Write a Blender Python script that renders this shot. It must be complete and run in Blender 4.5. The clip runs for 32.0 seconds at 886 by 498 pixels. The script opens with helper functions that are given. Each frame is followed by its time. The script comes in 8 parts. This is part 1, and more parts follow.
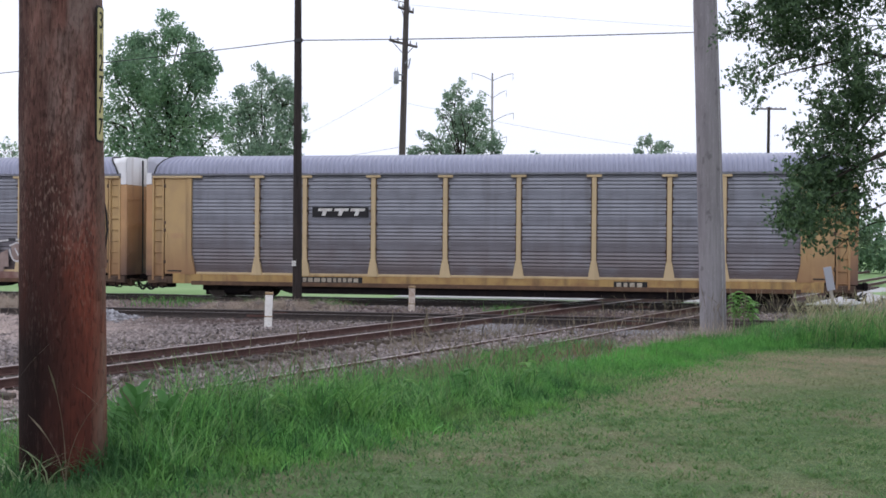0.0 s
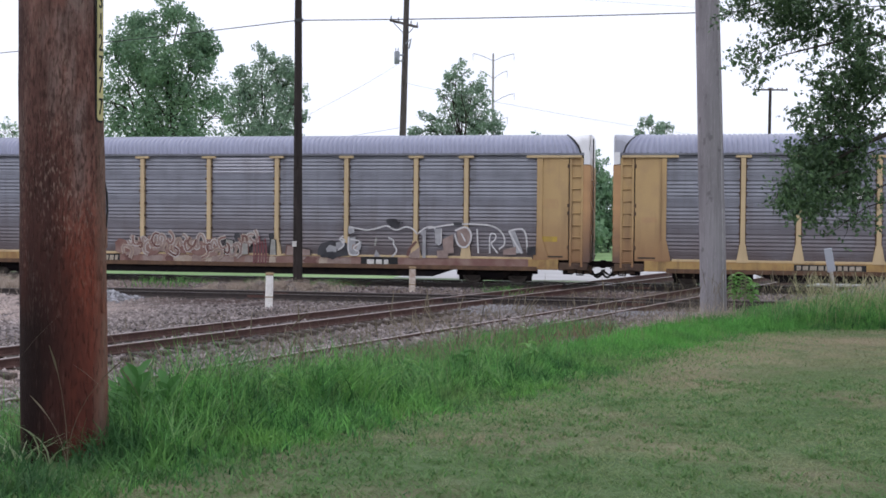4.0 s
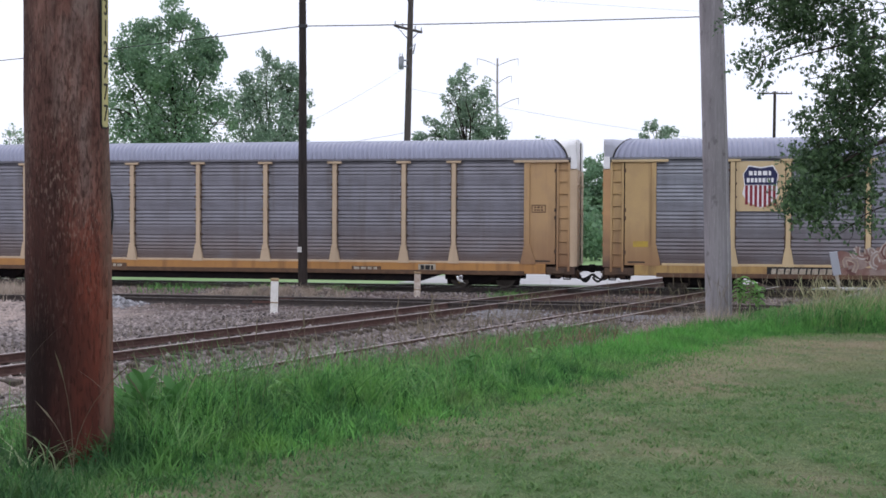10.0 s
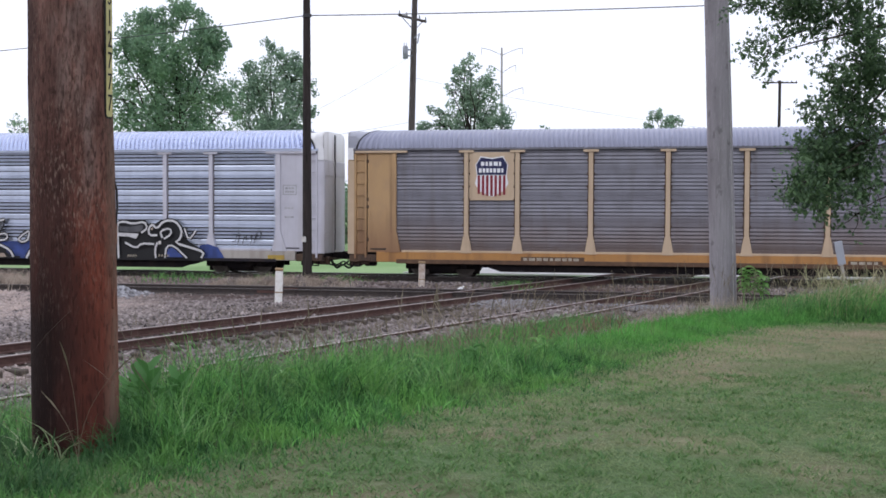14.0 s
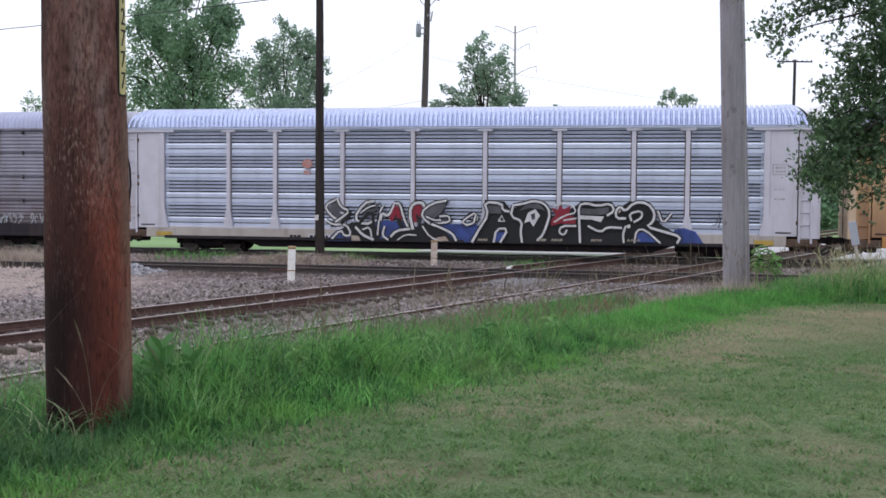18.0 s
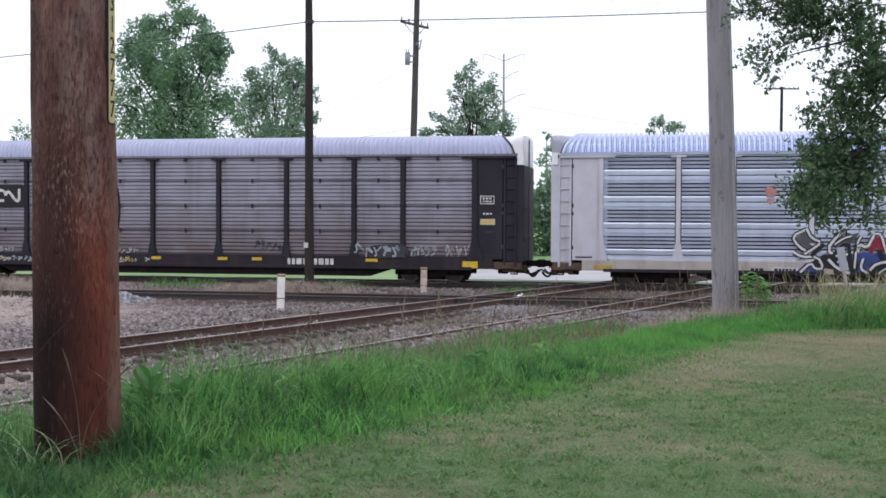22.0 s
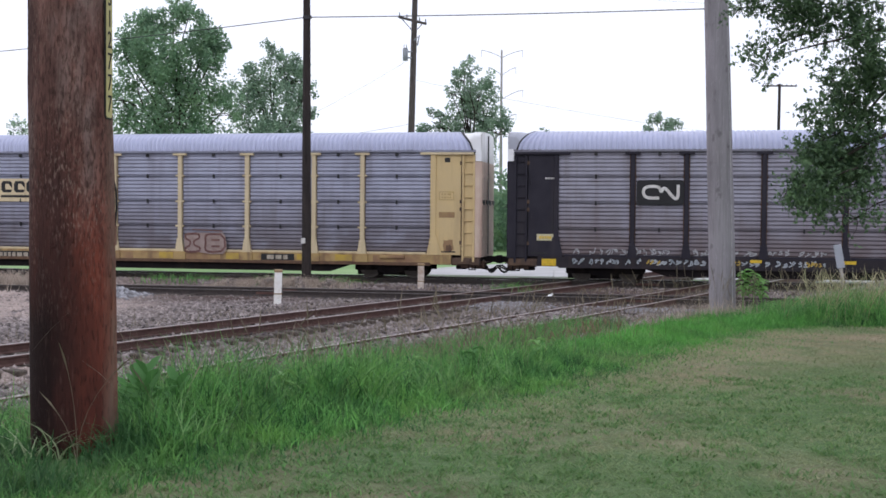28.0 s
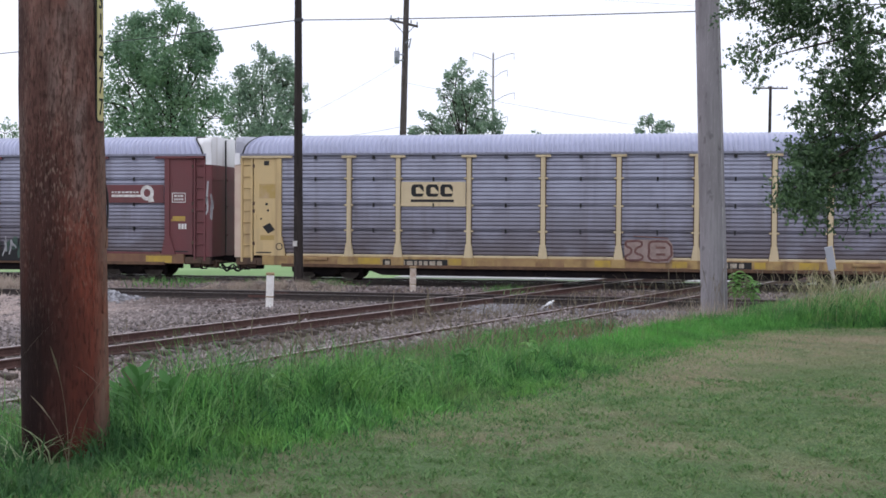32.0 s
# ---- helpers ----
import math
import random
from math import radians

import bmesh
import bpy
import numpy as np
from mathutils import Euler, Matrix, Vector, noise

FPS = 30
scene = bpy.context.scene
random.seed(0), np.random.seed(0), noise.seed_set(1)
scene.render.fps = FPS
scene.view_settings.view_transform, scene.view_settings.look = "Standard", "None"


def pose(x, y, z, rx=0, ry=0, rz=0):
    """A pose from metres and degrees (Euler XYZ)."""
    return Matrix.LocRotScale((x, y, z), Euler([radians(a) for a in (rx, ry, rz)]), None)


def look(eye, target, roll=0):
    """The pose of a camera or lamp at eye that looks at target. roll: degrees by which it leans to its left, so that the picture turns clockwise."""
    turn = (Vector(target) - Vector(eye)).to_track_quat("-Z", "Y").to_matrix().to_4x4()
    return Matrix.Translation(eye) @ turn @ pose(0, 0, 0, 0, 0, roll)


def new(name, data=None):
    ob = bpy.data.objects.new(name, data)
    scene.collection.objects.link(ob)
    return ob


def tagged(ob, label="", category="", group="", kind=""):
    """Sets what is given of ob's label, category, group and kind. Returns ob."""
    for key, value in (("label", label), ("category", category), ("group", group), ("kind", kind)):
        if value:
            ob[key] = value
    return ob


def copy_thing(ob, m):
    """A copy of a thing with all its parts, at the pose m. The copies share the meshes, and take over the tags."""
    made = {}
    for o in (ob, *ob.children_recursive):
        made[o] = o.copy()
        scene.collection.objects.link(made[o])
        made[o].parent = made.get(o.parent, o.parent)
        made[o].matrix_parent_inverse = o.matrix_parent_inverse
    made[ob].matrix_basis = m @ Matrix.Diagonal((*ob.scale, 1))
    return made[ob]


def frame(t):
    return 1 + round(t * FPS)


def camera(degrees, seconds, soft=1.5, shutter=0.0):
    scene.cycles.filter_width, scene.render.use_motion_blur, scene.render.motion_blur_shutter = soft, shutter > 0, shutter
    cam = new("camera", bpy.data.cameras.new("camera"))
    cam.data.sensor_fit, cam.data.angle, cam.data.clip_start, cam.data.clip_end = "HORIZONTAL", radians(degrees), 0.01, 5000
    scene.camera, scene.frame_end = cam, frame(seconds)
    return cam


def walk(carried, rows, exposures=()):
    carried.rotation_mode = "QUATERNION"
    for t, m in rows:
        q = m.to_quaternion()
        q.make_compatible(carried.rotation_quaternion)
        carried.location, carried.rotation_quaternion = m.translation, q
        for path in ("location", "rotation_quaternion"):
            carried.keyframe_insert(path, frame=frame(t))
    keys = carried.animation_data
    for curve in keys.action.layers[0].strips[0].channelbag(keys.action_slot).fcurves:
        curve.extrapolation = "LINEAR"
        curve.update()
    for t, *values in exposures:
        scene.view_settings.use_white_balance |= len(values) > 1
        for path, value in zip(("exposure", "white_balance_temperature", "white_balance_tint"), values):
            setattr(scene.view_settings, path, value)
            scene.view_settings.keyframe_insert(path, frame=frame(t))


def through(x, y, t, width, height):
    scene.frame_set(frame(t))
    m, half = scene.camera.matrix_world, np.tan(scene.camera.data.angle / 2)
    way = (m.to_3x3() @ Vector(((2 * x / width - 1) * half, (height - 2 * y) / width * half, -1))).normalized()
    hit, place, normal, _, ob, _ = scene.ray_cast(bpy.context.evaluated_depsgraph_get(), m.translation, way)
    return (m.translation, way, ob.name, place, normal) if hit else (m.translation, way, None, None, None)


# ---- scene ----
F_DEGREES = 41.0
EYE = (0.0, 0.0, 2.43)
# seconds, pitch, roll, yaw of a camera held by hand at one spot
PATH = [
    (0, -0.44, -0.43, 0.00), (0.5, -0.52, -0.37, 0.02), (1, -0.77, -0.37, 0.22), (1.5, -0.93, -0.36, 0.26),
    (2, -1.03, -0.43, 0.30), (2.5, -1.17, -0.54, 0.24), (3, -1.22, -0.50, -0.02), (3.5, -1.30, -0.57, 0.03),
    (5.5, -1.44, -0.14, 0.01), (6, -0.94, -0.22, -0.02), (6.5, -0.84, -0.22, -0.06), (7, -1.06, -0.16, -0.02),
    (7.5, -1.15, -0.17, 0.08), (8, -0.86, -0.15, 0.19), (8.5, -0.76, -0.15, 0.37), (9, -0.72, -0.20, 0.28),
    (9.5, -0.71, -0.25, 0.20), (10, -1.13, -0.28, 0.26), (10.5, -1.48, -0.45, 0.50), (11, -1.57, -0.44, 0.55),
    (11.5, -1.67, -0.32, 0.50), (12, -1.78, -0.30, 0.41), (12.5, -1.53, -0.37, 0.28), (13, -1.51, -0.22, 0.30),
    (13.5, -1.62, -0.23, 0.37), (14, -1.63, -0.25, 0.47), (14.5, -1.52, -0.20, 0.68), (16.5, -1.76, -0.56, 0.96),
    (17, -2.06, -0.52, 1.02), (17.5, -2.45, -0.44, 1.13), (18, -2.66, -0.44, 1.08), (18.5, -2.66, -0.44, 0.82),
    (19, -2.46, -0.33, 0.56), (19.5, -2.27, -0.31, 0.51), (20, -2.24, -0.22, 0.46), (20.5, -2.17, -0.32, 0.48),
    (21, -2.09, -0.17, 0.55), (21.5, -1.92, -0.25, 0.54), (22, -1.34, -0.26, 0.57), (22.5, -1.05, -0.37, 0.60),
    (23, -1.20, -0.31, 0.50), (23.5, -1.43, -0.24, 0.58), (24, -1.56, -0.29, 0.53), (24.5, -1.51, -0.24, 0.58),
    (25, -1.71, -0.38, 0.55), (25.5, -1.81, -0.35, 0.32), (27.5, -1.54, -0.36, 0.35), (28, -1.53, -0.45, 0.44),
    (28.5, -1.46, -0.48, 0.44), (29, -1.50, -0.48, 0.53), (29.5, -1.60, -0.59, 0.58), (30, -1.67, -0.63, 0.60),
    (30.5, -1.54, -0.57, 0.50), (31, -1.77, -0.58, 0.39), (31.5, -1.62, -0.45, 0.15), (32, -1.40, -0.34, 0.05),
]
# the camera slowly lifts its exposure while the pale car passes
EXPOSURES = [(0, -0.09), (6, -0.06), (10, -0.08), (12.5, -0.01), (14, -0.01), (17, -0.03), (20, 0.06), (25, 0.02), (32, -0.04)]
cam = camera(F_DEGREES, 32.0, soft=1.65)
walk(cam, [(t, pose(*EYE, 90 + p, r, y)) for t, p, r, y in PATH], EXPOSURES)

# ---- world and light ----
world = bpy.data.worlds.new("overcast_sky")
scene.world = world
world.use_nodes = True
wn, wl = world.node_tree.nodes, world.node_tree.links
wn.clear()
sky = wn.new("ShaderNodeTexSky")
sky.sky_type, sky.sun_disc = "NISHITA", False
sky.sun_elevation, sky.sun_rotation, sky.air_density, sky.dust_density = radians(52), radians(-60), 1.0, 6.0
dim = wn.new("ShaderNodeVectorMath")
dim.operation = "SCALE"
dim.inputs["Scale"].default_value = 0.06
wl.new(sky.outputs["Color"], dim.inputs[0])
veil = wn.new("ShaderNodeMix")
veil.data_type = "RGBA"
veil.inputs["Factor"].default_value = 0.8
veil.inputs["B"].default_value = (0.965, 1.0, 1.15, 1)
wl.new(dim.outputs["Vector"], veil.inputs["A"])
bg = wn.new("ShaderNodeBackground")
bg.inputs["Strength"].default_value = 1.33
wl.new(veil.outputs["Result"], bg.inputs["Color"])
wo = wn.new("ShaderNodeOutputWorld")
wl.new(bg.outputs["Background"], wo.inputs["Surface"])

sun_data = bpy.data.lights.new("sun", "SUN")
sun_data.energy, sun_data.angle, sun_data.color = 0.3, radians(25), (1.0, 0.98, 0.94)
sun = new("sun", sun_data)
sun.matrix_world = look((-30, -40, 60), (0, 20, 0))

# ---- plan, metres: z = 0 is the top of the rails ----
YAW_A = radians(11.0)                       # the train's line
ALONG = Vector((math.cos(YAW_A), -math.sin(YAW_A), 0))
ACROSS = Vector((math.sin(YAW_A), math.cos(YAW_A), 0))
DIST_A, DIST_C = 46.9, 37.5                 # track centres, along ACROSS
PHI = radians(28.2)                         # the crossing line's two tracks
RUN = Vector((math.sin(PHI), math.cos(PHI), 0))
SIDE = Vector((-math.cos(PHI), math.sin(PHI), 0))
OFF_B, OFF_D = 16.95, 11.8                  # track centres, along SIDE
rng = np.random.default_rng(7)


# ---- materials ----
def mat_nodes(name):
    m = bpy.data.materials.new(name)
    m.use_nodes = True
    return m, m.node_tree.nodes, m.node_tree.links, m.node_tree.nodes["Principled BSDF"]


def mixed(n, l, a, b, fac):
    mx = n.new("ShaderNodeMix")
    mx.data_type = "RGBA"
    for key, v in (("A", a), ("B", b)):
        if isinstance(v, tuple):
            mx.inputs[key].default_value = (*v, 1)
        else:
            l.new(v, mx.inputs[key])
    if isinstance(fac, float):
        mx.inputs["Factor"].default_value = fac
    else:
        l.new(fac, mx.inputs["Factor"])
    return mx.outputs["Result"]


def noise_fac(n, l, scale, detail=5.0, low=0.4, high=0.65, stretch=(1, 1, 1), coord="Object"):
    """A noise mask between 0 and 1."""
    tc = n.new("ShaderNodeTexCoord")
    mp = n.new("ShaderNodeMapping")
    mp.inputs["Scale"].default_value = stretch
    nz = n.new("ShaderNodeTexNoise")
    nz.inputs["Scale"].default_value, nz.inputs["Detail"].default_value = scale, detail
    rp = n.new("ShaderNodeMapRange")
    rp.inputs["From Min"].default_value, rp.inputs["From Max"].default_value = low, high
    l.new(tc.outputs[coord], mp.inputs["Vector"])
    l.new(mp.outputs["Vector"], nz.inputs["Vector"])
    l.new(nz.outputs["Fac"], rp.inputs["Value"])
    return rp.outputs["Result"]


def bumped(n, l, b, height, strength, distance):
    bp = n.new("ShaderNodeBump")
    bp.inputs["Strength"].default_value, bp.inputs["Distance"].default_value = strength, distance
    l.new(height, bp.inputs["Height"])
    l.new(bp.outputs["Normal"], b.inputs["Normal"])


def scaled(n, l, fac, k):
    mt = n.new("ShaderNodeMath")
    mt.operation = "MULTIPLY"
    mt.inputs[1].default_value = k
    l.new(fac, mt.inputs[0])
    return mt.outputs[0]


def painted(name, base, worn, stain, rough=0.55, metal=0.0, amount=0.6, stain_amount=0.5, grain=1.6, dust=None, gloss=0.5, reach=2.7):
    """Weathered paint or sheet metal: blotches, streaks that run down, fine grain."""
    m, n, l, b = mat_nodes(name)
    blot = scaled(n, l, noise_fac(n, l, grain, 6.0, 0.42, 0.68), amount)
    streak = scaled(n, l, noise_fac(n, l, 1.0, 6.0, 0.52, 0.74, (2.6, 2.6, 0.22)), stain_amount)
    fine = noise_fac(n, l, 38.0, 3.0, 0.3, 0.75)
    c = mixed(n, l, base, worn, blot)
    c = mixed(n, l, c, stain, streak)
    c = mixed(n, l, c, stain, scaled(n, l, fine, 0.14))
    if dust:
        tc = n.new("ShaderNodeTexCoord")
        sep = n.new("ShaderNodeSeparateXYZ")
        l.new(tc.outputs["Object"], sep.inputs[0])
        mr = n.new("ShaderNodeMapRange")
        mr.inputs["From Min"].default_value, mr.inputs["From Max"].default_value = reach, 0.9
        l.new(sep.outputs["Z"], mr.inputs["Value"])
        mt = n.new("ShaderNodeMath")
        mt.operation = "MULTIPLY"
        l.new(mr.outputs["Result"], mt.inputs[0])
        l.new(noise_fac(n, l, 0.7, 6.0, 0.10, 0.48, (1, 1, 1.4)), mt.inputs[1])
        c = mixed(n, l, c, dust, scaled(n, l, mt.outputs[0], 0.9))
    l.new(c, b.inputs["Base Color"])
    b.inputs["Specular IOR Level"].default_value = gloss
    b.inputs["Roughness"].default_value, b.inputs["Metallic"].default_value = rough, metal
    bumped(n, l, b, fine, 0.15, 0.01)
    return m


def plain(name, colour, rough=0.6, metal=0.0, second=None, scale=14.0):
    m, n, l, b = mat_nodes(name)
    second = second or tuple(v * 0.72 for v in colour)
    fac = noise_fac(n, l, scale, 5.0, 0.35, 0.7)
    l.new(mixed(n, l, colour, second, fac), b.inputs["Base Color"])
    b.inputs["Roughness"].default_value, b.inputs["Metallic"].default_value = rough, metal
    bumped(n, l, b, fac, 0.2, 0.01)
    return m


TAN_SPOTS = (((-15.7, 41.0, -0.2), 9.0, 1.3), ((-12.5, 33.0, -0.2), 6.5, 1.2), ((-7.5, 20.0, -0.2), 2.5, 1.0))
DIRT_SPOTS = (((4.0, 40.5, -0.2), 7.5, 1.2), ((6.5, 38.4, -0.2), 7.0, 1.3), ((8.0, 33.5, -0.2), 5.0, 1.1), ((4.3, 34.2, -0.2), 4.0, 1.0), ((-1.7, 33.7, -0.2), 4.0, 0.8), ((-7.0, 38.4, -0.2), 4.6, 1.5), ((3.6, 37.2, -0.2), 3.4, 1.0), ((-11.5, 43.0, -0.1), 4.0, 1.2), ((-2.5, 42.5, -0.1), 3.5, 0.9))
PALE_SPOTS = (((1.6, 35.4, -0.2), 2.2, 1.3), ((5.7, 33.1, -0.2), 1.6, 1.0))
# shade by the thick pole, put into the grass colour as darker green
SHADE_SPOTS = (((-2.3, 5.2, 1.2), 1.5, 1.4),)
NEAR_GREEN = (((-1.2, 5.7, 1.2), 1.2, 0.9), ((-0.4, 5.6, 1.2), 1.1, 0.8), ((0.3, 4.6, 1.2), 2.0, 0.75), ((2.0, 5.0, 1.2), 1.6, 0.8), ((1.2, 6.9, 1.2), 1.0, 0.5), ((2.9, 8.3, 1.2), 1.2, 0.55), ((-0.9, 5.0, 1.2), 1.0, 0.6), ((3.4, 9.9, 1.1), 1.3, 0.5))
LUSH_SPOTS = (((2.2, 13.0, 1.1), 2.6, 1.1), ((3.6, 15.0, 1.1), 1.5, 0.8), ((0.3, 11.0, 1.0), 1.2, 0.8))
DRY_SPOTS = (((4.4, 13.3, 1.1), 0.9, 1.2), ((3.6, 13.35, 1.1), 0.6, 1.0), ((5.1, 13.2, 1.1), 0.8, 1.1), ((4.3, 12.7, 1.1), 2.6, 0.7), ((3.3, 11.6, 1.1), 2.4, 0.5), ((2.3, 11.0, 1.1), 1.8, 0.6), ((0.5, 7.6, 1.1), 0.9, 0.6), ((1.6, 9.1, 1.1), 1.2, 0.6), ((-0.2, 7.3, 1.1), 0.7, 0.6), ((1.3, 6.2, 1.1), 0.6, 0.6))   # middle, radius, how dry


def dry_spots(n, l, c, colour, spots=DRY_SPOTS):
    """Worn tan places on the lawn, lush ones on the bank, or painted shade."""
    geo = n.new("ShaderNodeNewGeometry")
    ragged = noise_fac(n, l, 2.2, 5.0, 0.3, 0.62)
    for place, r, k in spots:
        d = n.new("ShaderNodeVectorMath")
        d.operation = "DISTANCE"
        d.inputs[1].default_value = place
        l.new(geo.outputs["Position"], d.inputs[0])
        mr = n.new("ShaderNodeMapRange")
        mr.interpolation_type = "SMOOTHSTEP"
        mr.inputs["From Min"].default_value, mr.inputs["From Max"].default_value = r, 0.1 * r
        mr.inputs["To Max"].default_value = k
        l.new(d.outputs["Value"], mr.inputs["Value"])
        mt = n.new("ShaderNodeMath")
        mt.operation = "MULTIPLY"
        l.new(mr.outputs["Result"], mt.inputs[0])
        l.new(ragged, mt.inputs[1])
        c = mixed(n, l, c, colour, mt.outputs[0])
    return c


def leafy(name, dark, light, rough=0.6, through=0.25, patches=(), spots=None, lush=None, gloss=0.5):
    """Leaves and blades: each one its own shade, some light passes; patches: colour, scale, low, high, amount."""
    m, n, l, b = mat_nodes(name)
    geo = n.new("ShaderNodeNewGeometry")
    c = mixed(n, l, dark, light, geo.outputs["Random Per Island"])
    for colour, scale, low, high, amount in patches:
        c = mixed(n, l, c, colour, scaled(n, l, noise_fac(n, l, scale, 4.0, low, high), amount))
    if spots:
        c = dry_spots(n, l, c, *spots)
    if lush:
        c = dry_spots(n, l, c, *lush)
    l.new(c, b.inputs["Base Color"])
    b.inputs["Roughness"].default_value, b.inputs["Specular IOR Level"].default_value = rough, gloss
    tr = n.new("ShaderNodeBsdfTranslucent")
    l.new(c, tr.inputs["Color"])
    ms = n.new("ShaderNodeMixShader")
    ms.inputs["Fac"].default_value = through
    out = n["Material Output"]
    l.new(b.outputs["BSDF"], ms.inputs[1])
    l.new(tr.outputs["BSDF"], ms.inputs[2])
    l.new(ms.outputs["Shader"], out.inputs["Surface"])
    return m


def pole_wood(name, a, b_col, c_col, split=0.75, knots=0.0):
    """Round timber: long cracks and bands of old treatment."""
    m, n, l, b = mat_nodes(name)
    band = noise_fac(n, l, 1.3, 4.0, 0.35, 0.7, (2.2, 2.2, 0.7))
    crack = noise_fac(n, l, 9.0, 6.0, 0.5, 0.66, (4, 4, 0.22))
    fleck = noise_fac(n, l, 30.0, 4.0, 0.56, 0.7, (2, 2, 0.35))
    c = mixed(n, l, a, b_col, band)
    c = mixed(n, l, c, c_col, scaled(n, l, fleck, 0.5))
    c = mixed(n, l, c, tuple(v * 0.35 for v in a), scaled(n, l, crack, split))
    if knots:
        c = mixed(n, l, c, tuple(v * 0.3 for v in a), scaled(n, l, noise_fac(n, l, 7.0, 4.0, 0.63, 0.70, (1.2, 1.2, 0.7)), knots))
        c = mixed(n, l, c, tuple(v * 0.55 for v in a), scaled(n, l, noise_fac(n, l, 2.0, 5.0, 0.50, 0.64, (2, 2, 0.3)), knots))
    l.new(c, b.inputs["Base Color"])
    b.inputs["Roughness"].default_value = 0.8
    b.inputs["Specular IOR Level"].default_value = 0.2
    bumped(n, l, b, crack, 0.6, 0.012)
    return m


def near_wood():
    """The thick pole: red-brown timber, weathered flecks above, darker over its left half, black low down."""
    m, n, l, b = mat_nodes("red_brown_pole_wood")
    tc = n.new("ShaderNodeTexCoord")
    sep = n.new("ShaderNodeSeparateXYZ")
    l.new(tc.outputs["Object"], sep.inputs[0])

    def ramp(sock, a0, a1):
        mr = n.new("ShaderNodeMapRange")
        mr.inputs["From Min"].default_value, mr.inputs["From Max"].default_value = a0, a1
        l.new(sock, mr.inputs["Value"])
        return mr.outputs["Result"]

    def times(p, q):
        mt = n.new("ShaderNodeMath")
        mt.operation = "MULTIPLY"
        l.new(p, mt.inputs[0])
        l.new(q, mt.inputs[1])
        return mt.outputs[0]

    band = noise_fac(n, l, 1.6, 5.0, 0.40, 0.62, (4.0, 4.0, 0.8))
    streak = noise_fac(n, l, 6.0, 7.0, 0.40, 0.64, (5.0, 5.0, 0.9))
    low = mixed(n, l, (0.205, 0.055, 0.036), (0.10, 0.030, 0.022), band)
    high = mixed(n, l, (0.235, 0.125, 0.105), (0.15, 0.070, 0.058), band)
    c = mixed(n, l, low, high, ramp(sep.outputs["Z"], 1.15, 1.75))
    c = mixed(n, l, c, (0.060, 0.024, 0.019), scaled(n, l, streak, 0.38))
    # a grey weathered skin, and one long dark stain under the top
    grey = times(noise_fac(n, l, 2.8, 5.0, 0.47, 0.63, (3, 3, 0.8)), ramp(sep.outputs["Z"], 1.1, 1.7))
    c = mixed(n, l, c, (0.225, 0.165, 0.150), scaled(n, l, grey, 0.7))
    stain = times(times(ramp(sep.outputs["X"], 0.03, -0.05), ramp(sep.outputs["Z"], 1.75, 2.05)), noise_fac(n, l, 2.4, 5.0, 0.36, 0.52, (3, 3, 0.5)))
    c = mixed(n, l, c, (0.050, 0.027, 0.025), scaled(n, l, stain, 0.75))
    mottle = times(noise_fac(n, l, 10.0, 7.0, 0.48, 0.66, (2.0, 2.0, 0.9)), ramp(sep.outputs["Z"], 0.9, 1.5))
    c = mixed(n, l, c, (0.045, 0.021, 0.018), scaled(n, l, mottle, 0.5))
    # darker brown over the left half, black at its foot
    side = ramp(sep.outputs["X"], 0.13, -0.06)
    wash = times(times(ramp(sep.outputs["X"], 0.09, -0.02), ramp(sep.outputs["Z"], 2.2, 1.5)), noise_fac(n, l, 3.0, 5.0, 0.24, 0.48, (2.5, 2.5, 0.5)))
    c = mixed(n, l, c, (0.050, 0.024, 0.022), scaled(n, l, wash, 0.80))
    low_black = times(times(side, ramp(sep.outputs["Z"], 1.3, 0.8)), noise_fac(n, l, 2.2, 5.0, 0.20, 0.42, (3, 3, 0.5)))
    c = mixed(n, l, c, (0.012, 0.007, 0.007), scaled(n, l, low_black, 0.9))
    # short raised scales, pale on their ridges and dark between
    zone = times(ramp(sep.outputs["Z"], 0.75, 1.5), ramp(sep.outputs["Z"], 2.7, 1.8))
    dark = times(noise_fac(n, l, 38.0, 6.0, 0.51, 0.60, (1.9, 1.9, 0.6)), zone)
    c = mixed(n, l, c, (0.040, 0.019, 0.016), scaled(n, l, dark, 0.6))
    fleck = times(noise_fac(n, l, 52.0, 6.0, 0.54, 0.64, (2.0, 2.0, 0.55)), times(zone, noise_fac(n, l, 4.0, 4.0, 0.40, 0.62, (1.5, 1.5, 0.6))))
    c = mixed(n, l, c, (0.30, 0.21, 0.175), scaled(n, l, fleck, 0.6))
    thin = noise_fac(n, l, 40.0, 4.0, 0.60, 0.68, (2.2, 2.2, 0.3))
    c = mixed(n, l, c, (0.27, 0.17, 0.135), scaled(n, l, thin, 0.12))
    # a paler strip along the right edge
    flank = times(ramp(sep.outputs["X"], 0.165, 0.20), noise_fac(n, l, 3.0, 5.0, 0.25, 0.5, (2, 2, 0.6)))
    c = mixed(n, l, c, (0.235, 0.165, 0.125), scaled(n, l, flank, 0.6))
    crack = noise_fac(n, l, 40.0, 6.0, 0.54, 0.68, (2.4, 2.4, 0.5))
    c = mixed(n, l, c, (0.028, 0.013, 0.011), scaled(n, l, crack, 0.45))
    l.new(c, b.inputs["Base Color"])
    b.inputs["Roughness"].default_value = 0.8
    b.inputs["Specular IOR Level"].default_value = 0.12
    bumped(n, l, b, crack, 0.6, 0.014)
    return m


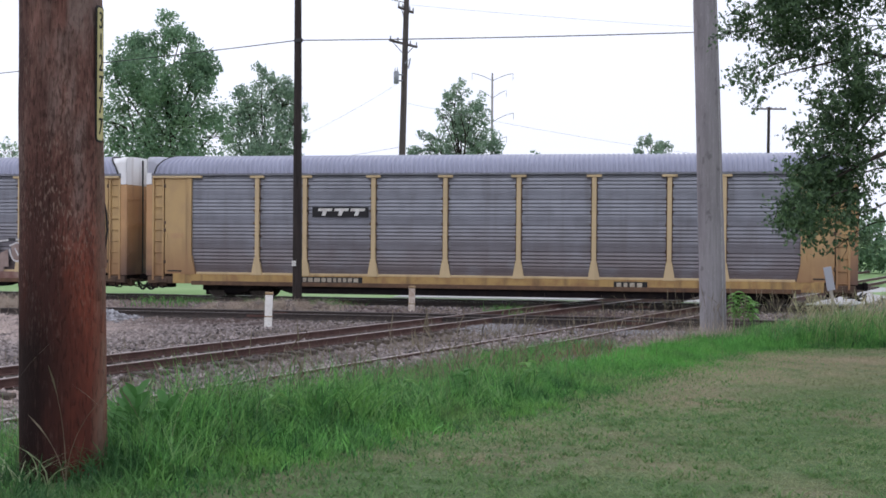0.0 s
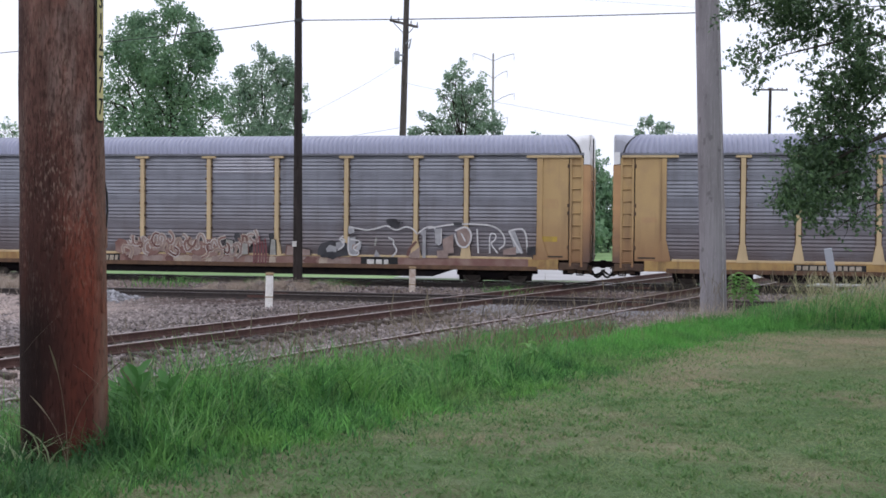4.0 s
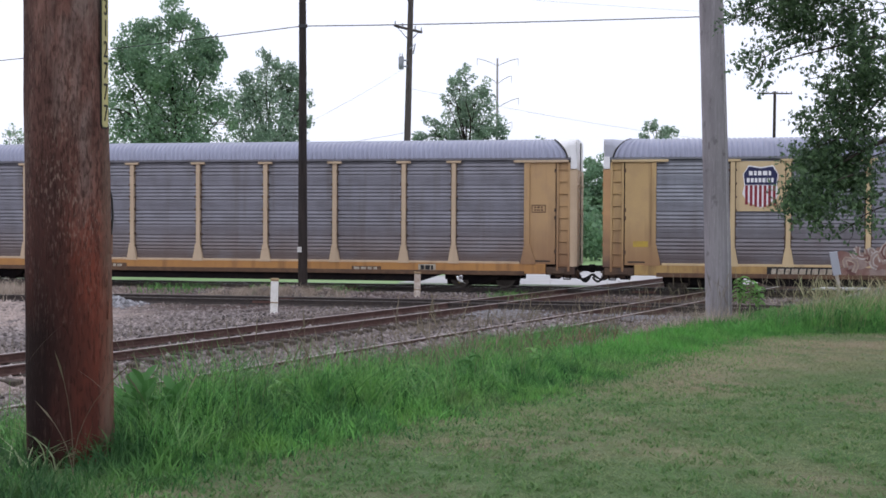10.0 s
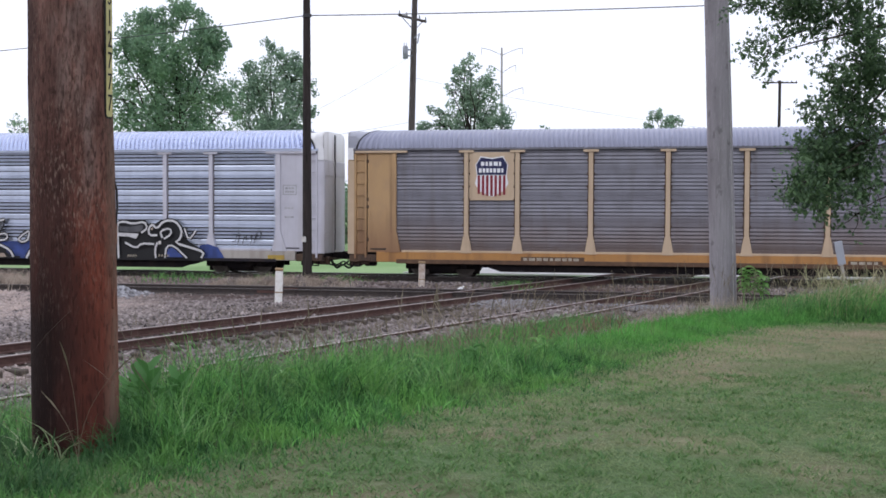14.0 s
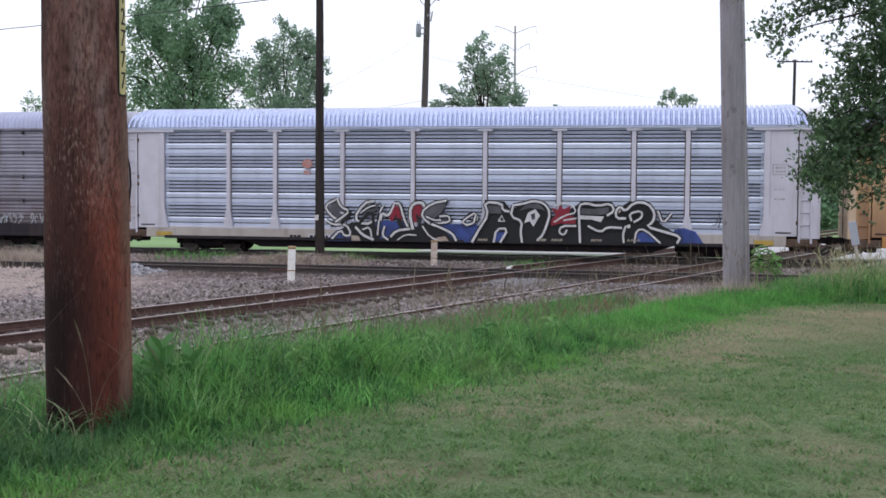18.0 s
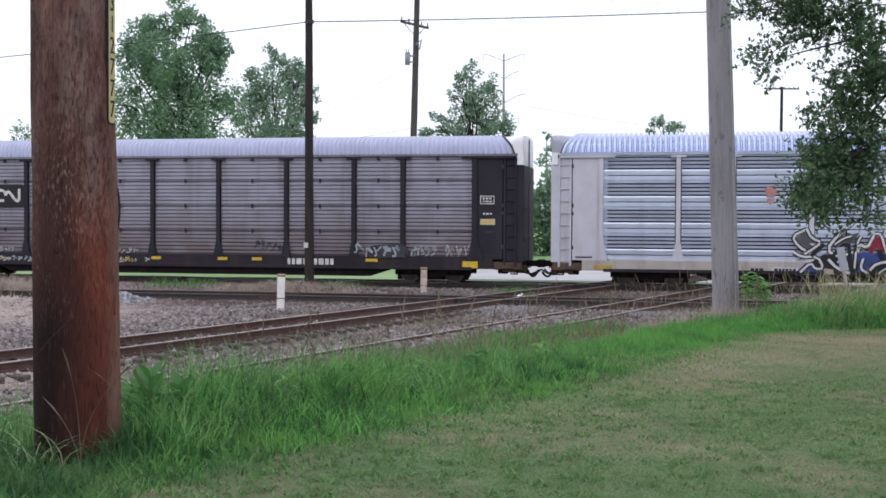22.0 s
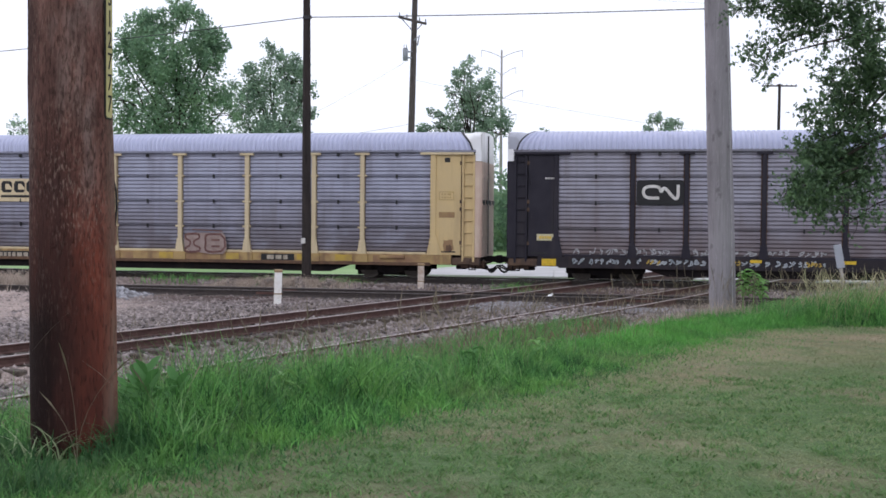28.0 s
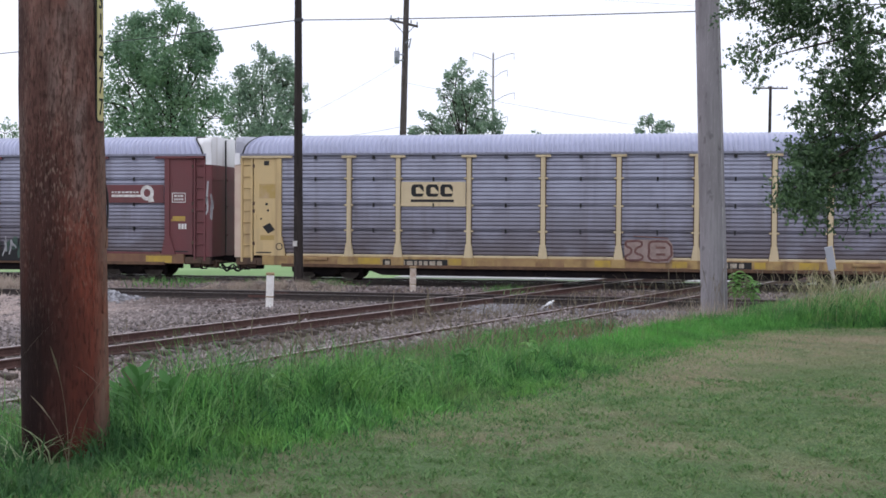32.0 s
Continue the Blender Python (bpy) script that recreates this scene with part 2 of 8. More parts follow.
GALV = painted("galvanised_sheet", (0.240, 0.250, 0.290), (0.176, 0.180, 0.208), (0.105, 0.088, 0.092), 0.45, 0.4, 0.7, 0.34, dust=(0.108, 0.078, 0.074), reach=3.4)
GALV_DARK = painted("grimy_galvanised_sheet", (0.215, 0.213, 0.25), (0.155, 0.15, 0.175), (0.105, 0.082, 0.073), 0.5, 0.4, 0.7, 0.45, dust=(0.14, 0.096, 0.078))
GALV_BRIGHT = painted("bright_galvanised_sheet", (0.55, 0.595, 0.715), (0.43, 0.465, 0.565), (0.24, 0.255, 0.30), 0.3, 0.7, 0.45, 0.25)
ROOF = painted("roof_sheet", (0.339, 0.355, 0.466), (0.292, 0.302, 0.398), (0.22, 0.22, 0.27), 0.4, 0.3, 0.5, 0.2)
ROOF_BRIGHT = painted("bright_roof_sheet", (0.550, 0.611, 0.836), (0.462, 0.512, 0.715), (0.32, 0.355, 0.47), 0.24, 0.85, 0.4, 0.2)
GALV_DUSTY = painted("dusty_galvanised_sheet", (0.29, 0.30, 0.385), (0.22, 0.225, 0.285), (0.125, 0.105, 0.11), 0.48, 0.4, 0.7, 0.4, dust=(0.068, 0.048, 0.046), reach=3.6)
ROOF_PALE = painted("lavender_roof_sheet", (0.456, 0.479, 0.650), (0.393, 0.410, 0.547), (0.26, 0.265, 0.33), 0.4, 0.3, 0.5, 0.2)
ROOF_END = painted("pale_roof_end_sheet", (0.42, 0.43, 0.50), (0.34, 0.35, 0.42), (0.25, 0.25, 0.29), 0.45, 0.2, 0.5, 0.3)
YELLOW = painted("faded_yellow_paint", (0.53, 0.36, 0.165), (0.46, 0.31, 0.155), (0.16, 0.095, 0.065), 0.6, 0, 0.65, 0.6, 2.2, dust=(0.29, 0.155, 0.075))
SILL_ORANGE = painted("rust_edged_orange_sill", (0.48, 0.235, 0.07), (0.40, 0.19, 0.065), (0.15, 0.07, 0.04), 0.65, 0, 0.7, 0.7)
YELLOW_PALE = painted("bleached_yellow_paint", (0.62, 0.475, 0.275), (0.54, 0.41, 0.24), (0.24, 0.16, 0.10), 0.6, 0, 0.6, 0.4)
SILL_YELLOW = painted("rust_streaked_yellow_paint", (0.45, 0.29, 0.105), (0.28, 0.15, 0.065), (0.09, 0.05, 0.036), 0.65, 0, 0.8, 0.75, 2.4)
ORANGE = painted("dull_orange_paint", (0.52, 0.33, 0.16), (0.45, 0.29, 0.155), (0.15, 0.08, 0.055), 0.6, 0, 0.65, 0.6, 2.2, dust=(0.26, 0.135, 0.07))
ORANGE_PALE = painted("bleached_orange_paint", (0.60, 0.455, 0.315), (0.53, 0.39, 0.265), (0.26, 0.165, 0.11), 0.6, 0, 0.6, 0.4)
LEMON = painted("pale_yellow_paint", (0.650, 0.487, 0.241), (0.571, 0.437, 0.241), (0.23, 0.145, 0.09), 0.6, 0, 0.5, 0.5)
SILL_LEMON = painted("rust_worn_pale_yellow_paint", (0.44, 0.30, 0.12), (0.24, 0.135, 0.07), (0.09, 0.05, 0.036), 0.65, 0, 0.9, 0.8, 2.0)
MARK_OCHRE = plain("dark_ochre_decal", (0.44, 0.31, 0.10), 0.6, 0, (0.50, 0.36, 0.22), 3.0)
LEMON_PALE = painted("cream_yellow_paint", (0.66, 0.545, 0.345), (0.58, 0.47, 0.30), (0.26, 0.17, 0.11), 0.6, 0, 0.5, 0.5)
PINK_END = painted("rust_washed_pale_paint", (0.598, 0.448, 0.368), (0.690, 0.575, 0.460), (0.22, 0.10, 0.075), 0.6, 0, 0.7, 0.7)
BLACK = painted("weathered_black_paint", (0.018, 0.016, 0.026), (0.032, 0.030, 0.042), (0.05, 0.042, 0.045), 0.6, gloss=0.25)
MAROON = painted("weathered_maroon_paint", (0.16, 0.045, 0.05), (0.13, 0.05, 0.05), (0.09, 0.04, 0.04), 0.6)
SILVER = painted("pale_silver_paint", (0.60, 0.59, 0.66), (0.50, 0.49, 0.55), (0.36, 0.32, 0.31), 0.45, 0.15)
SILL_PALE = painted("pale_sill_paint", (0.46, 0.42, 0.38), (0.36, 0.32, 0.29), (0.2, 0.15, 0.12), 0.6)
SILL_BLACK = painted("black_sill_paint", (0.018, 0.016, 0.022), (0.035, 0.03, 0.035), (0.07, 0.045, 0.035), 0.65, gloss=0.25)
WHITE_CAP = painted("white_end_paint", (0.88, 0.88, 0.90), (0.80, 0.80, 0.82), (0.4, 0.36, 0.33), 0.5)
UNDER = painted("underframe_grime", (0.012, 0.010, 0.012), (0.024, 0.019, 0.018), (0.036, 0.024, 0.018), 0.85, gloss=0.15)
STEEL = plain("worn_wheel_steel", (0.09, 0.075, 0.065), 0.5, 0.5)
SEAL = plain("black_rubber_seal", (0.015, 0.015, 0.016), 0.6)
RAIL_SHINY = plain("polished_running_rail", (0.55, 0.53, 0.53), 0.22, 0.9, (0.42, 0.38, 0.36), 4.0)
RAIL_TOP = plain("worn_rail_head", (0.40, 0.345, 0.335), 0.45, 0.3, (0.27, 0.205, 0.185), 4.0)
RAIL_RUST = plain("rusty_rail_side", (0.070, 0.033, 0.028), 0.85, 0.0, (0.115, 0.060, 0.049), 7.0)
RAIL_BLACK = plain("dark_rail_side", (0.035, 0.027, 0.026), 0.8, 0.0, (0.06, 0.045, 0.04), 9.0)
RAIL_DULL = plain("dull_rail_head", (0.13, 0.115, 0.11), 0.5, 0.3, (0.08, 0.07, 0.068), 4.0)
END_GRIME = painted("rust_and_grime", (0.085, 0.05, 0.035), (0.14, 0.085, 0.05), (0.03, 0.024, 0.022), 0.8, 0, 0.7, 0.7)
TIE = plain("creosoted_tie", (0.055, 0.042, 0.035), 0.9, 0, (0.10, 0.08, 0.065), 6.0)
MARK_WHITE = plain("white_lettering", (0.72, 0.71, 0.69), 0.6, 0, (0.5, 0.47, 0.44), 5.0)
MARK_DULL = plain("dirty_cream_lettering", (0.46, 0.41, 0.33), 0.7, 0, (0.26, 0.21, 0.16), 7.0)
MARK_BLACK = plain("black_lettering", (0.012, 0.012, 0.014), 0.7)
MARK_RED = plain("red_paint", (0.26, 0.012, 0.03), 0.6)
MARK_BLUE = plain("navy_blue_paint", (0.014, 0.016, 0.085), 0.6)
MARK_SKY = plain("bright_blue_spray", (0.04, 0.075, 0.28), 0.6, 0, (0.02, 0.035, 0.13), 3.0)
MARK_GREY = plain("dark_grey_spray", (0.020, 0.020, 0.025), 0.7, 0, (0.06, 0.06, 0.068), 2.2)
MARK_BROWN = plain("red_brown_spray", (0.20, 0.10, 0.085), 0.7, 0, (0.30, 0.20, 0.17), 2.2)
MARK_DUST = plain("dusty_pink_spray", (0.34, 0.26, 0.235), 0.7, 0, (0.24, 0.17, 0.15), 4.0)
TAN_END = painted("tan_end_door_paint", (0.54, 0.315, 0.15), (0.46, 0.26, 0.125), (0.22, 0.12, 0.075), 0.6, dust=(0.10, 0.058, 0.05), reach=2.9)
MARK_CLEAN = plain("clean_white_decal", (0.84, 0.84, 0.86), 0.5, 0, (0.72, 0.72, 0.75), 6.0)
MARK_LOOP = plain("worn_cream_spray", (0.52, 0.49, 0.46), 0.7, 0, (0.36, 0.30, 0.27), 4.0)
MARK_RUSTY = plain("dark_rust_spray", (0.12, 0.05, 0.045), 0.7, 0, (0.19, 0.10, 0.085), 4.0)
MARK_MAROON = plain("maroon_spray", (0.16, 0.05, 0.06), 0.7, 0, (0.24, 0.11, 0.11), 4.0)
MARK_SAGE = plain("pale_grey_green_spray", (0.36, 0.36, 0.33), 0.7, 0, (0.27, 0.26, 0.24), 4.0)
MARK_CREAM_DULL = plain("dirty_cream_spray", (0.46, 0.38, 0.31), 0.7, 0, (0.30, 0.22, 0.17), 4.0)
MARK_PALE = plain("thin_pale_spray", (0.43, 0.43, 0.445), 0.6, 0, (0.27, 0.27, 0.285), 3.0)
MARK_SLATE = plain("slate_grey_spray", (0.105, 0.105, 0.115), 0.65, 0, (0.06, 0.06, 0.066), 2.2)
MARK_CHALK = plain("chalky_white_spray", (0.66, 0.65, 0.65), 0.65, 0, (0.50, 0.49, 0.50), 5.0)
MARK_FROST = plain("thin_blue_white_spray", (0.44, 0.47, 0.50), 0.65, 0, (0.22, 0.25, 0.28), 4.0)
MARK_GREEN = plain("dark_green_spray", (0.05, 0.10, 0.075), 0.6, 0, (0.03, 0.05, 0.045), 3.0)
MARK_CREAM = plain("cream_label", (0.62, 0.56, 0.36), 0.6)
MARK_YELLOW_DULL = plain("dirty_yellow_reflector", (0.50, 0.34, 0.05), 0.6, 0, (0.36, 0.24, 0.07), 3.0)
RUST = plain("bare_rust", (0.26, 0.15, 0.085), 0.8, 0, (0.40, 0.27, 0.12), 2.0)
RUST_DARK = plain("dark_rust", (0.10, 0.055, 0.035), 0.8, 0, (0.16, 0.09, 0.05), 4.0)
SILL_RUST = painted("rust_streaked_sill", (0.20, 0.10, 0.06), (0.26, 0.16, 0.07), (0.09, 0.05, 0.04), 0.7)
GALV_WARM = painted("rust_stained_galvanised_sheet", (0.255, 0.252, 0.305), (0.195, 0.183, 0.21), (0.115, 0.082, 0.075), 0.5, 0.4, 0.7, 0.42, dust=(0.085, 0.055, 0.050), reach=3.2)
MARK_ORANGE = plain("faded_orange_decal", (0.46, 0.16, 0.11), 0.6, 0, (0.42, 0.34, 0.36), 9.0)
MARK_YELLOW = plain("yellow_reflector", (0.75, 0.50, 0.03), 0.4)
POST_WHITE = plain("chipped_white_paint", (0.88, 0.87, 0.85), 0.6, 0, (0.74, 0.70, 0.65), 8.0)
POST_STAINED = plain("rust_stained_white_paint", (0.70, 0.64, 0.58), 0.7, 0, (0.40, 0.28, 0.21), 6.0)
POST_CAP = plain("rusty_cap", (0.35, 0.24, 0.13), 0.7)
CONCRETE = plain("pale_concrete", (0.50, 0.49, 0.50), 0.85, 0, (0.40, 0.39, 0.39), 0.5)
TAG_YELLOW = plain("yellow_tag_plate", (0.56, 0.49, 0.20), 0.55, 0, (0.46, 0.40, 0.20), 9.0)
WIRE = plain("dark_cable", (0.03, 0.03, 0.035), 0.6)
WIRE_PALE = plain("grey_cable", (0.42, 0.41, 0.42), 0.7)
GALV_TOWER = plain("tower_steel", (0.30, 0.285, 0.28), 0.6, 0.1)
INSULATOR = plain("grey_transformer_can", (0.30, 0.32, 0.36), 0.5)
BIRD_WHITE = plain("white_feathers", (0.85, 0.85, 0.85), 0.7, 0, (0.78, 0.78, 0.78))
BIRD_GREY = plain("pale_grey_feathers", (0.62, 0.62, 0.65), 0.7)
BEAK = plain("yellow_beak", (0.6, 0.4, 0.05), 0.5)
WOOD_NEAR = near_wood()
WOOD_GREY = pole_wood("grey_pole_wood", (0.325, 0.30, 0.328), (0.25, 0.228, 0.25), (0.41, 0.38, 0.41), 0.22, 0.5)
WOOD_DARK = pole_wood("dark_pole_wood", (0.045, 0.035, 0.032), (0.03, 0.026, 0.026), (0.07, 0.06, 0.055))
WOOD_FAR = pole_wood("weathered_far_pole_wood", (0.10, 0.085, 0.08), (0.08, 0.07, 0.068), (0.14, 0.12, 0.11))
BARK = pole_wood("tree_bark", (0.06, 0.05, 0.042), (0.045, 0.038, 0.033), (0.11, 0.095, 0.08))
GRASS_TALL = leafy("tall_grass_blades", (0.022, 0.105, 0.030), (0.225, 0.54, 0.14), 0.62, 0.34, (((0.20, 0.42, 0.10), 2.4, 0.50, 0.60, 0.75), ((0.030, 0.105, 0.044), 2.1, 0.50, 0.60, 0.62), ((0.016, 0.066, 0.026), 6.5, 0.52, 0.60, 0.65), ((0.26, 0.50, 0.15), 8.0, 0.57, 0.64, 0.55), ((0.33, 0.33, 0.19), 0.8, 0.56, 0.72, 0.35), ((0.38, 0.32, 0.22), 3.3, 0.62, 0.74, 0.4)), ((0.045, 0.105, 0.045), SHADE_SPOTS), ((0.14, 0.42, 0.085), LUSH_SPOTS), 0.25)
GRASS_TUFT = leafy("lawn_tuft_blades", (0.088, 0.195, 0.062), (0.205, 0.33, 0.125), 0.65, 0.4)
GRASS_BROAD = leafy("broad_grass_blades", (0.10, 0.265, 0.075), (0.24, 0.42, 0.15), 0.6, 0.42)
STEM_DRY = leafy("dry_seed_stems", (0.13, 0.105, 0.07), (0.25, 0.205, 0.145), 0.7, 0.2)
WEED_BRIGHT = leafy("bright_weed_leaves", (0.14, 0.32, 0.08), (0.28, 0.49, 0.165), 0.5, 0.4)
GRASS_PALE = leafy("pale_bent_grass", (0.26, 0.36, 0.17), (0.46, 0.52, 0.33), 0.55, 0.35)
FEATHER = leafy("tan_feathery_seed_tops", (0.26, 0.27, 0.14), (0.50, 0.44, 0.27), 0.7, 0.3)
GRASS_DRY = leafy("dry_grass_stems", (0.20, 0.155, 0.10), (0.34, 0.28, 0.20), 0.7, 0.2)
BRUSH = leafy("bleached_dry_brush", (0.30, 0.235, 0.19), (0.56, 0.47, 0.39), 0.8, 0.15)
DOCK = leafy("red_brown_seed_spikes", (0.15, 0.11, 0.06), (0.30, 0.22, 0.14), 0.7, 0.2)
GRASS_LAWN = leafy("mown_lawn_blades", (0.160, 0.255, 0.098), (0.32, 0.375, 0.19), 0.7, 0.45, (((0.42, 0.36, 0.245), 0.75, 0.47, 0.66, 0.75), ((0.112, 0.222, 0.074), 2.2, 0.52, 0.64, 0.65), ((0.40, 0.345, 0.235), 5.0, 0.55, 0.68, 0.6), ((0.10, 0.205, 0.068), 9.0, 0.56, 0.68, 0.6)), ((0.43, 0.37, 0.25), DRY_SPOTS), ((0.125, 0.235, 0.085), NEAR_GREEN))
WEED = leafy("broad_weed_leaves", (0.05, 0.16, 0.047), (0.135, 0.31, 0.095), 0.6, 0.34, gloss=0.2)
# the dark noise patches put shade between leaf clumps into the colour
LEAF_FAR = leafy("cottonwood_leaves", (0.175, 0.31, 0.19), (0.30, 0.445, 0.28), 0.6, 0.46, (((0.10, 0.18, 0.12), 1.0, 0.50, 0.60, 0.65), ((0.30, 0.45, 0.23), 0.5, 0.54, 0.64, 0.5)))
LEAF_GREY = leafy("silvery_leaves", (0.22, 0.335, 0.24), (0.42, 0.54, 0.40), 0.6, 0.5, (((0.115, 0.19, 0.14), 0.9, 0.47, 0.58, 0.65),))
LEAF_NEAR = leafy("maple_leaves", (0.045, 0.088, 0.05), (0.15, 0.25, 0.115), 0.5, 0.38)


def zone_ground():
    """Lawn, track gravel and far field on one sheet, with ragged edges."""
    m, n, l, b = mat_nodes("ground_soil")
    geo = n.new("ShaderNodeNewGeometry")

    def along(vec):
        d = n.new("ShaderNodeVectorMath")
        d.operation = "DOT_PRODUCT"
        d.inputs[1].default_value = vec
        l.new(geo.outputs["Position"], d.inputs[0])
        return d.outputs["Value"]

    def edge(value, at, wide, ragged):
        ad = n.new("ShaderNodeMath")
        ad.operation = "MULTIPLY_ADD"
        ad.inputs[1].default_value = ragged
        l.new(noise_fac(n, l, 0.7, 4.0, 0.2, 0.8), ad.inputs[0])
        l.new(value, ad.inputs[2])
        mr = n.new("ShaderNodeMapRange")
        mr.inputs["From Min"].default_value, mr.inputs["From Max"].default_value = at - wide + ragged / 2, at + wide + ragged / 2
        l.new(ad.outputs[0], mr.inputs["Value"])
        return mr.outputs["Result"]

    lawn = mixed(n, l, (0.075, 0.13, 0.04), (0.17, 0.15, 0.09), noise_fac(n, l, 0.75, 6.0, 0.48, 0.66))
    lawn = mixed(n, l, lawn, (0.07, 0.13, 0.04), noise_fac(n, l, 2.4, 5.0, 0.5, 0.7))
    lawn = dry_spots(n, l, lawn, (0.29, 0.235, 0.155))
    vor = n.new("ShaderNodeTexVoronoi")
    vor.inputs["Scale"].default_value = 11.0
    tc = n.new("ShaderNodeTexCoord")
    l.new(tc.outputs["Object"], vor.inputs["Vector"])
    gravel = mixed(n, l, (0.085, 0.068, 0.068), (0.25, 0.21, 0.21), vor.outputs["Color"])
    gravel = mixed(n, l, gravel, (0.105, 0.072, 0.06), scaled(n, l, noise_fac(n, l, 0.3, 5.0, 0.44, 0.62), 0.7))
    gravel = mixed(n, l, gravel, (0.25, 0.22, 0.22), scaled(n, l, noise_fac(n, l, 0.22, 3.0, 0.55, 0.7), 0.6))
    gravel = dry_spots(n, l, gravel, (0.37, 0.30, 0.27), TAN_SPOTS)
    gravel = dry_spots(n, l, gravel, (0.062, 0.041, 0.036), DIRT_SPOTS)
    field = mixed(n, l, (0.19, 0.32, 0.115), (0.27, 0.40, 0.18), noise_fac(n, l, 0.12, 5.0, 0.4, 0.65))
    c = mixed(n, l, lawn, gravel, edge(along(SIDE + RUN * 0.25), 10.2, 0.4, 1.2))
    c = mixed(n, l, c, field, edge(along(ACROSS), 50.2, 0.5, 1.2))
    # dark bands on both track beds; the train's holds painted shade from under it
    for a0, a1 in ((44.9, 49.7), (36.2, 38.9)):
        near, past = edge(along(ACROSS), a0, 0.25, 0.4), edge(along(ACROSS), a1, 0.25, 0.4)
        sb = n.new("ShaderNodeMath")
        sb.operation = "SUBTRACT"
        l.new(near, sb.inputs[0])
        l.new(past, sb.inputs[1])
        c = mixed(n, l, c, (0.034, 0.029, 0.030), scaled(n, l, sb.outputs[0], 0.88))
    l.new(c, b.inputs["Base Color"])
    b.inputs["Roughness"].default_value = 0.95
    bumped(n, l, b, vor.outputs["Distance"], 0.5, 0.03)
    return m


GROUND = zone_ground()


# ---- mesh helpers ----
class Shape:
    """Gathers vertices and faces of one part."""

    def __init__(self):
        self.v, self.f = [], []

    def add(self, verts, faces):
        k = len(self.v)
        self.v += [tuple(p) for p in verts]
        self.f += [tuple(i + k for i in f) for f in faces]
        return self

    def box(self, x0, x1, y0, y1, z0, z1, c=0.0):
        """A box; with c its edges are cut off at c."""
        if not c:
            v = [(x, y, z) for x in (x0, x1) for y in (y0, y1) for z in (z0, z1)]
            return self.add(v, [(0, 1, 3, 2), (4, 6, 7, 5), (0, 4, 5, 1), (2, 3, 7, 6), (0, 2, 6, 4), (1, 5, 7, 3)])
        bm = bmesh.new()
        bmesh.ops.create_cube(bm, size=1)
        for p in bm.verts:
            p.co = Vector(((x0 + x1) / 2 + p.co.x * (x1 - x0), (y0 + y1) / 2 + p.co.y * (y1 - y0), (z0 + z1) / 2 + p.co.z * (z1 - z0)))
        bmesh.ops.bevel(bm, geom=bm.edges[:], offset=c, segments=1, affect="EDGES")
        bm.verts.index_update()
        self.add([p.co for p in bm.verts], [[q.index for q in f.verts] for f in bm.faces])
        bm.free()
        return self

    def tube(self, p, q, r0, r1=None, n=8):
        """A round bar from p to q."""
        p, q = Vector(p), Vector(q)
        r1 = r0 if r1 is None else r1
        d = (q - p).normalized()
        a = d.orthogonal().normalized()
        b = d.cross(a)
        ring = [(a * math.cos(i * math.tau / n) + b * math.sin(i * math.tau / n)) for i in range(n)]
        v = [p + w * r0 for w in ring] + [q + w * r1 for w in ring]
        f = [(i, (i + 1) % n, n + (i + 1) % n, n + i) for i in range(n)]
        return self.add(v, f + [tuple(range(n))[::-1], tuple(range(n, 2 * n))])

    def path(self, pts, r, n=6, r_end=None):
        """One round bar carried along several points, its rings shared."""
        pts = [Vector(p) for p in pts]
        m = len(pts)
        r_end = r if r_end is None else r_end
        a = (pts[1] - pts[0]).orthogonal().normalized()
        v, f = [], []
        for i, p in enumerate(pts):
            d = (pts[min(i + 1, m - 1)] - pts[max(i - 1, 0)]).normalized()
            a = (a - d * a.dot(d)).normalized()
            b = d.cross(a)
            rr = r + (r_end - r) * i / (m - 1)
            v += [p + (a * math.cos(j * math.tau / n) + b * math.sin(j * math.tau / n)) * rr for j in range(n)]
        for i in range(m - 1):
            f += [(i * n + j, i * n + (j + 1) % n, (i + 1) * n + (j + 1) % n, (i + 1) * n + j) for j in range(n)]
        return self.add(v, f + [tuple(range(n))[::-1], tuple(range((m - 1) * n, m * n))])

    def sweep(self, profile, path):
        """A closed profile (list of 2D points as offsets a, b) carried along stations (origin, axis a, axis b)."""
        k = len(profile)
        v = [o + a * p[0] + b * p[1] for o, a, b in path for p in profile]
        f = []
        for s in range(len(path) - 1):
            for i in range(k):
                j = (i + 1) % k
                f.append((s * k + i, s * k + j, (s + 1) * k + j, (s + 1) * k + i))
        f += [tuple(range(k))[::-1], tuple(range((len(path) - 1) * k, len(path) * k))]
        return self.add(v, f)

    def ribbon(self, pts, w, y, thick=0.006):
        """A flat painted stroke in the x-z plane at depth y, facing -y."""
        pts = [Vector((p[0], 0, p[1])) for p in pts]
        left, right = [], []
        for i, p in enumerate(pts):
            d = (pts[min(i + 1, len(pts) - 1)] - pts[max(i - 1, 0)]).normalized()
            s = Vector((-d.z, 0, d.x)) * w / 2
            left.append(p + s)
            right.append(p - s)
        k = len(pts)
        v = [(p.x, y, p.z) for p in left + right] + [(p.x, y + thick, p.z) for p in left + right]
        f = [(i, i + 1, k + i + 1, k + i) for i in range(k - 1)]
        f += [(2 * k + i, 3 * k + i, 3 * k + i + 1, 2 * k + i + 1) for i in range(k - 1)]
        f += [(i + 1, i, 2 * k + i, 2 * k + i + 1) for i in range(k - 1)] + [(k + i, k + i + 1, 3 * k + i + 1, 3 * k + i) for i in range(k - 1)]
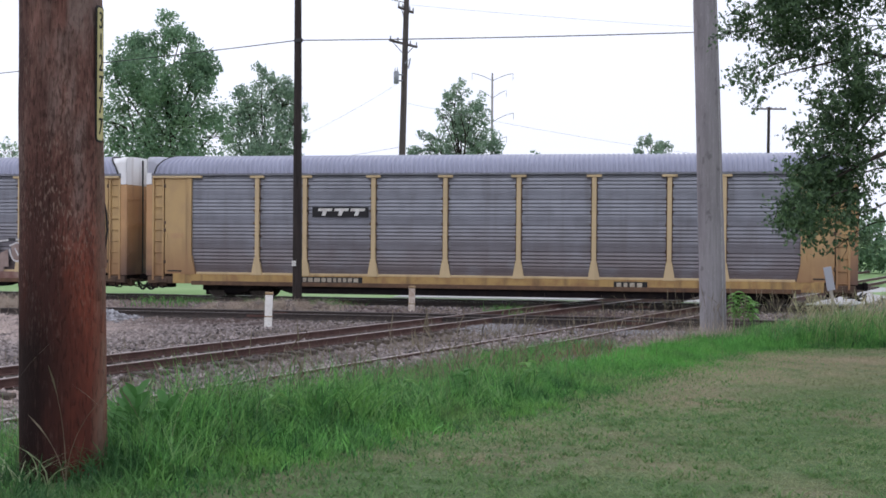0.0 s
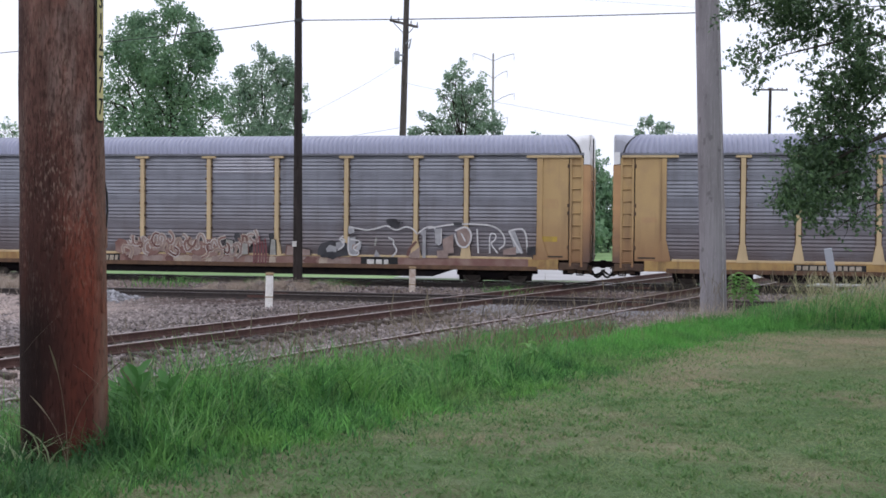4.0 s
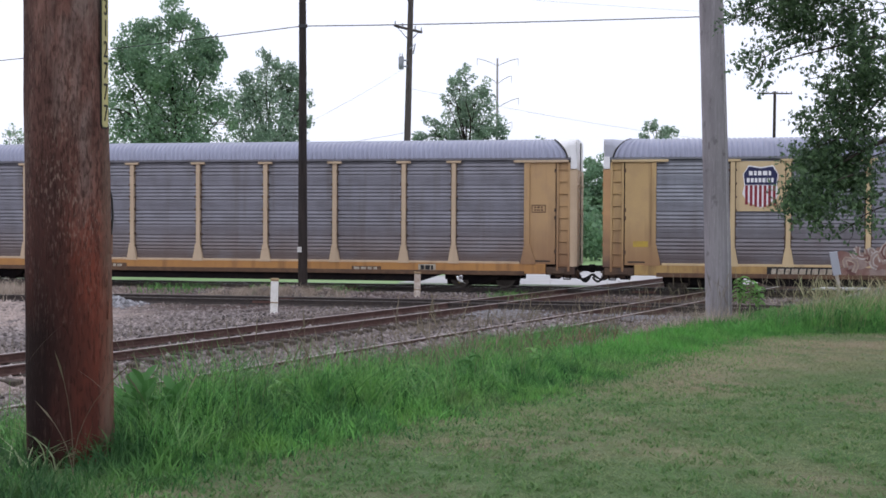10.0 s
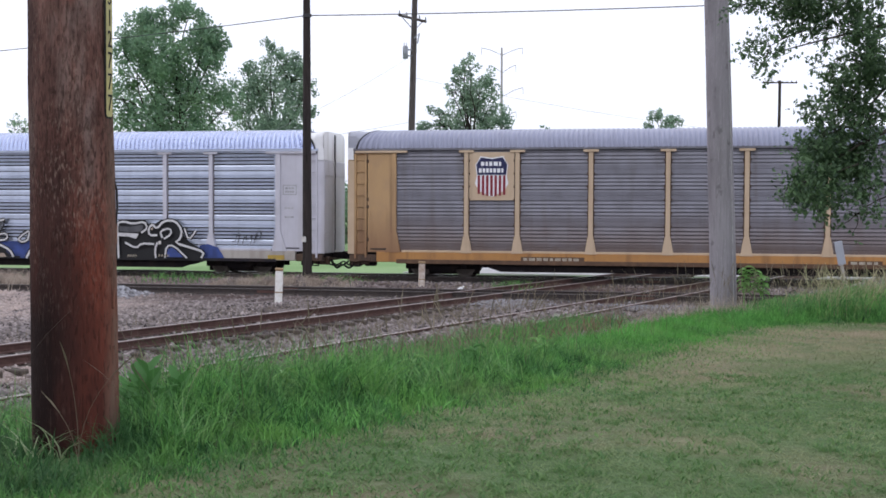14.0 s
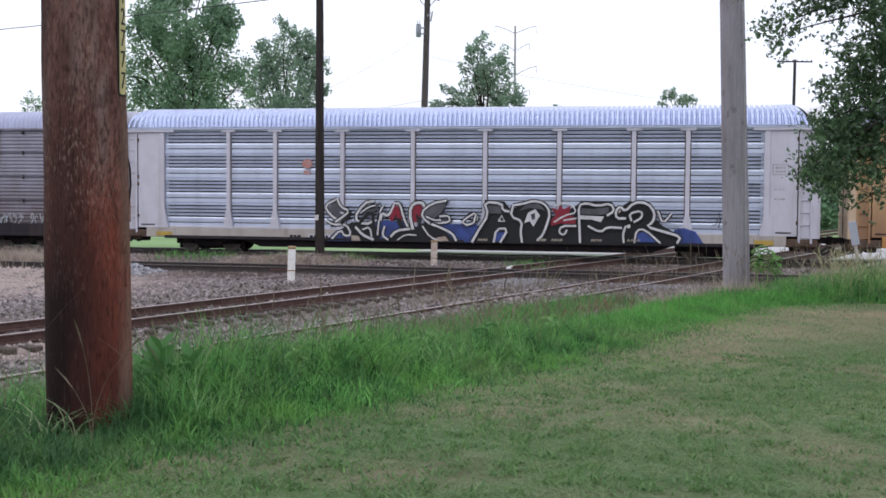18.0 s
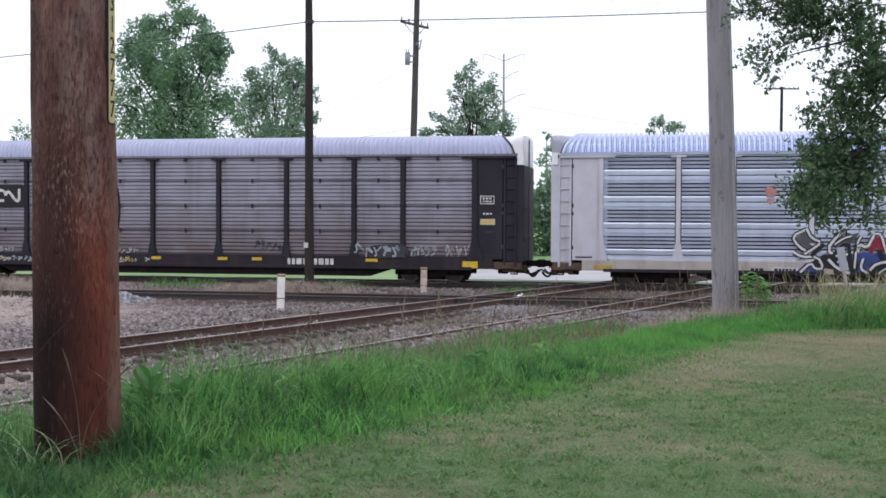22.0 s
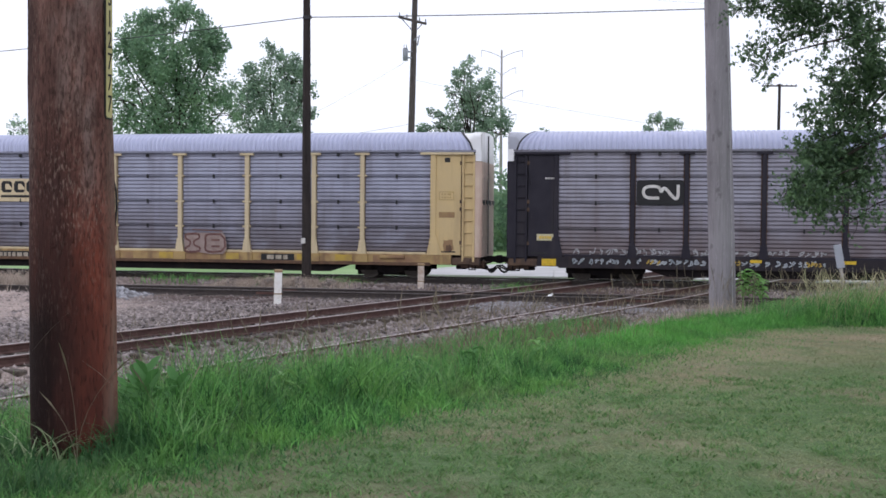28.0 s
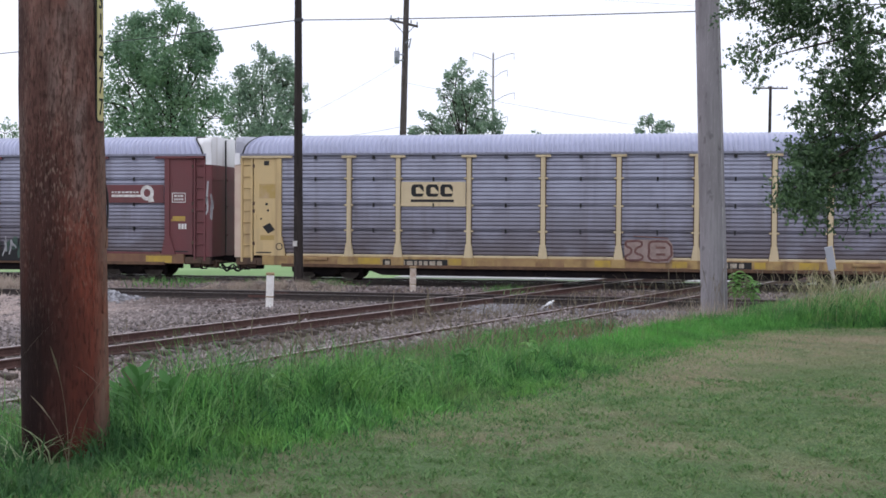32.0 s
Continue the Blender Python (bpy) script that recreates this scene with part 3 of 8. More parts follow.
        f += [(0, k, 3 * k, 2 * k), (2 * k - 1, k - 1, 3 * k - 1, 4 * k - 1)]
        return self.add(v, f)

    def plate(self, pts, y, thick=0.006):
        """A flat painted patch with the outline pts (x, z), facing -y."""
        k = len(pts)
        v = [(p[0], y, p[1]) for p in pts] + [(p[0], y + thick, p[1]) for p in pts]
        f = [tuple(range(k)), tuple(range(2 * k - 1, k - 1, -1))] + [(i, k + i, k + (i + 1) % k, (i + 1) % k) for i in range(k)]
        return self.add(v, f)

    def mesh(self, name, material, smooth=False):
        me = bpy.data.meshes.new(name)
        me.from_pydata(self.v, [], self.f)
        me.materials.append(material)
        if smooth:
            me.polygons.foreach_set("use_smooth", [True] * len(me.polygons))
        me.update()
        return me


def part(name, shape, material, parent, label="", smooth=False):
    """One mesh object under a thing or a part."""
    ob = new(name, shape if isinstance(shape, bpy.types.Mesh) else shape.mesh(name, material, smooth))
    ob.parent = parent
    if label:
        ob["label"] = label
    return ob


def thing(name, label, category, group="", m=None):
    ob = new(name)
    ob.empty_display_size = 0.3
    tagged(ob, label, category, group)
    if m is not None:
        ob.matrix_world = m
    return ob


def solo(name, shape, material, label, category, group="", kind="", smooth=False):
    return tagged(new(name, shape.mesh(name, material, smooth)), label, category, group, kind)


def fast_mesh(name, verts, quads, material):
    """A large mesh of quads or triangles from arrays."""
    me = bpy.data.meshes.new(name)
    verts, quads = np.asarray(verts, np.float32), np.asarray(quads, np.int32)
    k = quads.shape[1]
    me.vertices.add(len(verts))
    me.vertices.foreach_set("co", verts.ravel())
    me.loops.add(quads.size)
    me.loops.foreach_set("vertex_index", quads.ravel())
    me.polygons.add(len(quads))
    me.polygons.foreach_set("loop_start", np.arange(0, quads.size, k, dtype=np.int32))
    me.update(calc_edges=True)
    me.materials.append(material)
    return me


# ---- ground ----
def smooth01(a, b, x):
    k = np.clip((x - a) / (b - a), 0, 1)
    return k * k * (3 - 2 * k)


def ground_z(x, y):
    """The lawn lies higher than the tracks; a bank with tall grass runs between them."""
    x, y = np.asarray(x, float), np.asarray(y, float)
    q = x * SIDE.x + y * SIDE.y
    d = x * ACROSS.x + y * ACROSS.y
    lawn = 1.333 - 0.0165 * np.clip(y, -30, 30) + 0.015 * np.sin(x * 0.9 + y * 0.37) + 0.012 * np.sin(x * 0.31 - y * 0.83)
    low = -0.20 + 0.012 * np.sin(x * 1.3) * np.sin(y * 1.1) - 0.12 * smooth01(50, 53, d)
    low = low + 0.13 * np.exp(-((d - 49.4) / 0.8) ** 2)
    low = low + 0.16 * np.exp(-((d - 42.5) / 1.3) ** 2) * smooth01(-22, -18, x) * (1 - smooth01(-4, -1, x))
    low = low + 0.135 * smooth01(8.4, 9.3, q) * (1 - smooth01(12.9, 13.8, q)) * (1 - smooth01(33, 35, d))
    low = low - 0.09 * smooth01(14.5, 15.2, q) * (1 - smooth01(15.6, 15.95, q)) * (1 - smooth01(33, 35, d))
    return lawn + (low - lawn) * smooth01(4.2, 8.2, q)


def build_ground():
    near = np.arange(-30, 30.01, 0.35)
    xs = np.concatenate([[-2500, -1200, -600, -300, -150, -90, -60, -42], near, [42, 60, 90, 150, 300, 600, 1200, 2500]])
    ys = np.concatenate([[-1500, -500, -150, -60, -30, -12], np.arange(-5, 58.01, 0.35), [66, 80, 100, 140, 220, 400, 800, 1600, 3000]])
    gx, gy = np.meshgrid(xs, ys)
    verts = np.stack([gx, gy, ground_z(gx, gy)], -1).reshape(-1, 3)
    i = np.arange(len(ys) - 1)[:, None] * len(xs) + np.arange(len(xs) - 1)[None]
    quads = np.stack([i, i + 1, i + len(xs) + 1, i + len(xs)], -1).reshape(-1, 4)
    ob = new("ground", fast_mesh("ground", verts, quads, GROUND))
    ob.data.polygons.foreach_set("use_smooth", [True] * len(ob.data.polygons))
    tagged(ob, "mown lawn, gravel track bed and pale green field", "ground", kind="structure")
    lot = Shape()
    p = [ACROSS * a + ALONG * b for a, b in ((54.6, -13.0), (54.6, 60), (76, 80), (76, -8), (62, -12.8))]
    lot.add([(q.x, q.y, -0.27) for q in p] + [(q.x, q.y, -0.45) for q in p],
            [(0, 1, 2, 3, 4), (9, 8, 7, 6, 5)] + [(i, 5 + i, 5 + (i + 1) % 5, (i + 1) % 5) for i in range(5)])
    tagged(new("pavement", lot.mesh("pavement", CONCRETE)), "pale concrete lot behind the railway line", "pavement", kind="structure")


# ---- tracks ----
RAIL_PROFILE = [(-0.07, -0.172), (0.07, -0.172), (0.07, -0.155), (0.012, -0.135), (0.010, -0.045), (0.036, -0.034),
                (0.036, -0.004), (0.030, 0.0), (-0.030, 0.0), (-0.036, -0.004), (-0.036, -0.034), (-0.010, -0.045), (-0.012, -0.135), (-0.07, -0.155)]


def track(name, label, centre, way, start, end, ties_from, ties_to, steel=None, head=None):
    side = Vector((-way.y, way.x, 0))
    up = Vector((0, 0, 1))
    ob = thing(name, label, "railway track", "crossing railway tracks", Matrix.Translation(centre))
    for s in (-1, 1):
        off = side * (0.7535 * s)
        sh = Shape().sweep(RAIL_PROFILE, [(off + way * start, side, up), (off + way * end, side, up)])
        rail = part("rail", sh, steel or RAIL_RUST, ob, "rusty steel rail with a polished head")
        top = Shape().sweep([(-0.0375, -0.011), (0.0375, -0.011), (0.0375, -0.005), (0.030, 0.003), (-0.030, 0.003), (-0.0375, -0.005)], [(off + way * start, side, up), (off + way * end, side, up)])
        part("rail_head", top, head or RAIL_TOP, rail, "worn bright rail head")
        seam = start + 4
        while seam < end:
            o = off + way * seam
            bar = Shape().sweep([(-0.03, -0.13), (0.03, -0.13), (0.024, -0.05), (-0.024, -0.05)], [(o - way * 0.45, side, up), (o + way * 0.45, side, up)])
            part("joint_bar", bar, RAIL_RUST, rail)
            seam += 11.9
    tie = Shape().box(-1.28, 1.28, -0.115, 0.115, -0.36, -0.168, 0.02).mesh("tie", TIE)
    n = 0
    t = ties_from
    ang = math.atan2(side.y, side.x)
    while t < ties_to and n < 290:
        o = part("tie", tie, TIE, ob)
        o.matrix_local = Matrix.Translation(way * t + side * random.uniform(-0.06, 0.06) + up * random.uniform(-0.018, 0.006)) @ Matrix.Rotation(ang + random.uniform(-0.02, 0.02), 4, "Z")
        t += 0.56 + random.uniform(-0.03, 0.03)
        n += 1
    return ob


# ---- the train ----
PILLARS = (-9.15, -7.15, -4.33, -1.44, 1.44, 4.33, 7.15, 9.15)
CORNER, LADDER_END, BODY_END = 11.93, 13.66, 13.93
ROOF_FLAT, CAP_LOW = 12.3, 4.62


def roof_end(t):
    """Where the roof sheet is cut: shorter at the crest than at the eaves."""
    return 12.92 + 0.64 * abs(t) ** 1.6
SILL_TOP, SILL_LOW, EAVE, CREST, HALF = 0.98, 0.58, 5.04, 5.81, 1.5


def screen_profile(kind):
    """Heights and depths of a side screen's pressed ribs."""
    z0, z1 = SILL_TOP + 0.02, EAVE - 0.03
    out = []
    strip = (z1 - z0) / 4
    for k in range(4):
        b = z0 + k * strip
        if kind in ("grouped", "deep"):
            d = 1.35 if kind == "deep" else 0.95
            groove = -0.04 if kind == "deep" else 0.008
            out += [(b, 0.0), (b + 0.02, 0.022), (b + strip * 0.17, 0.018), (b + strip * 0.172, groove), (b + strip * 0.205, groove), (b + strip * 0.21, 0.016), (b + strip * 0.36, 0.016), (b + strip * 0.40, 0.0)]
            for j in range(4):
                c = b + strip * (0.42 + 0.142 * j)
                under = 0.062 if kind == "deep" else 0.030
                slot, sunk = (0.052, -0.045) if kind == "deep" else (0.020, -0.030)
                out += [(c, 0.0), (c, sunk), (c + strip * slot, sunk), (c + strip * (slot + 0.004), 0.036 * d), (c + strip * (under + 0.012), 0.036 * d), (c + strip * 0.122, 0.0)]
        else:
            out += [(b, -0.042), (b + 0.036, -0.042), (b + 0.04, 0.03)]
            for j in range(6):
                c = b + strip * (0.07 + 0.152 * j)
                out += [(c, 0.004), (c + strip * 0.026, 0.028), (c + strip * 0.046, 0.028), (c + strip * 0.128, 0.004)]
    out = [(z, d) for z, d in out if z < z1 - 0.07]
    return out + [(z1 - 0.065, 0.0), (z1 - 0.06, -0.042), (z1, -0.042)]


def screen(x0, x1, side, kind):
    prof = screen_profile(kind)
    y = lambda d: side * (HALF - 0.07 + d)
    v = [(x, y(d), z) for x in (x0, x1) for z, d in prof] + [(x, side * (HALF - 0.12), z) for x in (x0, x1) for z in (prof[0][0], prof[-1][0])]
    k = len(prof)
    f = [(i, k + i, k + i + 1, i + 1) if side < 0 else (i, i + 1, k + i + 1, k + i) for i in range(k - 1)]
    f += [(2 * k, 2 * k + 1, 2 * k + 3, 2 * k + 2)]
    return Shape().add(v, f)


def arch(t, inset=0.0):
    """The roof's cross-section; t from -1 (near eave) to 1 (far eave)."""
    a = t * math.pi / 2
    return (HALF + 0.02 - inset) * math.copysign(abs(math.sin(a)) ** 0.85, a), EAVE + (CREST - EAVE - inset) * max(0.0, math.cos(a)) ** 0.56


def roof_shape(material):
    """An arched roof with pressed cross ribs, cut slantwise at both ends."""
    period, m = 0.19, 20
    deep = 0.10 if material == ROOF_BRIGHT else 0.036
    half = 13.3
    cols = []
    n = int(2 * half / period)
    for i in range(n):
        for s, h in ((0.0, 0.0), (0.08, deep), (0.56, deep), (0.64, 0.0)):
            cols.append((-half + (i + s) * period, h))
    cols.append((half, 0.0))
    verts = []
    for x, h in cols:
        for j in range(m + 1):
            t = -1 + 2 * j / m
            y, z = arch(t)
            k = (abs(x) - ROOF_FLAT) / (half - ROOF_FLAT)
            xx = x if k < 0 else math.copysign(ROOF_FLAT + k * (roof_end(t) - ROOF_FLAT), x)
            r = math.hypot(y, (z - EAVE + 0.4))
            verts.append((xx, y + h * y / r, z + h * (z - EAVE + 0.4) / r))
    i = np.arange(len(cols) - 1)[:, None] * (m + 1) + np.arange(m)[None]
    quads = np.stack([i, i + m + 1, i + m + 2, i + 1], -1).reshape(-1, 4)
    return fast_mesh("roof", verts, quads, material)


def shoulder(t, inset=0.0):
    """The end panel's cross-section: nearly square, with small rounded shoulders."""
    a = t * math.pi / 2
    return (HALF - inset) * math.copysign(abs(math.sin(a)) ** 0.42, a), EAVE + (CREST - EAVE - inset) * max(0.0, math.cos(a)) ** 0.22


def cap_shape(s):
    """The shell over the end doors, its skirts and its closing wall."""
    m = 20
    sh, hood = Shape(), Shape()
    ts = [-1 + 2 * j / m for j in range(m + 1)]
    low, ring = [arch(t, 0.02) for t in ts], [shoulder(t, 0.02) for t in ts]
    stations = [(12.5, low), (13.3, low), (13.62, ring), (BODY_END, ring)]
    hood.add([(s * x, y, z) for x, r in stations for y, z in r], [(k * (m + 1) + j, k * (m + 1) + j + 1, (k + 1) * (m + 1) + j + 1, (k + 1) * (m + 1) + j) for k in range(3) for j in range(m)])
    x1 = s * BODY_END
    sh.add([(x, y, z) for x in (x1 - s * 0.05, x1) for y, z in ring + [(HALF - 0.01, CAP_LOW), (-HALF + 0.01, CAP_LOW)]],
           [tuple(range(m + 3)), tuple(range(m + 3, 2 * m + 6))] + [(j, (j + 1) % (m + 3), m + 3 + (j + 1) % (m + 3), m + 3 + j) for j in range(m + 3)])
    a, b = sorted((s * (LADDER_END + 0.03), s * (BODY_END - 0.004)))
    for side in (-1, 1):
        sh.box(a, b, side * (HALF - 0.01) - 0.03, side * (HALF - 0.01) + 0.03, CAP_LOW, EAVE + 0.04)
    return sh, hood


WHEEL_R = 0.42


def wheelset_shape():
    sh = Shape()
    for s in (-1, 1):
        prof = [(0.0, 0.06), (0.03, 0.30), (0.0, 0.34), (0.0, WHEEL_R), (0.10, WHEEL_R - 0.01), (0.13, WHEEL_R + 0.025), (0.14, WHEEL_R - 0.05), (0.09, 0.33), (0.09, 0.1)]
        n = 20
        v = [((r * math.cos(k * math.tau / n)), s * (0.82 - w), r * math.sin(k * math.tau / n)) for w, r in prof for k in range(n)]
        f = []
        for a in range(len(prof) - 1):
            for k in range(n):
                f.append((a * n + k, a * n + (k + 1) % n, (a + 1) * n + (k + 1) % n, (a + 1) * n + k))
        f.append(tuple(range(n)))
        sh.add(v, f)
        sh.box(-0.05, 0.05, s * 0.82 - 0.01, s * 0.82 + 0.01, 0.12, 0.26)
    sh.tube((0, -0.95, 0), (0, 0.95, 0), 0.075, 0.075, 10)
    return sh


SHARED = {}


def truck(parent, x):
    """A two-axle truck; its wheelsets are returned so that they can roll."""
    base = new("truck")
    base.parent = parent
    base.location = (x, 0, 0)
    base["label"] = "dark grimy two-axle truck"
    if "side_frame" not in SHARED:
        sh = Shape()
        pts = [(-1.25, 0.50), (-1.15, 0.62), (-0.55, 0.66), (-0.35, 0.78), (0.35, 0.78), (0.55, 0.66), (1.15, 0.62), (1.25, 0.50), (1.0, 0.38), (0.7, 0.44),
               (0.45, 0.24), (-0.45, 0.24), (-0.7, 0.44), (-1.0, 0.38)]
        sh.plate(pts, -1.05, 0.14)
        sh.box(-0.55, 0.55, -1.0, -0.9, 0.20, 0.56, 0.03)
        sh.box(-1.5, 1.5, -0.9, -0.82, 0.30, 0.52, 0.02)
        for sx in (-0.89, 0.89):
            sh.box(sx - 0.14, sx + 0.14, -1.10, -1.05, 0.32, 0.54, 0.02)
        for k in range(-1, 2):
            sh.tube((k * 0.17, -0.98, 0.28), (k * 0.17, -0.98, 0.6), 0.06, 0.06, 8)
        SHARED["side_frame"] = sh.mesh("side_frame", UNDER)
        SHARED["bolster"] = Shape().box(-0.22, 0.22, -1.1, 1.1, 0.42, 0.7, 0.03).mesh("bolster", UNDER)
        # dark filler between the wheels, for the brake rigging and the shade around it
        SHARED["brake_beam"] = Shape().box(-1.45, 1.45, -0.72, -0.62, 0.10, 0.62, 0.03).box(-0.3, 0.3, -0.98, -0.72, 0.14, 0.34, 0.03).mesh("brake_beam", UNDER)
        SHARED["wheelset"] = wheelset_shape().mesh("wheelset", STEEL)
    part("side_frame", SHARED["side_frame"], UNDER, base)
    far = part("side_frame", SHARED["side_frame"], UNDER, base)
    far.rotation_euler = (0, 0, math.pi)
    part("bolster", SHARED["bolster"], UNDER, base)
    part("brake_beam", SHARED["brake_beam"], UNDER, base)
    sets = []
    for dx in (-0.89, 0.89):
        w = part("wheelset", SHARED["wheelset"], STEEL, base)
        w.location = (dx, 0, WHEEL_R)
        sets.append((w, dx))
    return sets


def autorack(label, paint, sill, door, sheet, roof, kind, bolts=False, end=None):
    end = end or door
    lip = SILL_BLACK if sill in (SILL_BLACK, SILL_PALE) else RUST_DARK
    car = thing("autorack_car", label, "railway car", "autorack cars of the passing train")
    edges = [-CORNER] + list(PILLARS) + [CORNER]
    for side in (-1, 1):
        for a, b in zip(edges, edges[1:]):
            part("side_screen", screen(a + (0.12 if a > -CORNER else -0.02), b - (0.12 if b < CORNER else -0.02), side, kind), sheet, car, "ribbed galvanised steel screen")
        if side < 0:
            for a, b in zip(edges, edges[1:]):
                part("bottom_rail", Shape().box(a + 0.2, b - 0.2, -HALF - 0.035, -HALF + 0.06, SILL_TOP - 0.01, SILL_TOP + 0.075, 0.012), paint, car)
        for x in PILLARS:
            sh = Shape()
            y0, y1 = sorted((side * (HALF - 0.10), side * (HALF + 0.055)))
            sh.box(x - 0.085, x + 0.085, y0, y1, SILL_TOP + 0.50, EAVE - 0.17, 0.012)
            w, tall = (0.25, 0.52) if kind == "seamed" else (0.30, 0.66)
            yf, yb = side * (HALF + 0.075), side * (HALF - 0.10)
            foot = [(x - w * 0.75, SILL_TOP - 0.02), (x + w * 0.75, SILL_TOP - 0.02), (x + 0.105, SILL_TOP + tall), (x - 0.105, SILL_TOP + tall)]
            v = [(p[0], yy, p[1]) for yy in (yf, yb) for p in foot]
            sh.add(v, [(0, 1, 2, 3), (7, 6, 5, 4), (0, 4, 5, 1), (1, 5, 6, 2), (2, 6, 7, 3), (3, 7, 4, 0)])
            part("pillar", sh, paint, car)
            y0, y1 = sorted((side * (HALF - 0.04), side * (HALF + 0.085)))
            ya, yb = sorted((side * (HALF - 0.16), side * (HALF - 0.085)))
            part("pillar_flange", Shape().box(x - 0.15, x + 0.15, ya, yb, SILL_TOP, EAVE - 0.1), RUST_DARK, car)
            part("pillar_cap", Shape().box(x - 0.29, x + 0.29, y0, y1, EAVE - 0.175, EAVE - 0.085, 0.01), paint, car)
            if bolts:
                for z in (2.0, 3.0, 4.05):
                    for d in (-0.13, 0.13):
                        y0, y1 = sorted((side * (HALF - 0.02), side * (HALF + 0.06)))
                        part("screen_clamp", Shape().box(x + d - 0.05, x + d + 0.05, y0, y1, z - 0.035, z + 0.035, 0.012), paint, car)
        if kind == "grouped" and side < 0:
            clip = Shape().box(-0.03, 0.03, -HALF - 0.03, -HALF + 0.06, -0.045, 0.045, 0.01).mesh("screen_clip", END_GRIME)
            for x in (*PILLARS, -CORNER - 0.14, CORNER + 0.14):
                for k in range(7):
                    for d in (-0.125, 0.125):
                        if abs(x + d) < CORNER:
                            part("screen_clip", clip, END_GRIME, car).location = (x + d, 0, 1.55 + 0.5 * k)
        # black strips laid in the slots stand for the shade inside them
        if kind == "deep" and side < 0:
            strip = (EAVE - SILL_TOP - 0.05) / 4
            for a, b in zip(edges, edges[1:]):
                gap = Shape().box(a + 0.13, b - 0.13, -HALF + 0.085, -HALF + 0.113, 0.002, 0.05 * strip).mesh("slot_shade", SEAL)
                for k in range(16):
                    part("slot_shade", gap, SEAL, car).location = (0, 0, SILL_TOP + 0.02 + strip * (k // 4 + 0.42 + 0.142 * (k % 4)))
                slit = Shape().box(a + 0.13, b - 0.13, -HALF + 0.08, -HALF + 0.109, 0.0, 0.026 * strip).mesh("slot_shade", SEAL)
                for k in range(4):
                    part("slot_shade", slit, SEAL, car).location = (0, 0, SILL_TOP + 0.02 + strip * (k + 0.175))
        if kind == "seamed" and side < 0:
            for a, b in zip(edges, edges[1:]):
                mid = (a + b) / 2
                for z in (2.0, 3.0, 4.02):
                    part("seam_latch", Shape().box(mid - 0.035, mid + 0.035, -HALF - 0.01, -HALF + 0.06, z - 0.07, z + 0.09, 0.01), SEAL, car)
                part("roof_bolt", Shape().box(mid - 0.06, mid + 0.06, -HALF - 0.06, -HALF + 0.05, EAVE - 0.22, EAVE - 0.09, 0.02), SEAL, car)
        y0, y1 = sorted((side * (HALF - 0.16), side * (HALF + 0.04)))
        part("side_sill", Shape().box(-12.75, 12.75, y0, y1, SILL_LOW, SILL_TOP, 0.02), sill, car)
        part("sill_lip", Shape().box(-CORNER, CORNER, min(y0, side * (HALF + 0.07)), max(y1, side * (HALF + 0.07)) if side > 0 else y1, SILL_LOW - 0.05, SILL_LOW + (0.115 if kind == "grouped" else 0.075), 0.008), lip, car, "rusty lower flange")
        part("eave_rail", Shape().box(-13.7, 13.7, min(side * (HALF - 0.1), side * (HALF + 0.03)), max(side * (HALF - 0.1), side * (HALF + 0.03)), EAVE - 0.07, EAVE + 0.03, 0.01), sheet, car)
        for e in (-1, 1):
            y0, y1 = sorted((side * (HALF - 0.10), side * (HALF + 0.05)))
            xs = sorted((e * CORNER - 0.02, e * (CORNER + 0.2)))
            post = Shape().box(xs[0], xs[1], y0, y1, SILL_TOP - 0.02, EAVE - 0.17, 0.015)
            w0, w1 = e * CORNER - e * 0.16, e * (CORNER + 0.46)
            t0, t1 = e * CORNER, e * (CORNER + 0.22)
            yf, yb = side * (HALF + 0.06), side * (HALF - 0.08)
            v = [(x, yy, z) for yy in (yf, yb) for x, z in ((w0, SILL_TOP - 0.02), (w1, SILL_TOP - 0.02), (t1, SILL_TOP + 0.75), (t0, SILL_TOP + 0.75))]
            post.add(v, [(0, 1, 2, 3), (7, 6, 5, 4), (0, 4, 5, 1), (1, 5, 6, 2), (2, 6, 7, 3), (3, 7, 4, 0)])
            part("corner_post", post, door, car)
            xs = sorted((e * (CORNER + 0.2), e * 13.12))
            y0, y1 = sorted((side * (HALF - 0.10), side * (HALF - 0.005)))
            wing = Shape().box(xs[0], xs[1], y0, y1, SILL_TOP - 0.02, EAVE - 0.16, 0.01)
            for z in (2.4, 3.75):
                wing.box(xs[0] + 0.05, xs[0] + 0.12, min(y0, side * (HALF + 0.02)), max(y1, side * (HALF + 0.02)), z, z + 0.2)
            panel = part("end_wing_panel", wing, door, car)
            if side < 0:
                part("floor_slot", Shape().box(xs[0] + 0.12, xs[1] - 0.2, -HALF - 0.008, -HALF + 0.02, SILL_TOP + 0.08, SILL_TOP + 0.13), SEAL, panel)
            xs = sorted((e * (CORNER - 0.42), e * 13.62))
            y0, y1 = sorted((side * (HALF - 0.06), side * (HALF + 0.09)))
            part("door_track", Shape().box(xs[0], xs[1], y0, y1, EAVE - 0.17, EAVE - 0.08, 0.01), paint, car)
            # ladder recess with stiles and rungs
            xs = sorted((e * 13.16, e * LADDER_END))
            y0, y1 = sorted((side * (HALF - 0.10), side * (HALF - 0.065)))
            rec = Shape().box(xs[0], xs[1], y0, y1, SILL_TOP - 0.26, EAVE - 0.16)
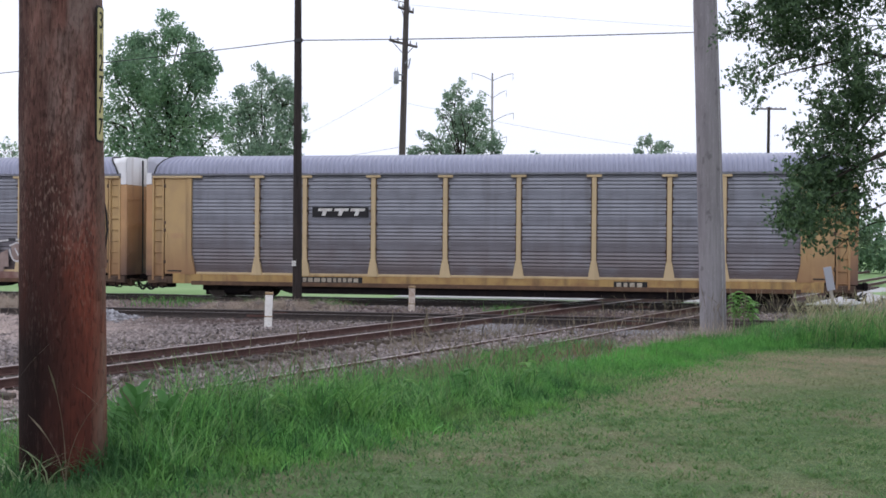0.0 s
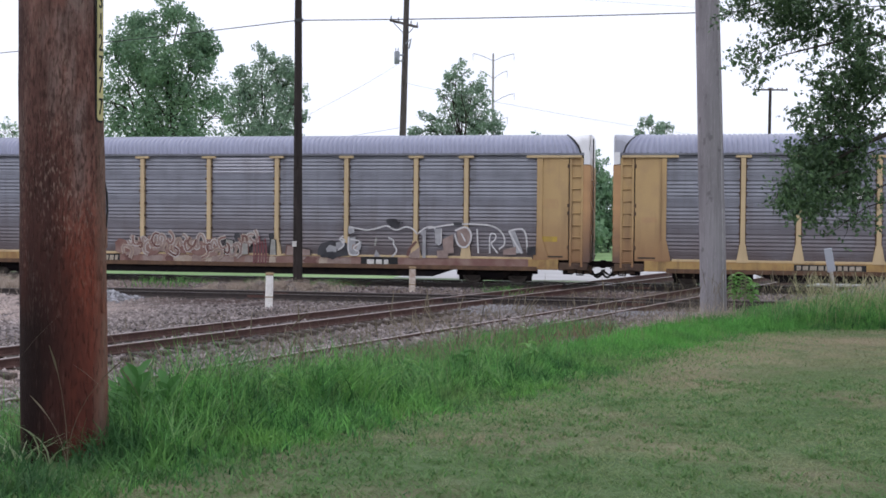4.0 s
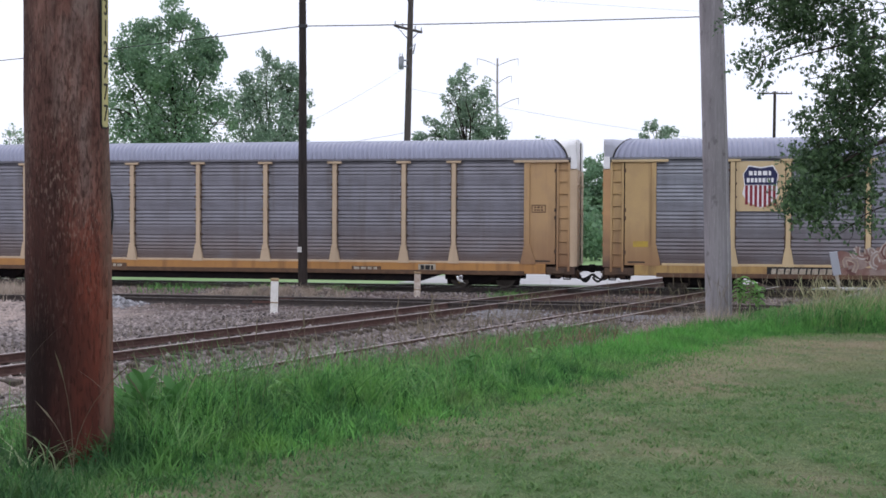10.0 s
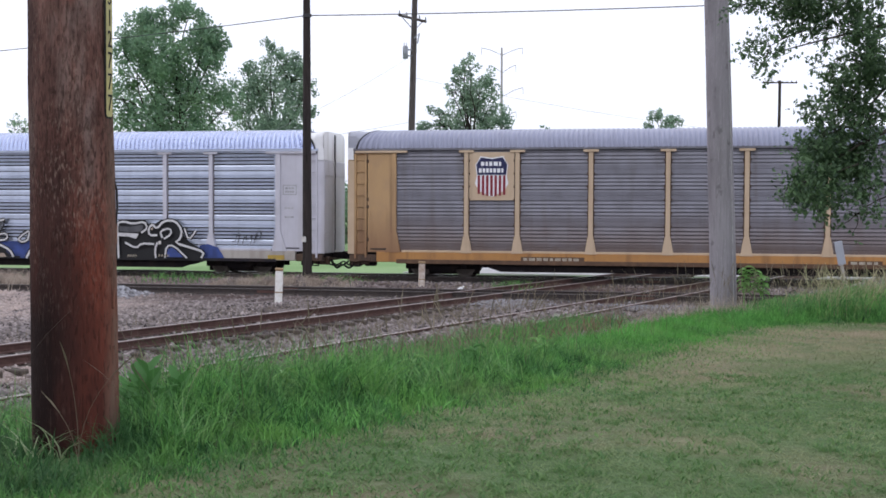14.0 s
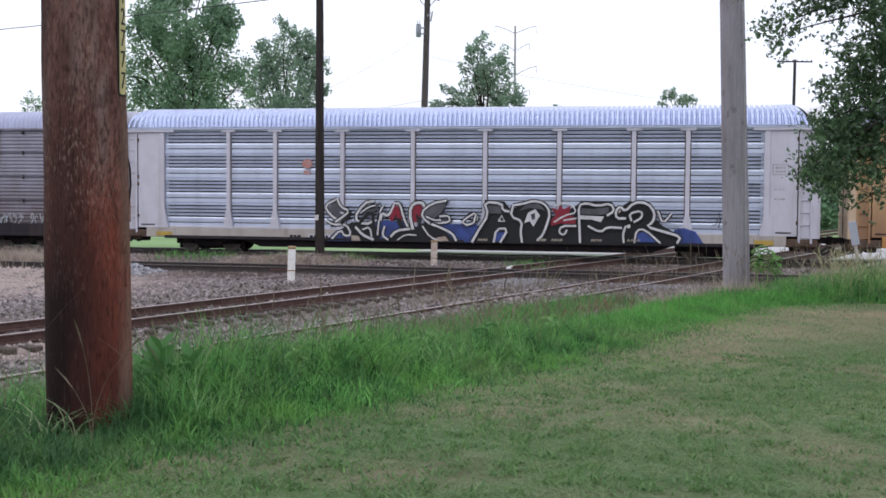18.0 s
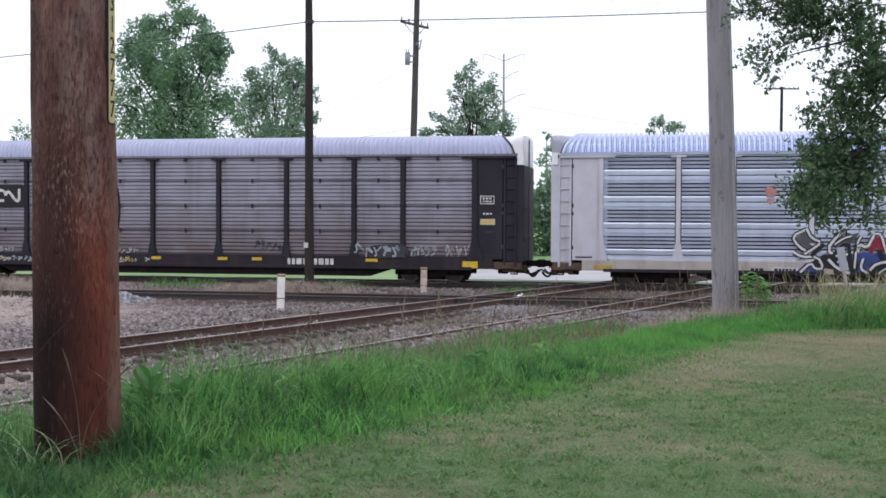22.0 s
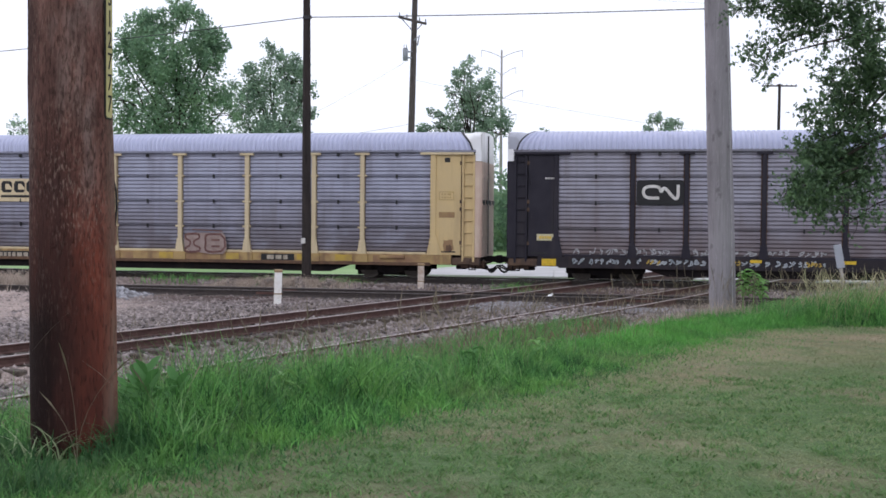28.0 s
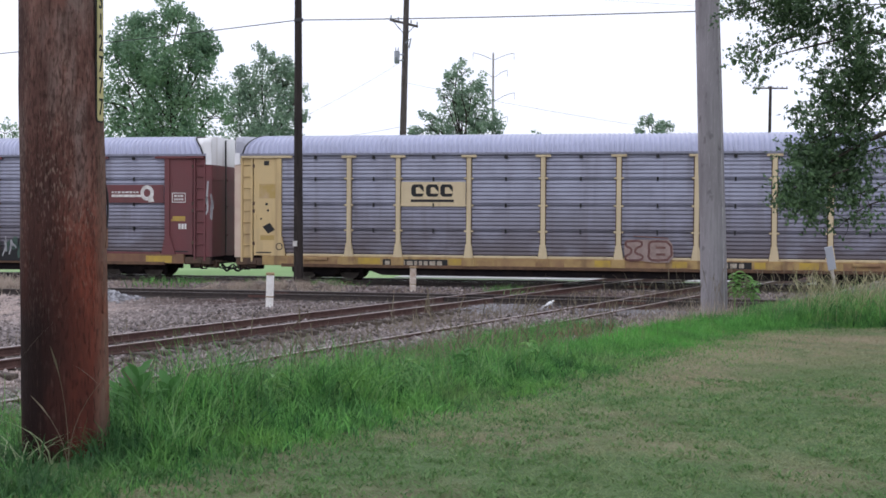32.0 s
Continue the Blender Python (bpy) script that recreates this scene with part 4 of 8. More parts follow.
            for x in (e * 13.20, e * (LADDER_END - 0.03)):
                rec.box(x - 0.04, x + 0.04, min(side * (HALF - 0.14), side * (HALF + 0.02)), max(side * (HALF - 0.14), side * (HALF + 0.02)), SILL_TOP - 0.28, EAVE - 0.17, 0.008)
            a, b = sorted((e * 13.085, e * 13.165))
            gap = part("door_gap", Shape().box(a, b, min(side * (HALF - 0.16), side * (HALF - 0.10)), max(side * (HALF - 0.16), side * (HALF - 0.10)), SILL_TOP, EAVE - 0.17), SEAL, car, "dark gap beside the end door")
            if side < 0:
                for z in (1.45, 2.75, 3.05, 4.55):
                    part("hinge", Shape().box(a - 0.01, b + 0.01, -HALF - 0.015, -HALF + 0.1, z - 0.07, z + 0.07, 0.01), END_GRIME, gap)
            lad = part("ladder", rec, door, car)
            for k in range(9):
                z = 0.92 + k * 0.46
                part("rung", Shape().tube((xs[0] + 0.03, side * (HALF - 0.02), z), (xs[1] - 0.03, side * (HALF - 0.02), z), 0.018, 0.018, 6).box(xs[0] + 0.06, xs[1] - 0.06, min(side * (HALF - 0.08), side * (HALF - 0.03)), max(side * (HALF - 0.08), side * (HALF - 0.03)), z - 0.014, z + 0.004), door, lad)
    top = part("roof", roof_shape(roof), roof, car, "ribbed arched roof of pale galvanised sheet")
    for e in (-1, 1):
        wall, hood = cap_shape(e)
        part("end_cap", wall, WHITE_CAP, car, "white arched end panel")
        part("end_hood", hood, WHITE_CAP if e > 0 else ROOF_END, car, "arched sheet over the end doors")
        line = []
        for j in range(0, 21):
            t = -1 + 2 * j / 20
            y, z = arch(t)
            line.append((e * (roof_end(t) + 0.01), y * 1.014, z + 0.014))
        part("roof_edge_seal", Shape().path(line, 0.035, 6), SEAL, car)
        xs = sorted((e * (BODY_END - 0.08), e * (BODY_END + 0.02)))
        for y0, y1 in ((-HALF + 0.03, -0.03), (0.03, HALF - 0.03)):
            dr = Shape().box(xs[0], xs[1], y0, y1, SILL_TOP - 0.1, CAP_LOW - 0.01, 0.02)
            for z in (1.7, 2.9, 4.0):
                dr.box(min(e * BODY_END, e * (BODY_END + 0.05)), max(e * BODY_END, e * (BODY_END + 0.05)), y0 + 0.1, y1 - 0.1, z, z + 0.07)
            part("end_door", dr, end, car)
        part("door_seal", Shape().box(min(e * BODY_END, e * (BODY_END + 0.04)), max(e * BODY_END, e * (BODY_END + 0.04)), -0.05, 0.05, SILL_TOP, CREST - 0.12), SEAL, car)
        for side in (-1, 1):
            a, b = sorted((e * LADDER_END, e * (BODY_END - 0.02)))
            y0, y1 = sorted((side * (HALF - 0.10), side * (HALF - 0.02)))
            part("door_jamb", Shape().box(a, b, y0, y1, SILL_TOP - 0.1, CAP_LOW - 0.01, 0.012), end, car)
        cp = Shape().box(min(e * 13.6, e * 14.42), max(e * 13.6, e * 14.42), -0.12, 0.12, 0.66, 0.9, 0.03)
        cp.box(min(e * 14.3, e * 14.5), max(e * 14.3, e * 14.5), -0.2, 0.16, 0.62, 0.94, 0.05)
        part("coupler", cp, UNDER, car)
        hose = [(e * (13.9 + 0.06 * k), -0.35 - 0.02 * k, 0.62 - 0.34 * math.sin(k * math.pi / 9.5)) for k in range(9)]
        part("brake_hose", Shape().path(hose, 0.05, 6), SEAL, car)
        for y0, sag, r in ((-0.62, 0.22, 0.032), (0.25, 0.28, 0.036)):
            pipe = [(e * (13.62 + 0.1 * k), y0 + 0.03 * k, 0.60 - sag * math.sin(k * math.pi / 8.6)) for k in range(9)]
            part("air_hose", Shape().path(pipe, r, 6), SEAL, car)
        gear = Shape().box(min(e * 13.45, e * 13.98), max(e * 13.45, e * 13.98), -1.05, -0.72, 0.42, 0.74, 0.03)
        gear.box(min(e * 13.1, e * 13.6), max(e * 13.1, e * 13.6), -1.36, -1.16, 0.46, 0.62, 0.02)
        gear.tube((e * 14.02, -1.25, 0.66), (e * 14.02, 1.25, 0.66), 0.03, 0.03, 6)
        part("brake_gear", gear, END_GRIME, car, "rusty brake gear and lever rod")
        step = Shape().path([(e * 13.72, -1.42, 0.6), (e * 13.70, -1.42, 0.40), (e * 13.45, -1.42, 0.40), (e * 13.43, -1.42, 0.6)], 0.03, 6)
        part("stirrup_step", step, UNDER, car)
        bar = Shape().path([(e * 13.85, -1.3, 0.55), (e * 14.0, -1.2, 0.42), (e * 14.05, -0.5, 0.5)], 0.018, 6)
        part("uncoupling_lever", bar, UNDER, car)
    for e in (-1, 1):
        xs = sorted((e * 12.75, e * (BODY_END - 0.05)))
        es = Shape().box(xs[0], xs[1], -HALF + 0.02, HALF - 0.02, SILL_LOW - 0.02, SILL_TOP - 0.12, 0.03)
        es.box(min(e * 13.0, e * 13.5), max(e * 13.0, e * 13.5), -HALF - 0.02, -HALF + 0.06, SILL_LOW + 0.02, SILL_TOP - 0.2, 0.02)
        part("end_sill", es, END_GRIME, car, "rusty grimy end sill")
        gear = Shape().box(min(e * 12.9, e * 13.3), max(e * 12.9, e * 13.3), -1.25, -0.8, 0.40, 0.62, 0.03)
        gear.tube((e * 13.5, -1.35, 0.52), (e * 13.5, -0.6, 0.48), 0.04, 0.04, 6)
        part("brake_gear", gear, UNDER, car)
    part("deck", Shape().box(-13.9, 13.9, -HALF + 0.16, HALF - 0.16, 0.72, 0.94), UNDER, car)
    part("centre_sill", Shape().plate([(-9.0, 0.72), (-7.6, 0.30), (7.6, 0.30), (9.0, 0.72)], -0.45, 0.9), UNDER, car)
    part("side_skirt", Shape().plate([(-8.9, 0.60), (-7.8, 0.24), (7.8, 0.24), (8.9, 0.60)], -1.36, 0.08), UNDER, car)
    part("draft_sill", Shape().box(-13.6, 13.6, -0.3, 0.3, 0.6, 0.715), UNDER, car)
    part("air_reservoir", Shape().tube((-2.2, -1.0, 0.5), (-1.0, -1.0, 0.5), 0.2, 0.2, 12), UNDER, car)
    wheels = []
    for x in (-10.2, 10.2):
        wheels += truck(car, x)
    return car, wheels


def bars(parent, x0, x1, z0, z1, count, material, name="lettering", slant=0.0, y=None, fill=0.62, label=""):
    """Plain bars that stand for a line of writing."""
    y = -(HALF + 0.052) if y is None else y
    r = random.Random(int(abs(x0 * 100) + count))
    cuts = [0.0]
    for k in range(count):
        cuts.append(cuts[-1] + r.uniform(0.7, 1.25))
    step = (x1 - x0) / cuts[-1]
    group = None
    for k in range(count):
        a, b = x0 + cuts[k] * step, x0 + (cuts[k + 1] - 1 + fill + 0.12) * step
        one = part(name, Shape().plate([(a, z0), (b, z0), (b + slant, z1), (a + slant, z1)], y - 0.004, 0.004), material, group or parent, label)
        group = group or (one if parent.parent is None else None)
    return group


def patch(parent, name, x0, x1, z0, z1, material, y=None, label="", cut=0.0):
    y = -(HALF + 0.048) if y is None else y
    pts = [(x0 + cut, z0), (x1 - cut, z0), (x1, z0 + cut), (x1, z1 - cut), (x1 - cut, z1), (x0 + cut, z1), (x0, z1 - cut), (x0, z0 + cut)] if cut else [(x0, z0), (x1, z0), (x1, z1), (x0, z1)]
    return part(name, Shape().plate(pts, y - 0.004, 0.006), material, parent, label)


def shield(car, x, z, panel):
    """A rail company's shield on its yellow panel: a blue head over red and white stripes."""
    patch(car, "emblem_panel", x - 0.88, x + 0.88, 3.02, EAVE - 0.16, panel, -(HALF + 0.02), "pale steel emblem panel")
    y = -(HALF + 0.03)
    rim = [(-0.50, 0.77), (0, 0.70), (0.50, 0.77), (0.72, 0.42), (0.66, 0.0), (0.74, -0.32), (0.55, -0.62), (0, -0.86), (-0.55, -0.62), (-0.74, -0.32), (-0.66, 0.0), (-0.72, 0.42)]
    rim = [(a * 0.965, b * 0.97) for a, b in rim]
    sh = part("shield_rim", Shape().plate([(x + 0.92 * a, z + b) for a, b in rim], y - 0.004, 0.004), MARK_CLEAN, car, "white shield outline")
    head = [(-0.46, 0.70), (0, 0.63), (0.46, 0.70), (0.66, 0.42), (0.61, 0.02), (-0.61, 0.02), (-0.66, 0.42)]
    part("shield_head", Shape().plate([(x + 0.92 * a, z + b) for a, b in head], y - 0.009, 0.004), MARK_BLUE, sh, "navy blue shield head")
    bars(sh, x - 0.42, x + 0.42, z + 0.37, z + 0.53, 5, MARK_CLEAN, "white_bar", 0, y - 0.010, 0.6)
    bars(sh, x - 0.50, x + 0.50, z + 0.11, z + 0.27, 7, MARK_CLEAN, "white_bar", 0, y - 0.010, 0.6)
    st = Shape()
    for k in range(7):
        a = -0.60 + k * 0.18
        d = 0.62 + 0.2 * math.sqrt(max(0.0, 1 - (a / 0.72) ** 2))
        st.plate([(x + 0.92 * a, z - d + 0.02), (x + 0.92 * a + 0.098, z - d + 0.02), (x + 0.92 * a + 0.098, z), (x + 0.92 * a, z)], y - 0.009, 0.004)
    part("shield_stripes", st, MARK_RED, sh, "red stripes")


Y_SPRAY = -(HALF + 0.095)
SPEED = (4.75865, -0.0044358, 0.0000105610)     # metres run by the train after t seconds
CENTRES = (-7.30, -36.05, -64.92, -93.78, -122.72, -151.60, -180.45)
build_ground()
track("railway_track", "railway track that carries the train", ACROSS * DIST_A, ALONG, -160, 120, -70, 45, RAIL_BLACK, RAIL_SHINY)
track("railway_track", "rusty siding track before the train", ACROSS * DIST_C, ALONG, -160, 120, -60, 30, RAIL_BLACK, RAIL_DULL)
track("railway_track", "rusty railway track that crosses the train's line", SIDE * OFF_B, RUN, -30, 110, 5, 75)
track("railway_track", "overgrown railway track along the grassy bank", SIDE * OFF_D, RUN, -30, 110, 5, 75)

TRAIN = []


def curve(pts, rounds=1):
    """Rounds off the corners of a stroke."""
    for _ in range(rounds):
        out = [pts[0]]
        for p, q in zip(pts, pts[1:]):
            out += [(p[0] * 0.75 + q[0] * 0.25, p[1] * 0.75 + q[1] * 0.25), (p[0] * 0.25 + q[0] * 0.75, p[1] * 0.25 + q[1] * 0.75)]
        pts = out + [pts[-1]]
    return pts


def tags(car, x0, x1, z0, z1, n, w, seed, material, y, name="spray_tag"):
    """Small scribbled tags: short words of crooked letters with gaps between, each letter its own part."""
    r = random.Random(seed)
    x, k = x0, 0
    step = (x1 - x0) / (2 * n)
    while x < x1 - step * 0.5:
        if k and r.random() < 0.16:
            x += step * r.uniform(0.5, 1.1)
        tall = (z1 - z0) * r.uniform(0.65, 1.0)
        low = z0 + (z1 - z0 - tall) * r.random()
        pts = [(x + step * r.uniform(-0.1, 0.35), low)]
        for i in range(r.choice((4, 5, 6))):
            pts.append((x + step * r.uniform(0.0, 1.0), low + tall * ((i % 2) * r.uniform(0.55, 1.0) + (1 - i % 2) * r.uniform(0.0, 0.5))))
        part(name, Shape().ribbon(curve(pts), w * r.uniform(0.8, 1.25), y - 0.001 * (k % 3), 0.003), material, car)
        x += step * r.uniform(0.75, 1.05)
        k += 1


def blotch(car, x, z, w, h, seed, material, y, name="spray_patch"):
    """An uneven sprayed patch."""
    r = random.Random(seed)
    n = 14
    pts = []
    for k in range(n):
        a = k * math.tau / n
        q = r.uniform(0.72, 1.08)
        pts.append((x + w / 2 * q * math.copysign(abs(math.cos(a)) ** 0.7, math.cos(a)), z + h / 2 * q * math.copysign(abs(math.sin(a)) ** 0.7, math.sin(a))))
    return part(name, Shape().plate(pts, y, 0.003), material, car)


def frame_label(car, x0, x1, z0, z1, material, t=0.035):
    """A thin rectangle with two lines of plain bars inside."""
    y = -(HALF + 0.0)
    sh = Shape()
    for a, b, c, d in ((x0, x1, z0, z0 + t), (x0, x1, z1 - t, z1), (x0, x0 + t, z0 + t, z1 - t), (x1 - t, x1, z0 + t, z1 - t)):
        sh.plate([(a, c), (b, c), (b, d), (a, d)], y - 0.006, 0.005)
    lab = part("label_frame", sh, material, car)
    h = (z1 - z0)
    bars(lab, x0 + 0.1, x1 - 0.08, z0 + h * 0.22, z0 + h * 0.42, 4, material, "label_line", 0, y)
    bars(lab, x0 + 0.1, x1 - 0.08, z0 + h * 0.56, z0 + h * 0.78, 3, material, "label_line", 0, y)


WING = -(HALF - 0.001)


def pale_letters(c):
    """A row of pale outlined letters with dusty fills along the foot of the screens."""
    left = lambda a, b: (-0.61 + 0.0704 * a, 2.977 + 0.0005 * a - 0.0713 * b)
    right = lambda a, b: (3.214 + 0.1414 * a, 6.482 + 0.0014 * a - 0.1342 * b)
    coat = [0.006]

    def fill(f, pts, m):
        coat[0] -= 0.0008
        part("graffiti_fill", Shape().plate([f(*p) for p in pts], Y_SPRAY + coat[0], 0.001), m, c)

    def line(f, pts, w=0.06, m=MARK_CHALK):
        coat[0] -= 0.0008
        part("graffiti_outline", Shape().ribbon(curve([f(*p) for p in pts], 2), w, Y_SPRAY + coat[0], 0.001), m, c)

    fill(left, [(55, 27), (57, 21), (62, 20), (71, 21), (72, 28), (63, 29), (56, 29)], MARK_GREY)
    fill(left, [(61, 24), (64, 21), (69, 20), (69.5, 23), (64, 26), (61, 26)], MARK_PALE)
    line(left, [(69, 17), (66, 19), (69.5, 20.5), (69, 23), (64, 26), (61, 24.5), (62.5, 21)])
    line(left, [(67, 18), (70, 19.5), (68, 21)], 0.07)
    fill(left, [(71.5, 12.5), (75, 12), (75.5, 15.5), (72, 16)], MARK_PALE)
    fill(left, [(72, 18.5), (76, 17.5), (76, 22), (79.5, 20), (79, 24), (76, 27.5), (72, 27)], MARK_PALE)
    fill(left, [(74, 22), (77.5, 21.5), (76, 24.5), (74, 24.5)], MARK_DUST)
    line(left, [(72, 17.5), (71.5, 27), (76, 28.3), (79, 26), (73.5, 24), (80, 20), (73, 19)])
    line(left, [(72, 12), (78, 13), (82, 14), (88, 13), (94, 11), (97, 13), (100, 14), (105, 11.5), (109, 13), (111.5, 16)])
    fill(left, [(95, 10.5), (97, 9), (102, 9), (101, 12.5), (97, 12.8)], MARK_GREY)
    fill(left, [(102, 9.5), (103.5, 9), (103, 10.3)], MARK_BLACK)
    line(left, [(88, 18), (87.3, 22.5)], 0.08, MARK_SAGE)
    fill(left, [(86.5, 28.5), (88, 24.5), (90.5, 28.5)], MARK_PALE)
    line(left, [(95, 18), (98.5, 19.5), (97.5, 21.5), (100.5, 25), (97, 28.5)])
    line(left, [(111, 20), (107, 24), (106, 28)], 0.10, MARK_RUSTY)
    fill(left, [(107, 27), (113, 23), (113, 29), (107, 29)], MARK_DUST)
    fill(left, [(112.5, 15), (115.5, 13.5), (116.5, 14), (116.3, 29), (114.5, 29), (114.5, 17)], MARK_PALE)
    line(left, [(112, 15.5), (115, 13), (118, 11.7), (121.8, 12), (122.5, 21.5), (125, 21.5), (125, 13)])
    fill(left, [(122.2, 13), (125, 13), (124.7, 21.5), (122.6, 21.5)], MARK_PALE)
    fill(left, [(122.5, 25), (129, 24.5), (129, 29), (123, 29)], MARK_DUST)
    line(right, [(31.5, 32.8), (38, 31.6), (44, 31.5), (50, 32), (52.6, 34.5), (53, 37.5), (51.3, 38.8)])
    fill(right, [(33.3, 33), (35, 32.8), (35, 37.3), (33.6, 37.3)], MARK_PALE)
    fill(right, [(35.5, 36), (38.5, 34.5), (38.8, 40), (36, 40)], MARK_DUST)
    fill(right, [(39.5, 33), (42.5, 32.2), (43.8, 35), (42.6, 38.5), (40, 38)], MARK_DUST)
    line(right, [(39, 33.5), (42.3, 32), (44, 35), (42.5, 38.5), (40, 38), (39, 34.5)], 0.07)
    line(right, [(40.8, 34.2), (42, 36.6)], 0.06)
    fill(right, [(38.6, 31), (41, 31), (41, 32), (38.8, 32)], MARK_GREY)
    line(right, [(45.2, 33), (45.6, 40)])
    line(right, [(48.8, 40), (48.6, 34), (50.6, 34.5), (50.2, 36.3), (48.8, 37), (51, 40)], 0.055)
    fill(right, [(54, 33.8), (55.6, 33.4), (58, 39.8), (56, 40)], MARK_PALE)
    line(right, [(54, 33.6), (56, 33), (58.6, 33), (59.2, 40)])
    line(right, [(54, 33.6), (56, 37.5), (57.6, 40)])
    fill(right, [(52.5, 39), (56, 38), (56, 40.4), (52.5, 40.4)], MARK_DUST)
    fill(right, [(59, 38.2), (61.4, 37.8), (61.4, 40.4), (59, 40.4)], MARK_GREY)


def silver_graffiti(c):
    """Two large pieces: grey, black and red letters with pale outlines over blue and black clouds."""
    one = lambda a, b: (-5.57 + 0.076 * a, 2.893 + 0.0009 * a - 0.0739 * b)
    two = lambda a, b: (0.867 + 0.0718 * a, 2.928 + 0.0008 * a - 0.0718 * b)
    coat = [0.02]

    def fill(name, f, pts, m):
        coat[0] -= 0.0012
        return part(name, Shape().plate([f(*p) for p in pts], Y_SPRAY + coat[0], 0.001), m, c)

    def line(f, pts, w=0.085, m=MARK_CHALK, rim=0.09, soft=1):
        coat[0] -= 0.0024
        ln = curve([f(*p) for p in pts], soft)
        base = part("graffiti_stroke", Shape().ribbon(ln, w + rim, Y_SPRAY + coat[0] + 0.0012, 0.001), MARK_BLACK, c) if rim else c
        part("stroke_line", Shape().ribbon(ln, w, Y_SPRAY + coat[0], 0.001), m, base)

    # clouds
    fill("blue_cloud", one, [(9, 31), (14, 26), (20, 28), (30, 24), (40, 21), (50, 22), (58, 25), (72, 23), (88, 23), (91, 32.3), (9, 32.3)], MARK_SKY)
    fill("black_cloud", one, [(16, 26), (22, 22), (34, 23), (38, 27), (37, 32.2), (24, 32.2)], MARK_BLACK)
    fill("black_cloud", one, [(39, 32.2), (46, 26), (54, 26), (61, 22), (70, 25), (77, 32.2)], MARK_BLACK)
    fill("blue_cloud", two, [(-3, 25), (4, 24), (12, 27), (13, 33), (-3, 33)], MARK_SKY)
    fill("blue_cloud", two, [(109, 26), (114, 25), (120, 27), (124, 33), (108, 33)], MARK_SKY)
    fill("black_cloud", two, [(1, 33), (6, 24), (10, 18), (8, 10), (19, 11), (23, 16), (28, 12), (36, 10), (43, 14), (45, 20), (58, 13), (60, 11), (76, 11), (79, 15), (86, 11), (96, 12), (99, 20), (103, 24), (112, 29), (111, 33)], MARK_BLACK)
    part("black_cloud", Shape().plate([(-5.6, 0.535), (9.4, 0.535), (9.4, 0.64), (-5.6, 0.64)], -(HALF + 0.079), 0.004), MARK_BLACK, c)
    # first piece
    fill("grey_face", one, [(8.5, 14), (14, 10.5), (17, 14.5), (20, 16.5), (15, 16.5), (18, 19), (16, 22), (10, 18)], MARK_SLATE)
    line(one, [(14, 9.5), (7, 13), (10, 18), (16, 22)])
    line(one, [(14, 9.5), (16, 14), (21, 16), (16, 20), (10, 24)])
    line(one, [(8, 21), (12, 23.5), (19, 23), (22, 29), (18, 29.5), (16, 26), (11, 31)])
    line(one, [(22, 17), (16, 23)], 0.14, MARK_BLACK, 0.0)
    fill("grey_face", one, [(30, 13), (35, 12), (38, 11.5), (34, 17), (27, 19)], MARK_SLATE)
    line(one, [(34, 10.8), (29, 11.5), (23, 20), (29, 23.5), (35, 21)], 0.10)
    line(one, [(25, 24), (33, 15), (34, 24), (36, 31)], 0.13, MARK_BLACK, 0.0)
    line(one, [(24, 24.5), (28, 29), (34, 31.5)], 0.10)
    line(one, [(39, 13), (37, 17), (36, 29)], 0.07)
    line(one, [(45, 12.5), (42, 19), (38, 17), (37.5, 21)], 0.11)
    fill("red_face", one, [(42, 20), (45, 13.5), (47.5, 13.5), (50, 21), (47, 21), (46, 18), (44, 22)], MARK_RED)
    line(one, [(45, 12), (48, 12), (50, 20), (53, 26)], 0.085)
    line(one, [(47, 20), (49.5, 26)], 0.13, MARK_BLACK, 0.05)
    line(one, [(43, 30), (46, 26.5), (54, 25.5)], 0.09)
    fill("red_face", one, [(54, 17), (55.5, 13), (60, 12.3), (60, 17), (57, 22), (55, 22)], MARK_RED)
    line(one, [(55, 26), (53, 17), (55, 12), (60, 11.5), (61, 14)], 0.11)
    line(one, [(57, 18), (59, 25)], 0.10, MARK_BLACK, 0.0)
    fill("grey_face", one, [(60, 17), (66, 12.5), (72, 11.3), (71, 17), (66, 20.5), (60, 21)], MARK_SLATE)
    line(one, [(73, 10.6), (65, 12), (59, 17), (62, 22), (70, 25), (76, 28), (78, 32)], 0.085)
    line(one, [(73, 10.6), (71.5, 16), (67, 20), (64, 23)], 0.06, MARK_BLACK, 0.0)
    line(one, [(69, 19), (74, 18.5), (74.5, 22), (68, 22.5)], 0.075)
    line(one, [(60, 24), (64, 30), (70, 32)], 0.06)
    fill("tan_face", one, [(68, 30), (72, 29.5), (74, 32), (68, 32)], MARK_CREAM_DULL)
    fill("tan_face", one, [(22, 29), (26, 29.5), (27, 32), (22, 32)], MARK_CREAM_DULL)
    line(one, [(81, 22), (86, 17), (90, 20), (84, 24), (81, 22)], 0.075)
    line(one, [(27, 17), (31, 14), (35, 13)], 0.06)
    line(one, [(28, 26), (32, 24.5), (33, 30)], 0.07)
    line(one, [(40, 24), (38.5, 29), (42, 31.5)], 0.08)
    line(one, [(47, 31.5), (51, 28.5), (57, 29)], 0.05)
    line(one, [(62, 19), (66, 21), (70, 21)], 0.06)
    # second piece
    line(two, [(-1, 19.5), (4, 16.5), (2.5, 22)], 0.075)
    fill("grey_face", two, [(8.5, 13), (17.5, 13.5), (17.5, 17.5), (10, 17.5)], MARK_SLATE)
